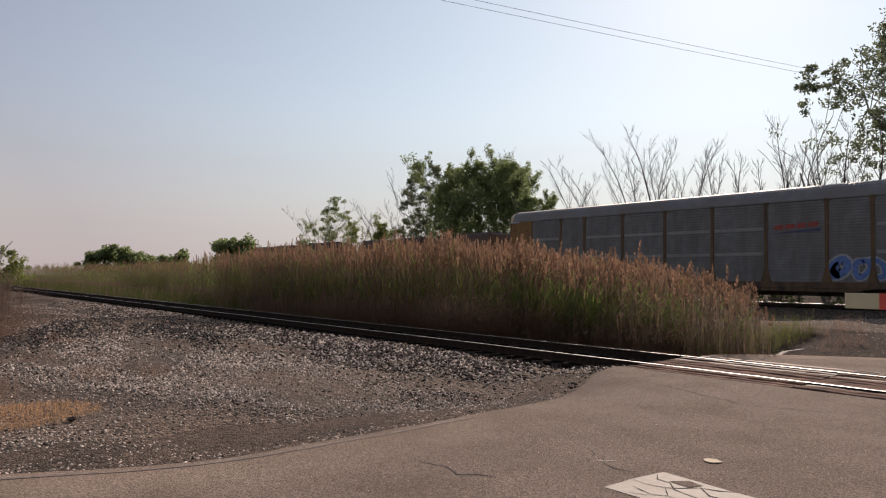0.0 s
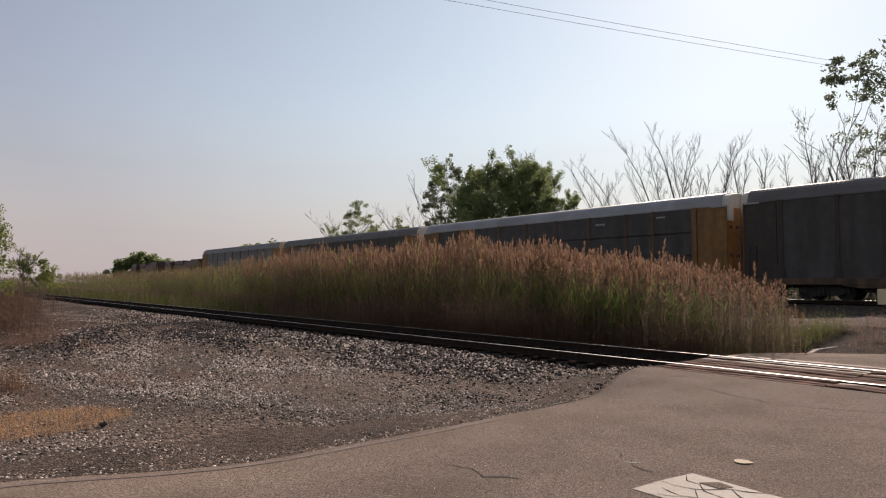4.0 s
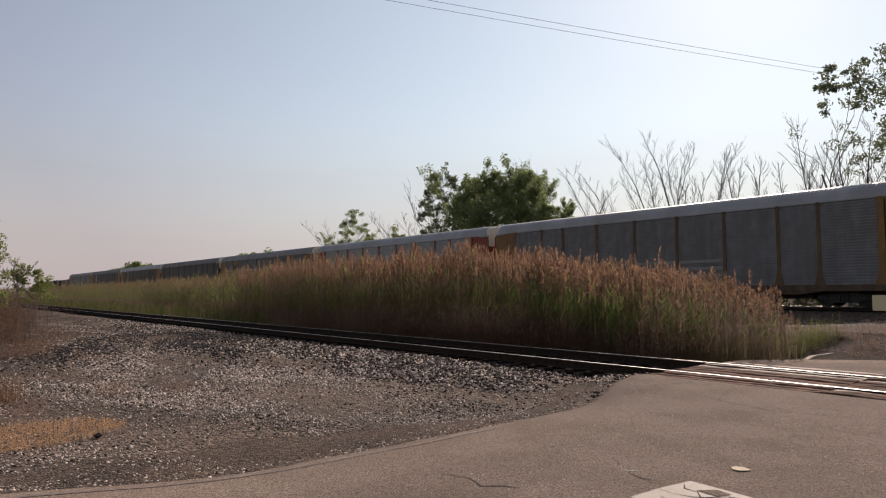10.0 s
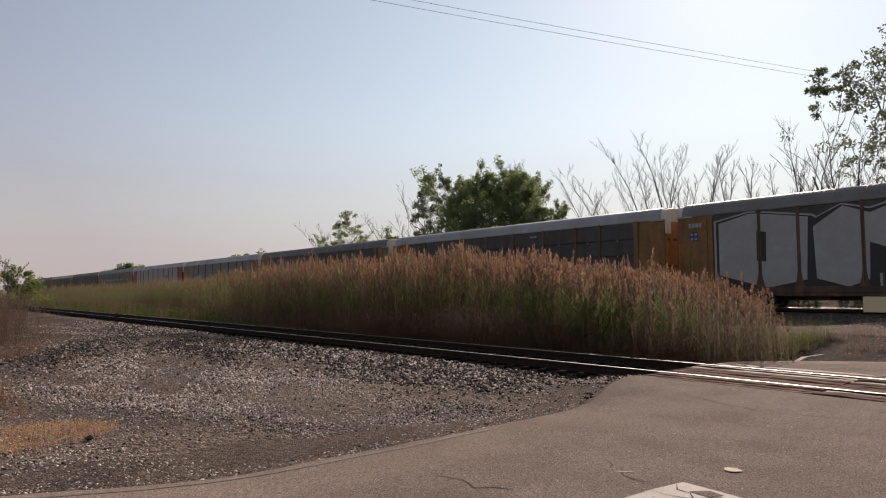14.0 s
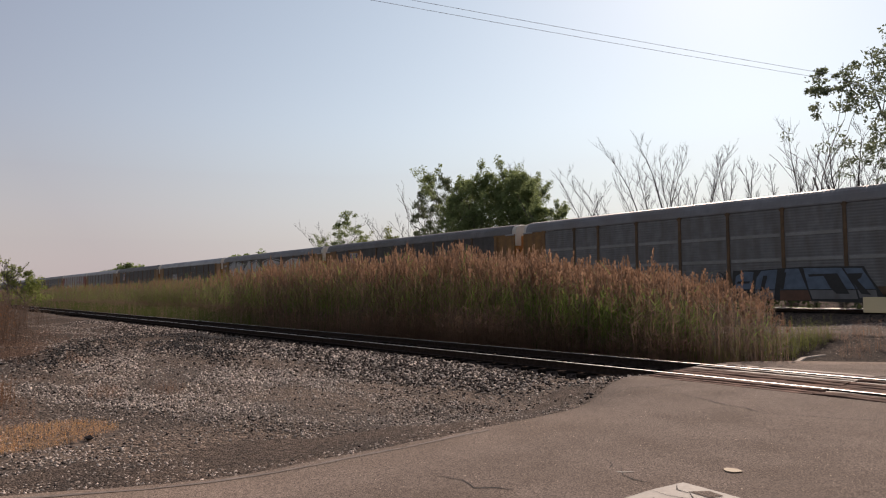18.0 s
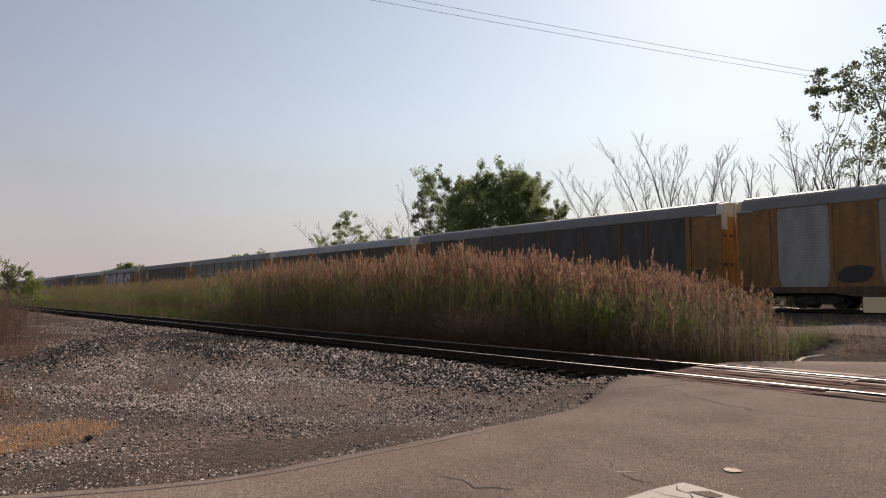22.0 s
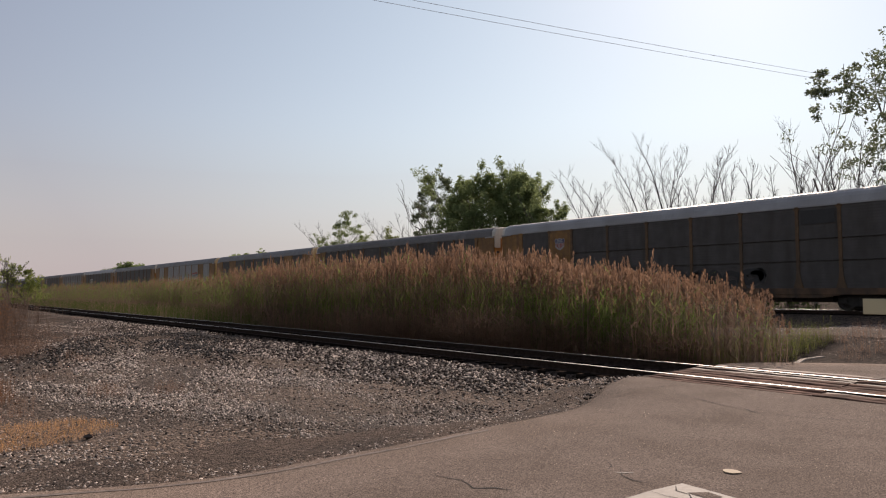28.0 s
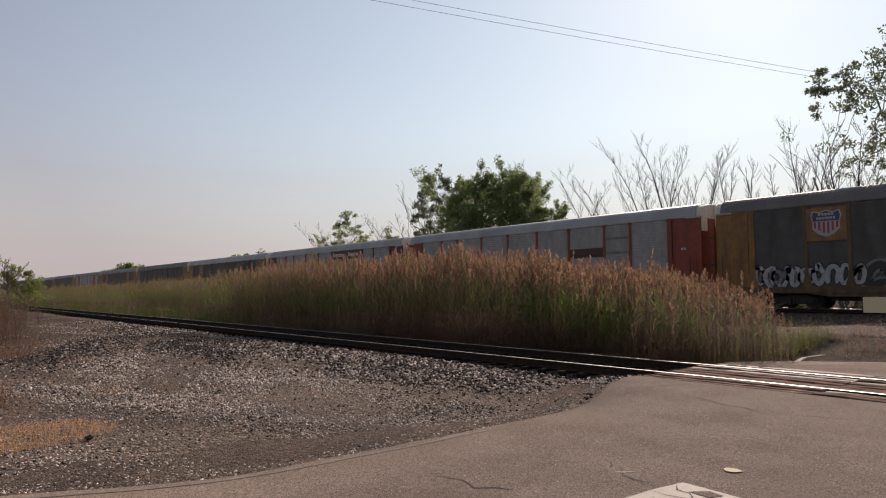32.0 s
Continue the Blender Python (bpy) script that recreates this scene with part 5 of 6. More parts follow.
def reed_template(seed, plume=True, leaves=5, leaf_lo=0.25, leaf_hi=0.75, low=0):
    """One reed one metre tall (to be stretched): stem, leaves, withered low leaves, feathery plume; quads with a material each."""
    rg = random.Random(seed)
    V, F, K = [], [], []

    def put(v, f, k):
        b = sum(len(x) for x in V)
        V.append(v), F.append(f + b), K.extend([k] * len(f))
    bend = rg.uniform(0.0, 0.07)
    stem_at = lambda q: np.array([bend * q * q, 0, q])
    for a in (0.0, math.pi / 2):
        v, f = [], []
        for i in range(3):
            q = i / 2 * 0.97
            p, wd = stem_at(q), 0.0026 * (1 - 0.5 * q)
            d = np.array([math.cos(a), math.sin(a), 0]) * wd
            v += [p - d, p + d]
            if i:
                f.append((2 * i - 2, 2 * i - 1, 2 * i + 1, 2 * i))
        put(np.array(v), np.array(f), 0)
    for i in range(leaves + low):
        q = leaf_lo + (leaf_hi - leaf_lo) * (i + rg.random()) / leaves if i < leaves else 0.04 + (leaf_lo - 0.02) * rg.random()
        v, f = blade(rg.uniform(0.13, 0.24), 0.0095, rg.uniform(0.15, 0.7), 2)
        put(turned(v, rg.uniform(0, 6.28)) + stem_at(q), f, 1 if i < leaves else 3)
    if plume:                     # slender tufts that hang to one side
        lean_way = rg.uniform(0, 6.28)
        for i in range(12):
            q = 0.862 + 0.128 * i / 11
            ln, wd = rg.uniform(0.012, 0.03) * (1.2 - 0.6 * i / 11), rg.uniform(0.0055, 0.0095)
            up = rg.uniform(0.03, 0.055)
            v = np.array([(0, 0, 0), (ln * 0.5, -wd, up * 0.65), (ln, 0, up), (ln * 0.5, wd, up * 0.45)])
            put(turned(v, lean_way + rg.uniform(-1.5, 1.5)) + stem_at(q), np.array([(0, 1, 2, 3)]), 2)
    return np.concatenate(V), np.concatenate(F), np.array(K)


def bed(name, spots, heights, templates, mats, label, category, seed, slim=2.6, pick=None):
    rg = np.random.default_rng(seed)
    if pick is None:
        pick = rg.integers(0, len(templates), len(spots))
    VV, FF, KK, base = [], [], [], 0
    for i, (tv, tf, tk) in enumerate(templates):
        w = spots[pick == i]
        h = heights[pick == i]
        wide = slim * rg.uniform(0.85, 1.25, len(w))
        v, f = scatter(tv, tf, w, rg.uniform(0, 2 * np.pi, len(w)), h, np.stack([wide, wide, h], -1))
        VV.append(v), FF.append(f + base), KK.append(np.tile(tk, len(w)))
        base += len(v)
    ob = new(name, array_mesh(name, np.concatenate(VV), np.concatenate(FF), mats, np.concatenate(KK)))
    return tagged(ob, label, category, kind="stuff")


def spread_out(rg, n, x0, x1, y0, y1):
    p = np.stack([rg.uniform(x0, x1, n), rg.uniform(y0, y1, n)], -1)
    return p


rg = np.random.default_rng(11)
pts = np.concatenate([spread_out(rg, 9400, -64, -6.3, 13.8, 18.0), spread_out(rg, 8200, -74, -6.6, 18, 28.0), spread_out(rg, 3400, -125, -60, 17, 25), spread_out(rg, 2600, -260, -118, 17, 24)])
right_edge = -6.5 - 0.46 * (pts[:, 1] - 15.4).clip(0, 20) - 0.35 * smooth_step(14.6, 13.8, pts[:, 1]) + 0.35 * np.sin(pts[:, 1] * 1.3)
front = 13.95 + 0.4 * np.sin(pts[:, 0] * 0.7) + np.where(pts[:, 0] < -29, (-29 - pts[:, 0]) * 0.2, 0).clip(0, 5.0)
stand = (pts[:, 0] < right_edge) & (pts[:, 1] > front) & (rg.random(len(pts)) < (0.5 + 0.5 * smooth_step(0.5, 5, right_edge - pts[:, 0])) * (1 - 0.75 * smooth_step(-30, -62, pts[:, 0]) * (pts[:, 1] < 18)))
pts = pts[stand]
inner = right_edge[stand] - pts[:, 0]        # metres in from the stand's open end
# the stand's height rises from its open end and sinks again towards the bend
top = np.interp(inner, (0, 0.5, 1.3, 2.2, 3.6, 5.6, 8, 13, 22, 36, 50, 80), (1.35, 1.8, 2.05, 2.25, 2.48, 2.78, 3.08, 3.33, 3.42, 3.3, 3.2, 3.2))
tall = (top - ground_z(pts[:, 0], pts[:, 1])) * (0.9 + 0.1 * smooth_step(0.0, 1.4, pts[:, 1] - 14.0)) * np.minimum(rg.uniform(0.72, 1.05, len(pts)), rg.uniform(0.84, 1.05, len(pts))) * (1 + smooth_step(6, 1, inner) * rg.uniform(-0.24, 0.10, len(pts))) * (1 + 0.035 * np.sin(pts[:, 0] * 1.7 + 2 * pts[:, 1]) + 0.025 * np.sin(pts[:, 0] * 0.5 + pts[:, 1] * 0.3))
spots = np.stack([pts[:, 0], pts[:, 1], ground_z(pts[:, 0], pts[:, 1]) - 0.03], -1)


def patchy(x, y, a, b):
    """Uneven cover, 0 to 1, from a few crossing waves."""
    return 0.5 + 0.25 * np.sin(x * a + 1.3 * np.sin(y * b)) + 0.25 * np.sin(y * b * 1.7 + 1.1 * np.sin(x * a * 0.6 + 2))


# nine reeds in fresh leaf, six with withered leaves, in drifts
kinds = [reed_template(s, True, 6, 0.38, 0.8, 3) for s in range(9)]
for s in range(6):
    v, f, m_index = reed_template(s + 20, True, 5, 0.3, 0.78, 3)
    kinds.append((v, f, np.where(m_index == 1, 3, m_index)))
for s in range(5):               # and five whose plume is lost
    v, f, m_index = reed_template(s + 30, False, 7, 0.3, 0.95, 2)
    kinds.append((v, f, np.where(m_index == 1, 3 if s < 3 else 1, m_index)))
fresh = rg.random(len(pts)) < (0.15 + 0.85 * smooth_step(0.5, 5, inner)) * (0.4 + 0.12 * smooth_step(-50, -75, pts[:, 0]) + 0.65 * smooth_step(0.4, 0.72, patchy(pts[:, 0] + 0.6 * pts[:, 1], pts[:, 1], 0.33, 0.5)))
which = np.where(fresh, rg.integers(0, 9, len(pts)), rg.integers(9, 15, len(pts)))
which = np.where(rg.random(len(pts)) < 0.1 + 0.4 * smooth_step(6, 26, inner), rg.integers(15, 20, len(pts)), which)
which = np.where((rg.random(len(pts)) < 0.42 * smooth_step(-34, -50, pts[:, 0])), rg.integers(18, 20, len(pts)), which)
reeds = bed("reed_bed", spots, tall, kinds, [M["reed_stem"], M["reed_green"], M["plume"], M["withered"]],
            "dense stand of tall reeds with tan feathery plumes between the tracks", "reeds", 3, pick=which)
# leafy young reeds without plumes among them
pts = spread_out(rg, 6600, -50, -7.6, 14.0, 18.5)
grn = patchy(pts[:, 0] + 0.6 * pts[:, 1], pts[:, 1], 0.33, 0.5)
front = 14.2 + 0.5 * np.sin(pts[:, 0] * 0.7) + np.where(pts[:, 0] < -29, (-29 - pts[:, 0]) * 0.33, 0).clip(0, 6.5)
keep = (pts[:, 1] > front) & (pts[:, 0] < -8.2 - 0.46 * (pts[:, 1] - 15).clip(0, 20)) & (rg.random(len(pts)) < 0.25 + 0.75 * smooth_step(0.3, 0.65, grn))
pts = pts[keep]
spots = np.stack([pts[:, 0], pts[:, 1], ground_z(pts[:, 0], pts[:, 1]) - 0.03], -1)
young = bed("young_reeds", spots, rg.uniform(1.2, 2.15, len(pts)) * (0.55 + 0.45 * smooth_step(-7.4, -11, pts[:, 0])), [reed_template(s + 160, False, 11, 0.3, 0.98) for s in range(7)],
            [M["reed_green"], M["reed_green"], M["plume"]], "fresh green leafy reeds among the old plumes", "reeds", 12, slim=2.3)
# short fresh grass at the open end of the stand
pts = spread_out(rg, 3000, -11.5, -6.6, 14.6, 21.8)
off_line = pts[:, 0] + 7.25 + 0.05 * (pts[:, 1] - 14.7)
near_end = (off_line < 0.25 * rg.random(len(pts))) & (off_line > -2.6 * rg.random(len(pts)))
pts = pts[near_end]
spots = np.stack([pts[:, 0], pts[:, 1], ground_z(pts[:, 0], pts[:, 1]) - 0.02], -1)
lush = rg.random(len(pts)) < 0.35 + 0.5 * smooth_step(15.5, 18.5, pts[:, 1])
for name, chosen, mt, label in (("verge_grass", lush, "verge_leaf", "short yellow-green grass at the open end of the reeds"), ("verge_stalks", ~lush, "withered", "short dry brown stalks at the open end of the reeds")):
    bed(name, spots[chosen], rg.uniform(0.25, 0.95, chosen.sum()) * (1 - 0.3 * smooth_step(15.5, 21, spots[chosen][:, 1])) * np.where(rg.random(chosen.sum()) < 0.06, 1.4, 1.0), [reed_template(s + 140, False, 8, 0.05, 0.95) for s in range(4)], [M[mt], M[mt], M["plume"]],
                label, "grass", 9, slim=1.5)
# lower dry stalks at the reeds' foot
n = 9500
pts = spread_out(rg, n, -110, -5.2, 13.4, 15.4)
pts = pts[(rg.random(n) < 1 - 0.88 * smooth_step(-18, -30, pts[:, 0])) & (pts[:, 0] < -7.5 - 0.9 * (14.7 - pts[:, 1]).clip(0, 2) + 0.25 * np.sin(pts[:, 1] * 2)) & (pts[:, 1] > 13.7 + 0.2 * np.sin(pts[:, 0]))]
spots = np.stack([pts[:, 0], pts[:, 1], ground_z(pts[:, 0], pts[:, 1]) - 0.03], -1)
undergrowth = bed("dry_stalks", spots, rg.uniform(0.5, 1.8, len(pts)) * 0.85 * (0.6 + 0.4 * smooth_step(-6.5, -9, pts[:, 0])), [reed_template(s + 40, False, 6, 0.1, 0.95) for s in range(5)], [M["reed_stem"], M["weed"], M["plume"]],
                  "brown dry stalks at the foot of the reeds beside the rail", "dry grass", 5, slim=2.3)
pts = spread_out(rg, 5000, -31, -6.4, 13.3, 14.3)
pts = pts[(pts[:, 0] < -7.4 - 0.9 * (14.7 - pts[:, 1]) + 0.35 * np.sin(pts[:, 1] * 2)) & (pts[:, 1] > 13.45 + 0.2 * np.sin(pts[:, 0]) + 0.4 * smooth_step(-10, -7, pts[:, 0])) & (rg.random(len(pts)) < (1 - 0.65 * smooth_step(-13, -9, pts[:, 0])) * (1 - 0.8 * smooth_step(-17, -25, pts[:, 0])))]
spots = np.stack([pts[:, 0], pts[:, 1], ground_z(pts[:, 0], pts[:, 1]) - 0.03], -1)
fringe = bed("dry_fringe", spots, rg.uniform(0.3, 1.0, len(pts)) * rg.uniform(0.7, 1.8, len(pts)), [reed_template(s + 50, False, 8, 0.1, 0.95) for s in range(5)], [M["fringe"], M["fringe"], M["plume"]],
             "low fringe of reddish-brown dry grass before the reeds", "dry grass", 15, slim=2.6)
# green grass where the reeds draw back
n = 11000
pts = spread_out(rg, n, -170, -12, 13.6, 19)
pts = pts[rg.random(len(pts)) < np.maximum(smooth_step(-19, -32, pts[:, 0]), smooth_step(0.6, 0.8, patchy(pts[:, 0], pts[:, 1], 0.45, 0.9)) * (pts[:, 1] < 14.6))]
spots = np.stack([pts[:, 0], pts[:, 1], ground_z(pts[:, 0], pts[:, 1]) - 0.03], -1)
grass = bed("green_grass", spots, rg.uniform(0.55, 1.3, len(pts)), [reed_template(s + 70, False, 6, 0.05, 0.95) for s in range(5)], [M["grass"], M["grass"], M["plume"]],
            "fresh green grass along the far side of the track", "grass", 6, slim=2.2)


def grow(seed, height, spread, levels, fork=3, trunk_r=0.2, lean=0.0, upward=0.6, kink=0.18):
    """Branches of a tree as (points, radii); returns them and the tips."""
    rg = random.Random(seed)
    limbs, tips = [], []

    def limb(p, d, length, r, level):
        n = 5 if level == 0 else 4
        path, rad = [p.copy()], [r]
        for i in range(n):
            d = (d + Vector((rg.gauss(0, kink), rg.gauss(0, kink), rg.gauss(0, kink * 0.5) + 0.06 * upward))).normalized()
            p = p + d * (length / n)
            path.append(p.copy())
            rad.append(max(0.022, r * (1 - (i + 1) / n * 0.55)))
        limbs.append((path, rad, level))
        if level >= levels:
            tips.extend([path[-1], path[-2], path[2]])
            return
        k = fork + rg.randint(0, 1)
        for j in range(k):
            q = rg.uniform(0.35, 1.0) if level == 0 else rg.uniform(0.3, 1.0)
            at = path[min(n, max(1, round(q * n)))]
            a = rg.uniform(0, 6.28)
            out = Vector((math.cos(a), math.sin(a), 0)) * spread
            nd = (d * 0.55 + out + Vector((0, 0, upward * 0.6))).normalized()
            limb(at, nd, length * rg.uniform(0.5, 0.75), rad[min(n, round(q * n))] * 0.6, level + 1)
    limb(Vector((0, 0, -0.1)), Vector((lean, 0, 1)).normalized(), height * 0.48, trunk_r, 0)
    top = max(p.z for path, _, _ in limbs for p in path)
    s = height / top
    return [([p * s for p in path], rad, lv) for path, rad, lv in limbs], [t * s for t in tips]


def wood_shape(limbs):
    s = Shape()
    for path, rad, lv in limbs:
        s.tube(path, rad, 6 if lv == 0 else 4 if lv < 2 else 3, closed=False)
    return s


def crown_mesh(name, tips, count, clump, leaf, material, seed, squash=0.8):
    """Many small bent leaves in uneven clumps round the branch tips."""
    rg = np.random.default_rng(seed)
    t = np.array([tuple(p) for p in tips])
    keep = rg.random(len(t)) < 0.9
    t = t[keep]
    i = rg.integers(0, len(t), count)
    r = clump * rg.random(count) ** 0.45
    d = rg.normal(size=(count, 3))
    d /= np.linalg.norm(d, axis=1)[:, None]
    d[:, 2] *= squash
    c = t[i] + d * r[:, None] * rg.uniform(0.6, 1.3, len(t))[i][:, None]
    a = rg.normal(size=(count, 3))
    a /= np.linalg.norm(a, axis=1)[:, None]
    b = np.cross(a, rg.normal(size=(count, 3)))
    b /= np.linalg.norm(b, axis=1)[:, None] + 1e-9
    size = leaf * rg.uniform(0.6, 1.4, count)[:, None]
    v = np.stack([c - a * size, c + b * size * 0.45 + np.cross(a, b) * size * 0.1, c + a * size, c - b * size * 0.45 + np.cross(a, b) * size * 0.1], 1).reshape(-1, 3)
    f = np.arange(count * 4).reshape(-1, 4)
    return array_mesh(name, v, f, [material])


def tree(x, y, height, seed, leaves, label, spread=0.55, levels=3, clump=1.1, leaf=0.16, mt="leaf_dark", fork=3, r=0.22, group="", name="tree", upward=0.6, lean=0.0, z=None, fill=None, oval=False):
    t = thing(name, label, "tree" if name != "bush" else "bush", group, m=pose(x, y, float(ground_z(x, y)) if z is None else z, 0, 0, seed * 37 % 360))
    limbs, tips = grow(seed, height, spread, levels, fork, r, lean, upward)
    part("trunk", wood_shape(limbs), M["bark"], t)
    if oval:                      # an upright open crown
        rf = random.Random(seed + 5)
        tips = []
        for _ in range(fill[2]):
            a, q, u = rf.uniform(0, 6.28), rf.random() ** 0.4, rf.random()
            rr = fill[0] * q * math.sin(math.pi * (0.12 + 0.8 * u)) ** 0.6
            tips.append(Vector((rr * math.cos(a), rr * math.sin(a), fill[1] + (height - 0.3 - fill[1]) * u)))
    elif fill:                    # clump centres through the body of a dense crown: radius, lowest height, how many
        rf = random.Random(seed + 5)
        for _ in range(fill[2]):
            a, q, u = rf.uniform(0, 6.28), rf.random() ** 0.5, rf.random()
            z1 = fill[1] + (height * 0.88 - fill[1]) * u
            rr = fill[0] * q * (1 - 0.8 * u ** 3.6) * (0.82 + 0.2 * math.sin(3 * a + seed) + 0.12 * math.sin(5 * a + 2 * seed + 4 * u))
            tips.append(Vector((rr * math.cos(a), rr * math.sin(a), z1)))
    part("crown", crown_mesh("crown", tips, leaves, clump, leaf, M[mt], seed), None, t, "uneven leafy crown")
    return t


def dead_tree(x, y, height, mid, top, thick, seed):
    """One bare stem that bows sideways (mid and top: how far, in metres), with rising side branches and fine twigs."""
    t = thing("dead_tree", "bare dead tree with thin upright branches behind the train", "tree", "dead trees", m=pose(x, y, float(ground_z(x, y)), 0, 0, 50))
    rg = random.Random(seed)
    wood, fine = Shape(), Shape()

    def run(p, d, length, n, wob, rise):
        path = [p.copy()]
        for _ in range(n):
            d = (d + Vector((rg.gauss(0, wob), rg.gauss(0, wob), rise))).normalized()
            p = p + d * (length / n)
            path.append(p.copy())
        return path, d
    n = 12
    path = []
    wave, depth = rg.uniform(0, 6.28), rg.gauss(0, 0.06)
    for i in range(n + 1):
        q = i / n
        side = mid * 4 * q * (1 - q) + top * q * (2 * q - 1)
        path.append(Vector((side + 0.12 * q * math.sin(9 * q + wave) + rg.gauss(0, 0.035), depth * height * q + rg.gauss(0, 0.04), height * q - 0.1 * (i == 0))))
    r0 = (0.06, 0.082, 0.115)[thick]
    rads = [0.012 + r0 * (1 - i / n) ** 0.9 for i in range(n + 1)]
    wood.tube(path, rads, 6, closed=False)
    for i in range(5, n + 1):
        grow_way = (path[i] - path[i - 1]).normalized()
        for _ in range(3 if i > 7 else 1):
            a = rg.uniform(0, 6.28)
            d = (grow_way * rg.uniform(0.7, 1.3) + Vector((math.cos(a) * 0.75, math.sin(a) * 0.6, 0.25))).normalized()
            ln = height * rg.uniform(0.10, 0.22) * (1.3 - 0.062 * i)
            br, dd = run(path[i], d, ln, 5, 0.13, 0.08)
            wood.tube(br, [max(0.009, rads[i] * 0.38 * (1 - j / 5 * 0.8)) for j in range(6)], 4, closed=False)
            for j in (1, 2, 3, 4, 5):
                for _ in range(2 if j > 2 else 1):
                    b = rg.uniform(0, 6.28)
                    tw, _ = run(br[j], (dd + Vector((math.cos(b) * 0.6, math.sin(b) * 0.5, 0.2))).normalized(), ln * rg.uniform(0.22, 0.5), 3, 0.14, 0.07)
                    fine.tube(tw, [0.010, 0.008, 0.006, 0.004], 3, closed=False)
    part("trunk", wood, M["dead_bark"], t)
    tagged(part("branchwork", fine, M["dead_bark"], t), kind="stuff")
    return t


def at(px, depth):
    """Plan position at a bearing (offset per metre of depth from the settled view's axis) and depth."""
    q = px
    return (-0.766 * depth + 0.643 * q * depth, 0.643 * depth + 0.766 * q * depth)


def bearing(u):
    return (u - 784) / 1150


def behind(u, y):
    """Plan x of the bearing u where it crosses the line y."""
    q = bearing(u)
    d = y / (0.643 + 0.766 * q)
    return at(q, d)[0]


# the row of dead trees, stretch by stretch: x, y, height, bow at half height, reach of the top, thickness
BEFORE_WOOD = ((-36.8, 50, 12.5, -1.22, -4.19, 0), (-35.2, 50, 12.6, -1.38, -4.72, 0), (-35.6, 51.5, 11.8, -1.24, -4.39, 0), (-36.9, 53, 10.6, -0.47, -1.79, 0),
               (-39.3, 48.5, 11.5, 1.09, 3.8, 0), (-30.0, 48.5, 13.8, -1.49, -4.88, 1), (-33.8, 53, 11.9, -0.83, -2.96, 0), (-31.5, 51.5, 13.0, -0.7, -2.4, 0),
               (-32.1, 50, 11.4, 0.11, 0.38, 0), (-28.9, 50, 14.8, -1.01, -3.28, 2), (-31.0, 53, 14.3, -0.39, -1.29, 0), (-32.4, 53, 15.0, 0.85, 2.78, 1))
MIDDLE = ((-32.0, 53, 14.3, 0.44, 1.45, 0), (-27.9, 50, 9.9, -0.19, -0.73, 0), (-29.0, 50, 11.0, 0.63, 2.27, 0), (-28.6, 50, 10.4, 0.23, 0.85, 0), (-28.4, 53, 13.1, 0.49, 1.67, 0),
          (-26.7, 48.5, 13.2, 1.0, 3.34, 1), (-23.1, 48.5, 11.9, -0.42, -1.43, 1), (-24.8, 50, 11.8, 0.37, 1.3, 0), (-21.0, 48.5, 10.1, -0.46, -1.7, 0),
          (-24.0, 51.5, 11.9, 0.38, 1.35, 1), (-19.8, 48.5, 10.2, -0.24, -0.91, 1))
BY_ROAD = ((-19.3, 51.5, 14.1, -0.48, -1.59, 1), (-20.2, 53, 11.0, -0.05, -0.2, 2), (-22.5, 53, 11.3, 0.99, 3.66, 0), (-20.3, 53, 12.3, 0.37, 1.29, 1), (-17.2, 53, 11.6, -0.55, -1.98, 1),
           (-17.7, 53, 13.8, -0.2, -0.68, 2), (-17.3, 50, 11.5, 0.3, 1.05, 0), (-15.5, 51.5, 9.9, -0.46, -1.8, 0), (-15.0, 48.5, 11.8, 0.04, 0.13, 2), (-16.1, 48.5, 9.4, 0.57, 2.23, 1),
           (-15.4, 50, 10.7, 0.35, 1.29, 0))
AMONG_LEAVES = ((-109.6, 65, 14.6, -2.23, -8.01, 0), (-105.7, 62, 14.2, -0.88, -3.14, 0), (-88.3, 63.5, 14.4, -1.56, -5.65, 0), (-89.4, 65, 13.9, -1.29, -4.84, 0), (-94.9, 63.5, 12.9, 0.53, 2.07, 0),
                (-78.0, 59, 13.1, -0.61, -2.23, 0), (-70.9, 59, 12.3, -1.25, -4.76, 0), (-55.5, 57.5, 16.9, 0.0, 0.0, 0), (-54.9, 59, 17.2, -0.1, -0.32, 0), (-49.7, 56, 15.1, -0.31, -1.05, 0), (-50.1, 57.5, 14.3, -0.13, -0.46, 0))
for i, row in enumerate(BEFORE_WOOD + MIDDLE + BY_ROAD + AMONG_LEAVES):
    x, y, h, mid, top, thick = row
    dead_tree(x, y, h * 0.868, mid * 0.87, top * 0.87, thick, 300 + i)
G = "trees behind the train"
tree(behind(772, 57), 57, 17.2, 21, 15000, "slender grey-green tree with open foliage behind the train", fill=(3.1, 5.5, 150), spread=0.4, clump=0.6, leaf=0.115, fork=4, group=G, oval=True, mt="leaf_grey")
tree(behind(742, 57.5), 57.5, 13.6, 41, 3200, "slender grey-green tree with open foliage behind the train", fill=(1.7, 6.5, 45), spread=0.4, clump=0.5, leaf=0.115, fork=3, r=0.14, group=G, oval=True, mt="leaf_grey")
tree(behind(818, 54), 54, 16.2, 22, 28000, "broad dense dark green tree behind the train", fill=(4.2, 1.5, 380), spread=0.45, clump=0.55, leaf=0.125, fork=4, group=G)
tree(behind(868, 54), 54, 16.6, 23, 30000, "broad dense dark green tree behind the train", fill=(4.6, 1.5, 420), spread=0.35, clump=0.55, leaf=0.125, fork=4, group=G)
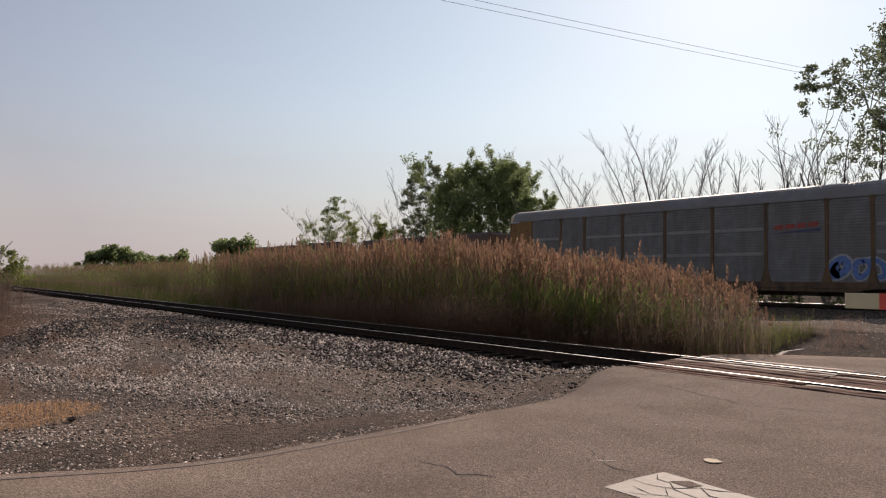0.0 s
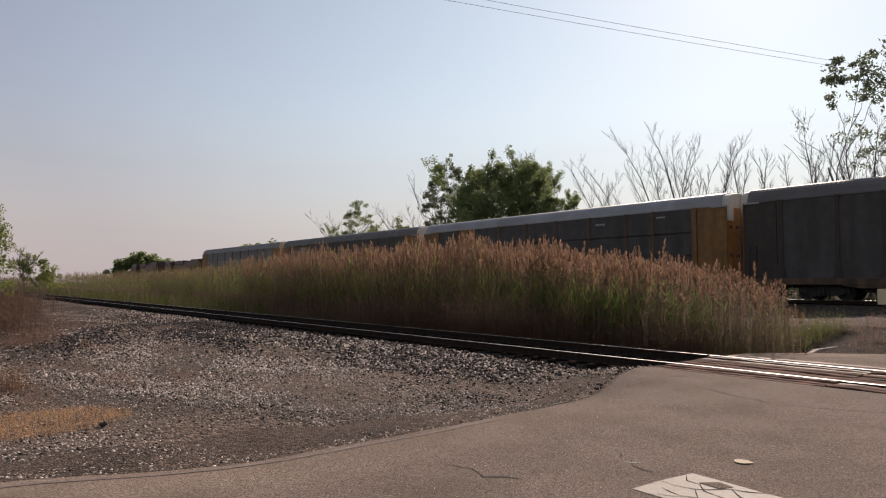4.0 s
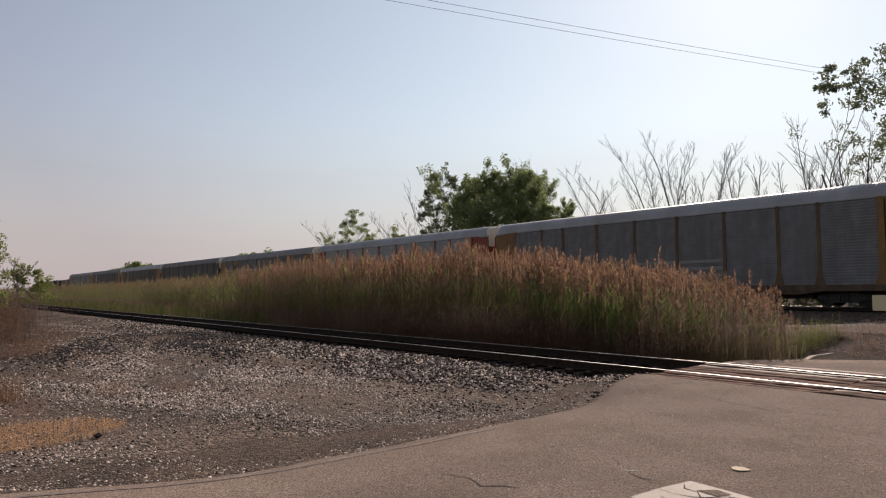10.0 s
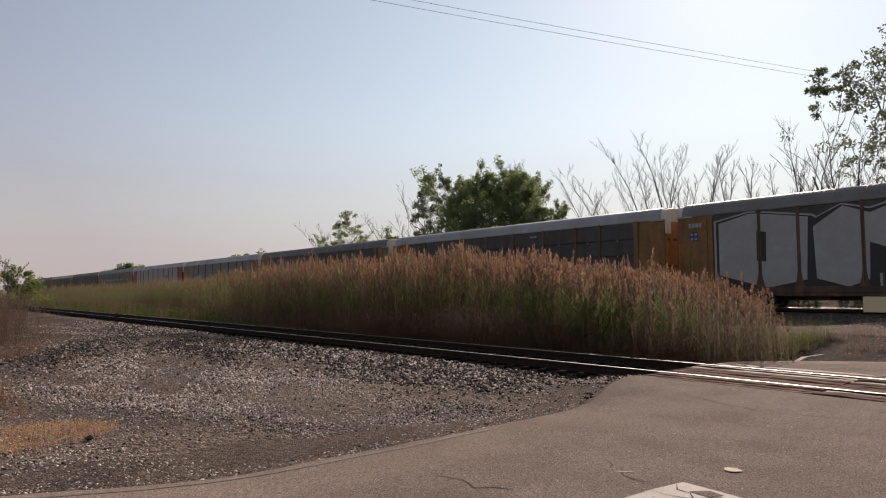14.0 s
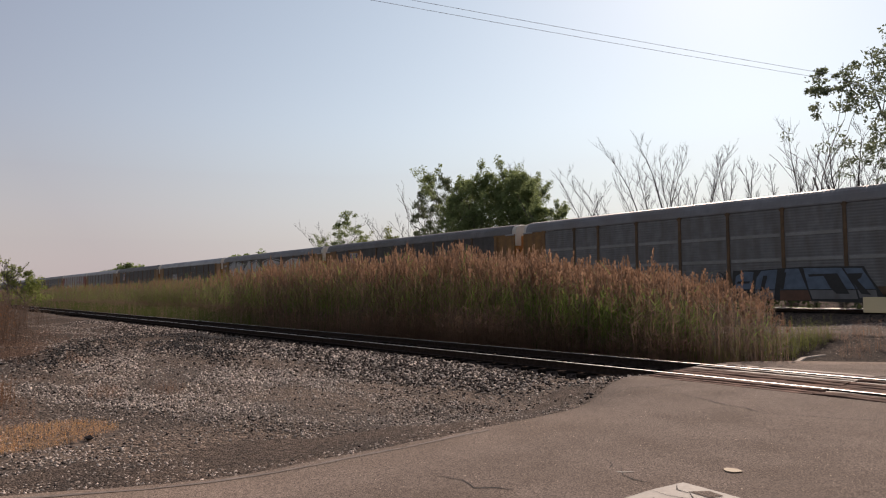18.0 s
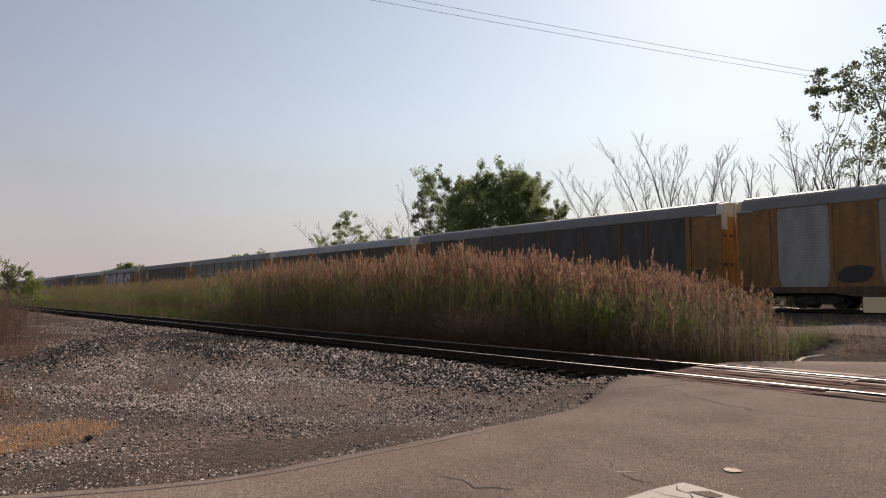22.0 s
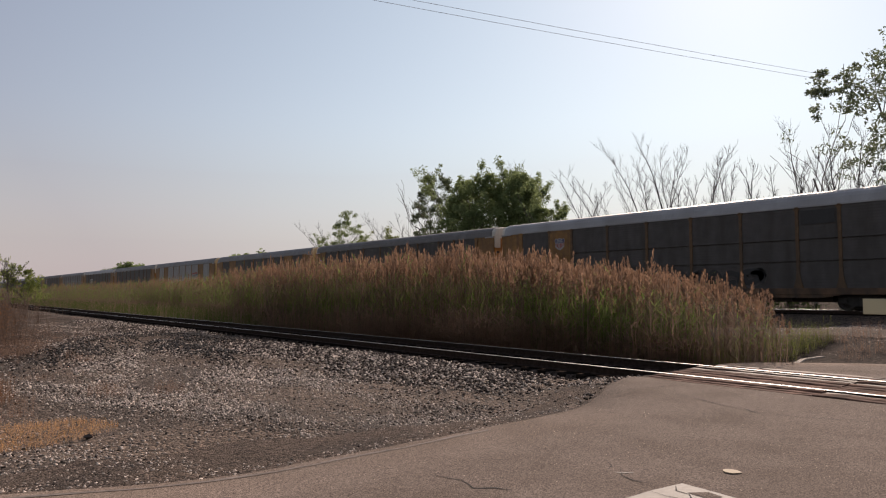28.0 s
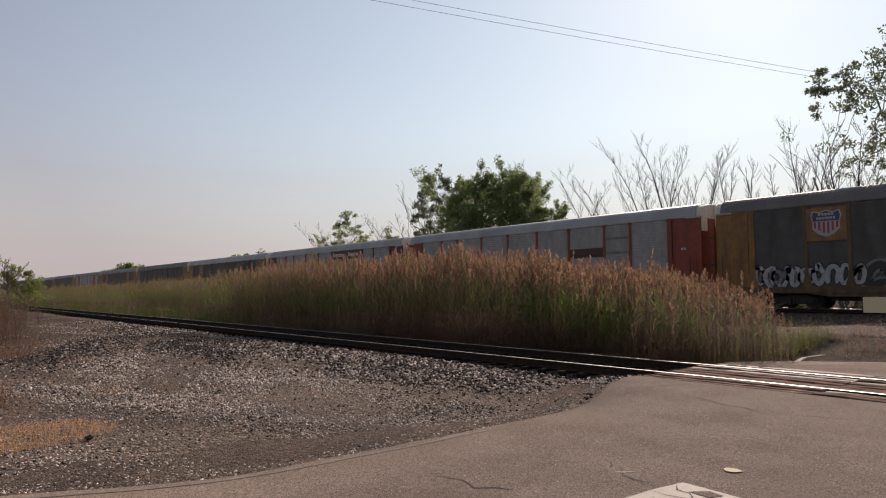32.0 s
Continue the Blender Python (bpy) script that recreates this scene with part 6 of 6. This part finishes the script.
tree(behind(922, 53), 53, 15.6, 24, 27000, "broad dense dark green tree behind the train", fill=(4.6, 1.5, 380), spread=0.4, clump=0.55, leaf=0.125, fork=4, group=G)
tree(behind(846, 51.5), 51.5, 11.5, 45, 14000, "low leafy tree before the wood", fill=(3.4, 1.2, 200), spread=0.5, clump=0.5, leaf=0.12, group=G)
tree(behind(958, 52), 52, 10.8, 42, 14000, "low leafy tree at the end of the wood", fill=(3.4, 1.2, 200), spread=0.5, clump=0.5, leaf=0.12, group=G)
tree(behind(735, 55), 55, 9.4, 25, 7000, "low bright green sapling behind the train", spread=0.7, clump=0.6, leaf=0.13, mt="leaf_light", group=G)
tree(behind(616, 62), 62, 15.4, 126, 8500, "small dark tree with a ragged crown", fill=(3.3, 4.0, 80), spread=0.45, clump=0.7, leaf=0.13, fork=4, group=G, oval=True)
tree(behind(570, 62), 62, 12.0, 27, 5000, "small dark tree with a ragged crown", fill=(3.0, 4.0, 60), spread=0.6, clump=0.5, leaf=0.12, group=G)
tree(behind(640, 61), 61, 11.2, 43, 3500, "low bright green sapling behind the train", fill=(1.8, 5.0, 40), spread=0.6, clump=0.5, leaf=0.12, mt="leaf_light", group=G)
tree(behind(1612, 46), 46, 16.8, 28, 10500, "tall open-crowned tree with small leaf clusters beside the crossing", fill=(6.6, 8.0, 125), spread=0.75, levels=3, clump=0.5, leaf=0.12, r=0.3, fork=4, mt="leaf_grey")
tree(behind(1485, 47), 47, 15.2, 46, 1300, "slender tree with sparse leaf clusters beside the crossing", fill=(1.6, 11.8, 24), spread=0.35, levels=2, clump=0.42, leaf=0.115, r=0.13, fork=3, mt="leaf_grey", oval=True)
tree(behind(1560, 47.5), 47.5, 11.0, 44, 1600, "thin sapling with sparse leaf clusters beside the crossing", fill=(2.2, 7.0, 22), spread=0.5, levels=2, clump=0.4, leaf=0.11, r=0.1, fork=3, mt="leaf_grey")

tree(behind(1000, 50), 50, 10.8, 29, 1700, "leaning dead trunk wrapped in dark climbing vines", fill=(0.35, 4.5, 26), spread=0.2, levels=1, fork=2, clump=0.3, leaf=0.1, r=0.16, lean=-0.25)

# undergrowth along the far side of the main line, its leaf colour darkened for shade
ru = np.random.default_rng(77)
n = 52000
cx = ru.uniform(-170, 45, 620)
cy = 42.3 + 9 * ru.random(620)
cz = ground_z(cx, cy) - 0.2 + 1.7 * ru.random(620) ** 1.7
k = ru.integers(0, 620, n)
dv = ru.normal(size=(n, 3))
dv /= np.linalg.norm(dv, axis=1)[:, None]
c0 = np.stack([cx, cy, cz], -1)[k] + dv * np.array([1.6, 1.0, 0.9]) * (ru.random(n) ** 0.4)[:, None]
a0 = ru.normal(size=(n, 3)) * 0.13
b0 = ru.normal(size=(n, 3)) * 0.07
scrub_v = np.stack([c0 - a0, c0 + b0, c0 + a0, c0 - b0], 1).reshape(-1, 3)
tagged(new("undergrowth", array_mesh("undergrowth", scrub_v, np.arange(n * 4).reshape(-1, 4), [M["scrub"]])), "tangled undergrowth along the far side of the line, coloured dark for shade", "shrubs", kind="stuff")

# far woods along the horizon
for i, (u, d, h, n) in enumerate(((190, 330, 14, 3500), (215, 320, 16, 4500), (240, 330, 15, 4500), (262, 320, 14, 4000), (290, 330, 13, 3500), (318, 310, 11, 3000), (345, 300, 13, 3000), (425, 240, 14, 4000), (450, 240, 15, 4000))):
    x, y = at(bearing(u), d)
    tree(x, y, h, 60 + i, n, "distant dark rounded tree on the horizon", spread=0.6, clump=2.2, leaf=0.7, levels=2, r=0.3, group="distant trees", fill=(h * 0.5, 1.0, 30))
x, y = at(bearing(52), 62)
tree(x, y, 4.3, 80, 2600, "pale green bush at the bend of the track", fill=(2.1, 0.9, 60), levels=2, spread=0.8, clump=0.36, leaf=0.12, mt="leaf_light", r=0.07, name="bush")
x, y = at(bearing(24), 60)
tree(x, y, 5.0, 82, 160, "thin half-dead bush at the bend of the track", fill=(1.2, 1.5, 14), levels=3, spread=0.7, clump=0.3, leaf=0.1, mt="leaf_light", r=0.06, name="bush")
x, y = at(bearing(-58), 30)
tree(x, y, 6.0, 81, 9500, "bright green leafy bush at the edge of the gravel lot", fill=(1.9, 0.9, 130), spread=0.6, clump=0.36, leaf=0.07, mt="leaf_light", r=0.06, name="bush")

# brown dead weeds at the edge of the gravel lot
n = 4000
d = rg.uniform(22, 52, n)
a = bearing(-60) + rg.normal(0, 0.06, n) - 0.04 + 0.0019 * (d - 35)
wx, wy = at(a, d)
ok = (wy < 10.0) & (rg.random(n) < 0.9)
pts = np.stack([wx, wy, ground_z(wx, wy) - 0.03], -1)[ok]
weeds = bed("dead_weeds", pts, rg.uniform(0.3, 1.0, len(pts)) * rg.uniform(0.5, 1.9, len(pts)) * (0.6 + 0.8 * smooth_step(24, 36, d[ok])), [reed_template(s + 90, False, 9, 0.15, 1.0) for s in range(5)], [M["brush"], M["brush"], M["plume"]],
            "tangle of brown dead weeds beside the gravel lot", "weeds", 8, slim=4.0)
n = 130
d = rg.uniform(20, 34, n)
wx, wy = at(bearing(-28) + rg.normal(0, 0.03, n), d)
pts = np.stack([wx, wy, ground_z(wx, wy) - 0.03], -1)
bed("rusty_weeds", pts, rg.uniform(0.4, 1.5, n), [reed_template(s + 98, False, 9, 0.2, 1.0) for s in range(4)], [M["brush"], M["rust_leaf"], M["plume"]],
    "orange-brown withered weeds beside the gravel lot", "weeds", 48, slim=2.6)
n = 2600
d = rg.uniform(15, 30, n)
wx, wy = at(bearing(10) + rg.normal(0, 0.055, n), d)
ok = (wy < 10.0) & (rg.random(n) < patchy(wx, wy, 1.1, 1.7) * 1.1)
pts = np.stack([wx, wy, ground_z(wx, wy) - 0.03], -1)[ok]
bed("low_weeds", pts, rg.uniform(0.06, 0.28, len(pts)), [reed_template(s + 95, False, 7, 0.1, 1.0) for s in range(5)], [M["brush"], M["weed"], M["plume"]],
    "low brown dead weeds over bare earth", "weeds", 28, slim=1.3)
# straw patch and scattered dry tufts on the gravel
def tufts(name, cx, cy, rx, ry, n, h, mt, label, seed):
    r2 = np.random.default_rng(seed)
    q, ang = np.sqrt(r2.random(n)), r2.uniform(0, 2 * np.pi, n)
    px, py = cx + rx * q * np.cos(ang), cy + ry * q * np.sin(ang)
    p = np.stack([px, py, ground_z(px, py) - 0.02], -1)
    return bed(name, p, r2.uniform(0.5, 1.2, n) * h, [reed_template(s + 120, False, 7, 0.05, 0.9) for s in range(4)], [M[mt], M[mt], M[mt]], label, "dry grass", seed, slim=h * 1.8)


tufts("straw_patch", -9.4, 1.05, 0.9, 1.25, 3400, 0.095, "straw", "flattened patch of orange-tan dry grass on the gravel", 31)
tufts("flattened_grass", -25.0, 3.1, 3.2, 0.8, 420, 0.16, "weed", "flattened pale dry grass on bare earth", 32)
for i, (x, y, h) in enumerate(((-12.2, 2.8, 0.55), (-12.5, 3.9, 0.5), (-10.9, 1.3, 0.5), (-15.1, 2.2, 0.3), (-11.9, 1.45, 0.45), (-13.2, 3.1, 0.35), (-17.5, 3.4, 0.5), (-12.1, 1.15, 0.9), (-12.5, 1.25, 0.8))):
    tufts("dry_tuft", x, y, 0.4, 0.3, 60, h * 0.45, "weed" if h < 0.6 else "rust_leaf", "small tuft of brown dry grass on the gravel", 33 + i)

# ---- loose stones ----
ico_v = np.array([(0.5, 0, 0.05), (-0.5, 0.08, 0), (0.05, 0.42, 0.02), (0, -0.45, 0.04), (0.1, 0.05, 0.36), (-0.06, 0, -0.32)])
ico_f = np.array([(0, 2, 4), (2, 1, 4), (1, 3, 4), (3, 0, 4), (2, 0, 5), (1, 2, 5), (3, 1, 5), (0, 3, 5)])


def stones(name, pts, size, mt, label, seed, lift=0.0):
    r2 = np.random.default_rng(seed)
    n = len(pts)
    z = ground_z(pts[:, 0], pts[:, 1])
    where = np.stack([pts[:, 0], pts[:, 1], z + size * 0.1 + lift], -1)
    v, f = scatter(ico_v, ico_f, where, r2.uniform(0, 6.28, n), size, size[:, None] * r2.uniform(0.7, 1.3, (n, 3)))
    v += r2.normal(0, 0.08, v.shape) * np.repeat(size, len(ico_v))[:, None]
    return tagged(new(name, array_mesh(name, v, f, [mt])), label, "gravel", kind="stuff")


r2 = np.random.default_rng(17)
n = 200000
dd = 5.3 + 36 * r2.random(n) ** 1.4
aa = r2.uniform(-0.76, 0.34, n)
sx, sy = at(aa, dd)
from_road = road_edge(sy) - sx - 1.3 * smooth_step(4.0, 1.5, sy)
clusters = patchy(sx, sy, 0.9, 1.3) + 0.35 * (patchy(sx + 3, sy * 1.2, 2.7, 3.1) - 0.5)
cover = (0.26 + 0.74 * smooth_step(1.1, 2.0, from_road + 0.3 * np.sin(sy * 1.1))) * (0.16 + 0.84 * smooth_step(0.22, 0.62, clusters + 0.3 * smooth_step(7.0, 8.6, sy)))
cover = cover * (0.12 + 0.88 * smooth_step(0.8, 1.15, np.hypot((sx + 9.4) / 0.9, (sy - 1.05) / 1.25)))
cover = cover * (1 - 0.85 * smooth_step(bearing(150), bearing(60), aa) * smooth_step(14, 18, dd))        # bare brown earth by the weeds
spoil = np.exp(-((sx + 17.5 + 7.5 * np.sin(np.clip((sy - 2.5) / 5.5, 0, 1) * 1.5)) / 1.9) ** 2) * smooth_step(1.5, 3.2, sy)
cover = np.maximum(cover, 0.95 * np.maximum(spoil, np.exp(-((sy - 6.6) / 0.9) ** 2) * smooth_step(-27, -24, sx) * smooth_step(-14.5, -17.5, sx)))
ok = (road_edge(sy) - sx > 0.1) & (sy < 10.7) & (r2.random(n) < cover)
pts = np.stack([sx, sy], -1)[ok]
size = (0.014 + 0.048 * r2.random(len(pts)) ** 1.5) * (0.75 + 0.6 * smooth_step(8, 17, dd[ok])) * (1 + 0.35 * smooth_step(7.2, 8.6, pts[:, 1]))
along = np.clip((pts[:, 1] - 2.5) / 5.5, 0, 1)
heap = np.exp(-((pts[:, 0] + 17.0 + 7.5 * np.sin(along * 1.5)) / 1.7) ** 2) * smooth_step(1.5, 3.2, pts[:, 1])
heap = np.maximum(heap, np.exp(-((pts[:, 1] - 6.5) / 0.8) ** 2) * smooth_step(-27, -24, pts[:, 0]) * smooth_step(-14.5, -17.5, pts[:, 0]))
grime = 0.12 + 0.72 * heap + 0.4 * smooth_step(6.4, 8.2, pts[:, 1] + 1.6 * (patchy(pts[:, 0], pts[:, 1], 0.5, 0.8) - 0.5))
dirty = r2.random(len(pts)) < grime
spoiled = dirty & (r2.random(len(pts)) < heap * 1.3)
dirty &= ~spoiled
for i, (x, y, h) in enumerate(((-6.3, 20.3, 0.45), (-7.4, 21.6, 0.4), (-6.9, 22.6, 0.5), (-8.3, 22.0, 0.35), (-6.2, 19.2, 0.3))):
    tufts("dry_tuft", x, y, 0.55, 0.3, 45, h, "weed", "sparse brown dry grass on the gravel apron", 53 + i)
stones("spoil_heap", pts[spoiled], size[spoiled] * 1.15, M["coal_stone"], "low heap of blue-black spoil stone beside the track", 23)
clean = ~dirty & ~spoiled
gravel = stones("loose_gravel", pts[clean], size[clean], M["stone"], "loose crushed grey stone scattered over the lot", 18)
grimy = stones("grimy_gravel", pts[dirty], size[dirty] * 1.1, M["dark_stone"], "dark oily stone beside the track", 21)
# dark stones carry the shade over the near track as well as oil
n = 15000
pts = np.stack([-6.7 - 60 * r2.random(n) ** 1.6, r2.uniform(10.9, 13.7, n)], -1)
ballast = stones("track_ballast", pts, r2.uniform(0.03, 0.06, n), M["dark_stone"], "oily ballast between and beside the near rails, coloured darker for shade", 19)
n = 30000
pts = np.stack([r2.uniform(-26, 6, n), r2.uniform(17, 35, n)], -1)
pts = pts[(pts[:, 0] > -7.4 - 0.42 * (pts[:, 1] - 15)) & ((pts[:, 0] < road_edge(pts[:, 1]) - 0.1) | (pts[:, 1] > 33)) | (pts[:, 1] > 31)]
pts = pts[(pts[:, 1] > 21.5) | (np.random.default_rng(5).random(len(pts)) < 0.3)]
low = pts[:, 1] < 29.5
# bank stones take the dark colour to deepen the train's cast shadow
stones("embankment_ballast", pts[~low], r2.uniform(0.03, 0.08, (~low).sum()), M["dark_stone"], "ballast beside and below the main line, coloured dark for the train's shade", 22)
pts = pts[low]
bank = stones("apron_gravel", pts, r2.uniform(0.02, 0.06, len(pts)), M["stone"], "pale loose stone on the gravel apron", 20)

# ---- road details ----
rz = lambda x, y: float(ground_z(x, y)) + 0.035


# pale chips of worn aggregate that stand out of the asphalt
rg = np.random.default_rng(77)
pts = spread_out(rg, 15000, -7.5, 6.0, 2.6, 10.2)
pts = pts[(pts[:, 0] > [road_edge(y) + 0.1 for y in pts[:, 1]]) & (patchy(pts[:, 0], pts[:, 1], 1.1, 1.7) + rg.normal(0, 0.25, len(pts)) > 0.42)]
stones("road_chips", pts, rg.uniform(0.0035, 0.0105, len(pts)), M["road_chip"], "small pale chips of worn stone in the asphalt", 78, 0.035)


def on_road(pts, lift=0.004):
    s = Shape()
    s.add([(x - 0.045, y - 0.054, rz(x, y) + lift) for x, y in pts], [tuple(range(len(pts)))])
    return s


def strip(pts, w):
    """A thin crooked band along a line on the road."""
    s = Shape()
    rgs = random.Random(len(pts) * 7 + int(pts[0][0] * 10))
    line = []
    for (ax, ay), (bx, by) in zip(pts, pts[1:]):
        n = max(2, int(math.hypot(bx - ax, by - ay) / 0.12))
        line += [(ax + (bx - ax) * q / n + rgs.gauss(0, 0.012), ay + (by - ay) * q / n + rgs.gauss(0, 0.018)) for q in range(n)]
    line.append(pts[-1])
    line = [(x - 0.045, y - 0.054) for x, y in line]
    rings = []
    for i, (x, y) in enumerate(line):
        ax, ay = line[max(i - 1, 0)]
        bx, by = line[min(i + 1, len(line) - 1)]
        l = math.hypot(bx - ax, by - ay) or 1
        nx, ny = -(by - ay) / l, (bx - ax) / l
        ww = w * rgs.uniform(0.4, 1.2) * (0.3 if i in (0, len(line) - 1) else 1)
        rings.append([(x - nx * ww, y - ny * ww, rz(x, y) + 0.004), (x + nx * ww, y + ny * ww, rz(x, y) + 0.004)])
    return s.loft(rings, close_ends=False)


cracks = ([(-5.93, 8.73), (-5.74, 9.23), (-5.57, 9.82)], [(-5.32, 8.93), (-5.12, 8.84), (-4.83, 8.79), (-4.53, 8.63), (-4.19, 8.49), (-3.99, 8.47)],
          [(-3.63, 8.24), (-3.37, 8.43), (-3.14, 8.49), (-2.82, 8.65), (-2.46, 8.74)], [(-3.68, 5.15), (-3.49, 4.93)], [(-3.41, 4.97), (-3.16, 4.79), (-2.98, 4.83)],
          [(-2.3, 8.75), (-1.7, 8.62)], [(-4.36, 3.66), (-4.1, 3.74), (-3.9, 3.72), (-3.62, 3.86)], [(-3.99, 8.5), (-3.63, 8.27)])
for pts in cracks:
    part("crack", strip(pts, 0.009), M["crack"], road_ob)
edge_rows = []
for y in np.arange(0.2, 5.4, 0.2):
    e, wob, h = float(road_edge(y)), 0.02 * math.sin(5 * y) + 0.012 * math.sin(13 * y), float(ground_z(road_edge(y) + 0.4, y)) + 0.039
    edge_rows.append([(e + 0.10 + wob, y, h), (e + 0.145 + wob * 0.4, y, h)])
part("worn_edge", Shape().loft(edge_rows, close_ends=False), M["edge_dust"], road_ob, "pale crumbled edge of the asphalt")
bar_out = [(-2.93, 4.32), (-1.6, 4.30), (0.4, 4.28), (0.4, 4.93), (-2.27, 4.97), (-2.55, 5.0), (-2.84, 5.02), (-2.9, 4.7)]
bar = tagged(new("stop_line", on_road(bar_out).mesh("stop_line", M["white_paint"])), "cracked worn white stop line on the asphalt", "road marking", kind="structure")
for pts in ([(-2.9, 4.62), (-2.6, 4.66), (-2.45, 4.85), (-2.2, 4.98)], [(-2.75, 4.33), (-2.5, 4.5), (-2.1, 4.55), (-1.7, 4.93)], [(-2.6, 4.66), (-2.5, 4.5)], [(-1.9, 4.3), (-1.6, 4.6)], [(-2.85, 4.9), (-2.65, 4.78), (-2.45, 4.62), (-2.25, 4.6), (-2.0, 4.78), (-1.95, 4.95)], [(-2.3, 4.3), (-2.2, 4.45), (-2.25, 4.6)], [(-2.45, 4.85), (-2.3, 4.74), (-2.0, 4.78)], [(-2.8, 4.5), (-2.6, 4.45), (-2.5, 4.5)]):
    ob = part("crack", strip(pts, 0.007), M["crack"], bar)
    ob.location.z += 0.004
ob = part("bare_patch", on_road([(-2.68, 4.82), (-2.5, 4.8), (-2.45, 4.92), (-2.58, 4.95)], 0.008), M["asphalt"], bar)
spot = Shape()
spot.add([(-2.775 + 0.075 * math.cos(a) * (1 + 0.15 * math.sin(3 * a)), 5.576 + 0.07 * math.sin(a), rz(-2.73, 5.63) + 0.005 + 0.004 * (k % 2)) for k, a in enumerate([6.283 * i / 14 for i in range(14)])], [tuple(range(14))])
solid("paint_spot", spot, M["tan_paint"], "small tan blob of paint on the road", "paint spot")
solid("paint_fleck", strip([(-3.42, 4.9), (-3.28, 5.0)], 0.018), M["white_paint"], "pale fleck of paint on the road", "paint fleck")
edging = Shape().loft([[(x, y, float(ground_z(x, y)) - 0.1), (x + 0.1, y + 0.1, float(ground_z(x, y)) - 0.1), (x + 0.1, y + 0.1, float(ground_z(x, y)) + 0.05), (x, y, float(ground_z(x, y)) + 0.045)] for x, y in ((-6.95, 16.5), (-7.05, 17.4), (-7.2, 18.4), (-6.95, 19.0))], loop=True)
solid("concrete_edging", edging, M["stone"], "broken pale concrete edging half buried at the roadside", "edging")
lump = Shape().add([(x * 1.6, y, z) for x, y, z in ico_v * 0.11], ico_f.tolist())
solid("rock", lump, M["dark_stone"], "single dark rock on the gravel lot", "rock", m=pose(-8.6, 1.8, float(ground_z(-8.6, 1.8)) + 0.03, 0, 0, 30))

# ---- crossing gate ----
def gate(x, y, z):
    g = thing("crossing_gate", "lowered crossing gate arm with pale and red stripes", "barrier", m=pose(x, y, 0))
    length, k = 5.6, 0
    arm = part("arm", Shape().box(0.0, length, -0.012, 0.012, z - 0.064, z + 0.064, 0.004), M["gate_white"], g)
    for s0 in (0.25, 1.05, 1.85, 2.65, 3.45, 4.25):
        part("stripe", Shape().box(s0, s0 + 0.4, -0.016, 0.016, z - 0.065, z + 0.065), M["gate_red"], arm, "red reflective stripe")
    mast = part("mast", Shape().tube([(length + 0.2, 0.1, -0.1), (length + 0.2, 0.1, 3.4)], [0.06, 0.055], 10), M["cap"], g)
    part("pivot_box", Shape().box(length - 0.1, length + 0.45, -0.2, 0.25, z - 0.3, z + 0.3, 0.03), M["cap"], g)
    return g


gate(-1.90, 6.14, 1.468)

# ---- overhead wires and their poles ----
def pole(x, y):
    p = thing("utility_pole", "weathered wooden utility pole carrying two wires", "utility pole", "utility poles", m=pose(x, y, float(ground_z(x, y)) - 0.3))
    part("post", Shape().tube([(0, 0, 0), (0, 0, 7), (0, 0, 13.2)], [0.17, 0.14, 0.11], 10), M["wood_pole"], p)
    part("crossarm", Shape().box(-1.1, 1.1, -0.06, 0.06, 12.4, 12.52, 0.01), M["wood_pole"], p)
    return p


pole(-32.3, -32.0)
pole(-3.2, 61.0)
for xa, xb in ((-32.05, -2.93), (-32.64, -3.5)):
    path = []
    for i in range(33):
        q = i / 32
        path.append((xa + (xb - xa) * q, -32 + 93 * q, 12.85 - 4 * 0.9 * q * (1 - q)))
    solid("overhead_wire", Shape().tube(path, [0.008] * 33, 5), M["wire"], "thin grey overhead wire between wooden poles", "wire", "overhead wires")


# ---- motions ----
def motions():
    for k, car in enumerate(cars):
        walk(car, [(t, pose(x + PITCH * (k + 0.5), FAR_TRACK, FAR_RAIL_Z)) for t, x in TRAIN])
    for k, eng in enumerate(engines):
        walk(eng, [(t, pose(x - 11.6 - 23.0 * k, FAR_TRACK, FAR_RAIL_Z)) for t, x in TRAIN])


motions()
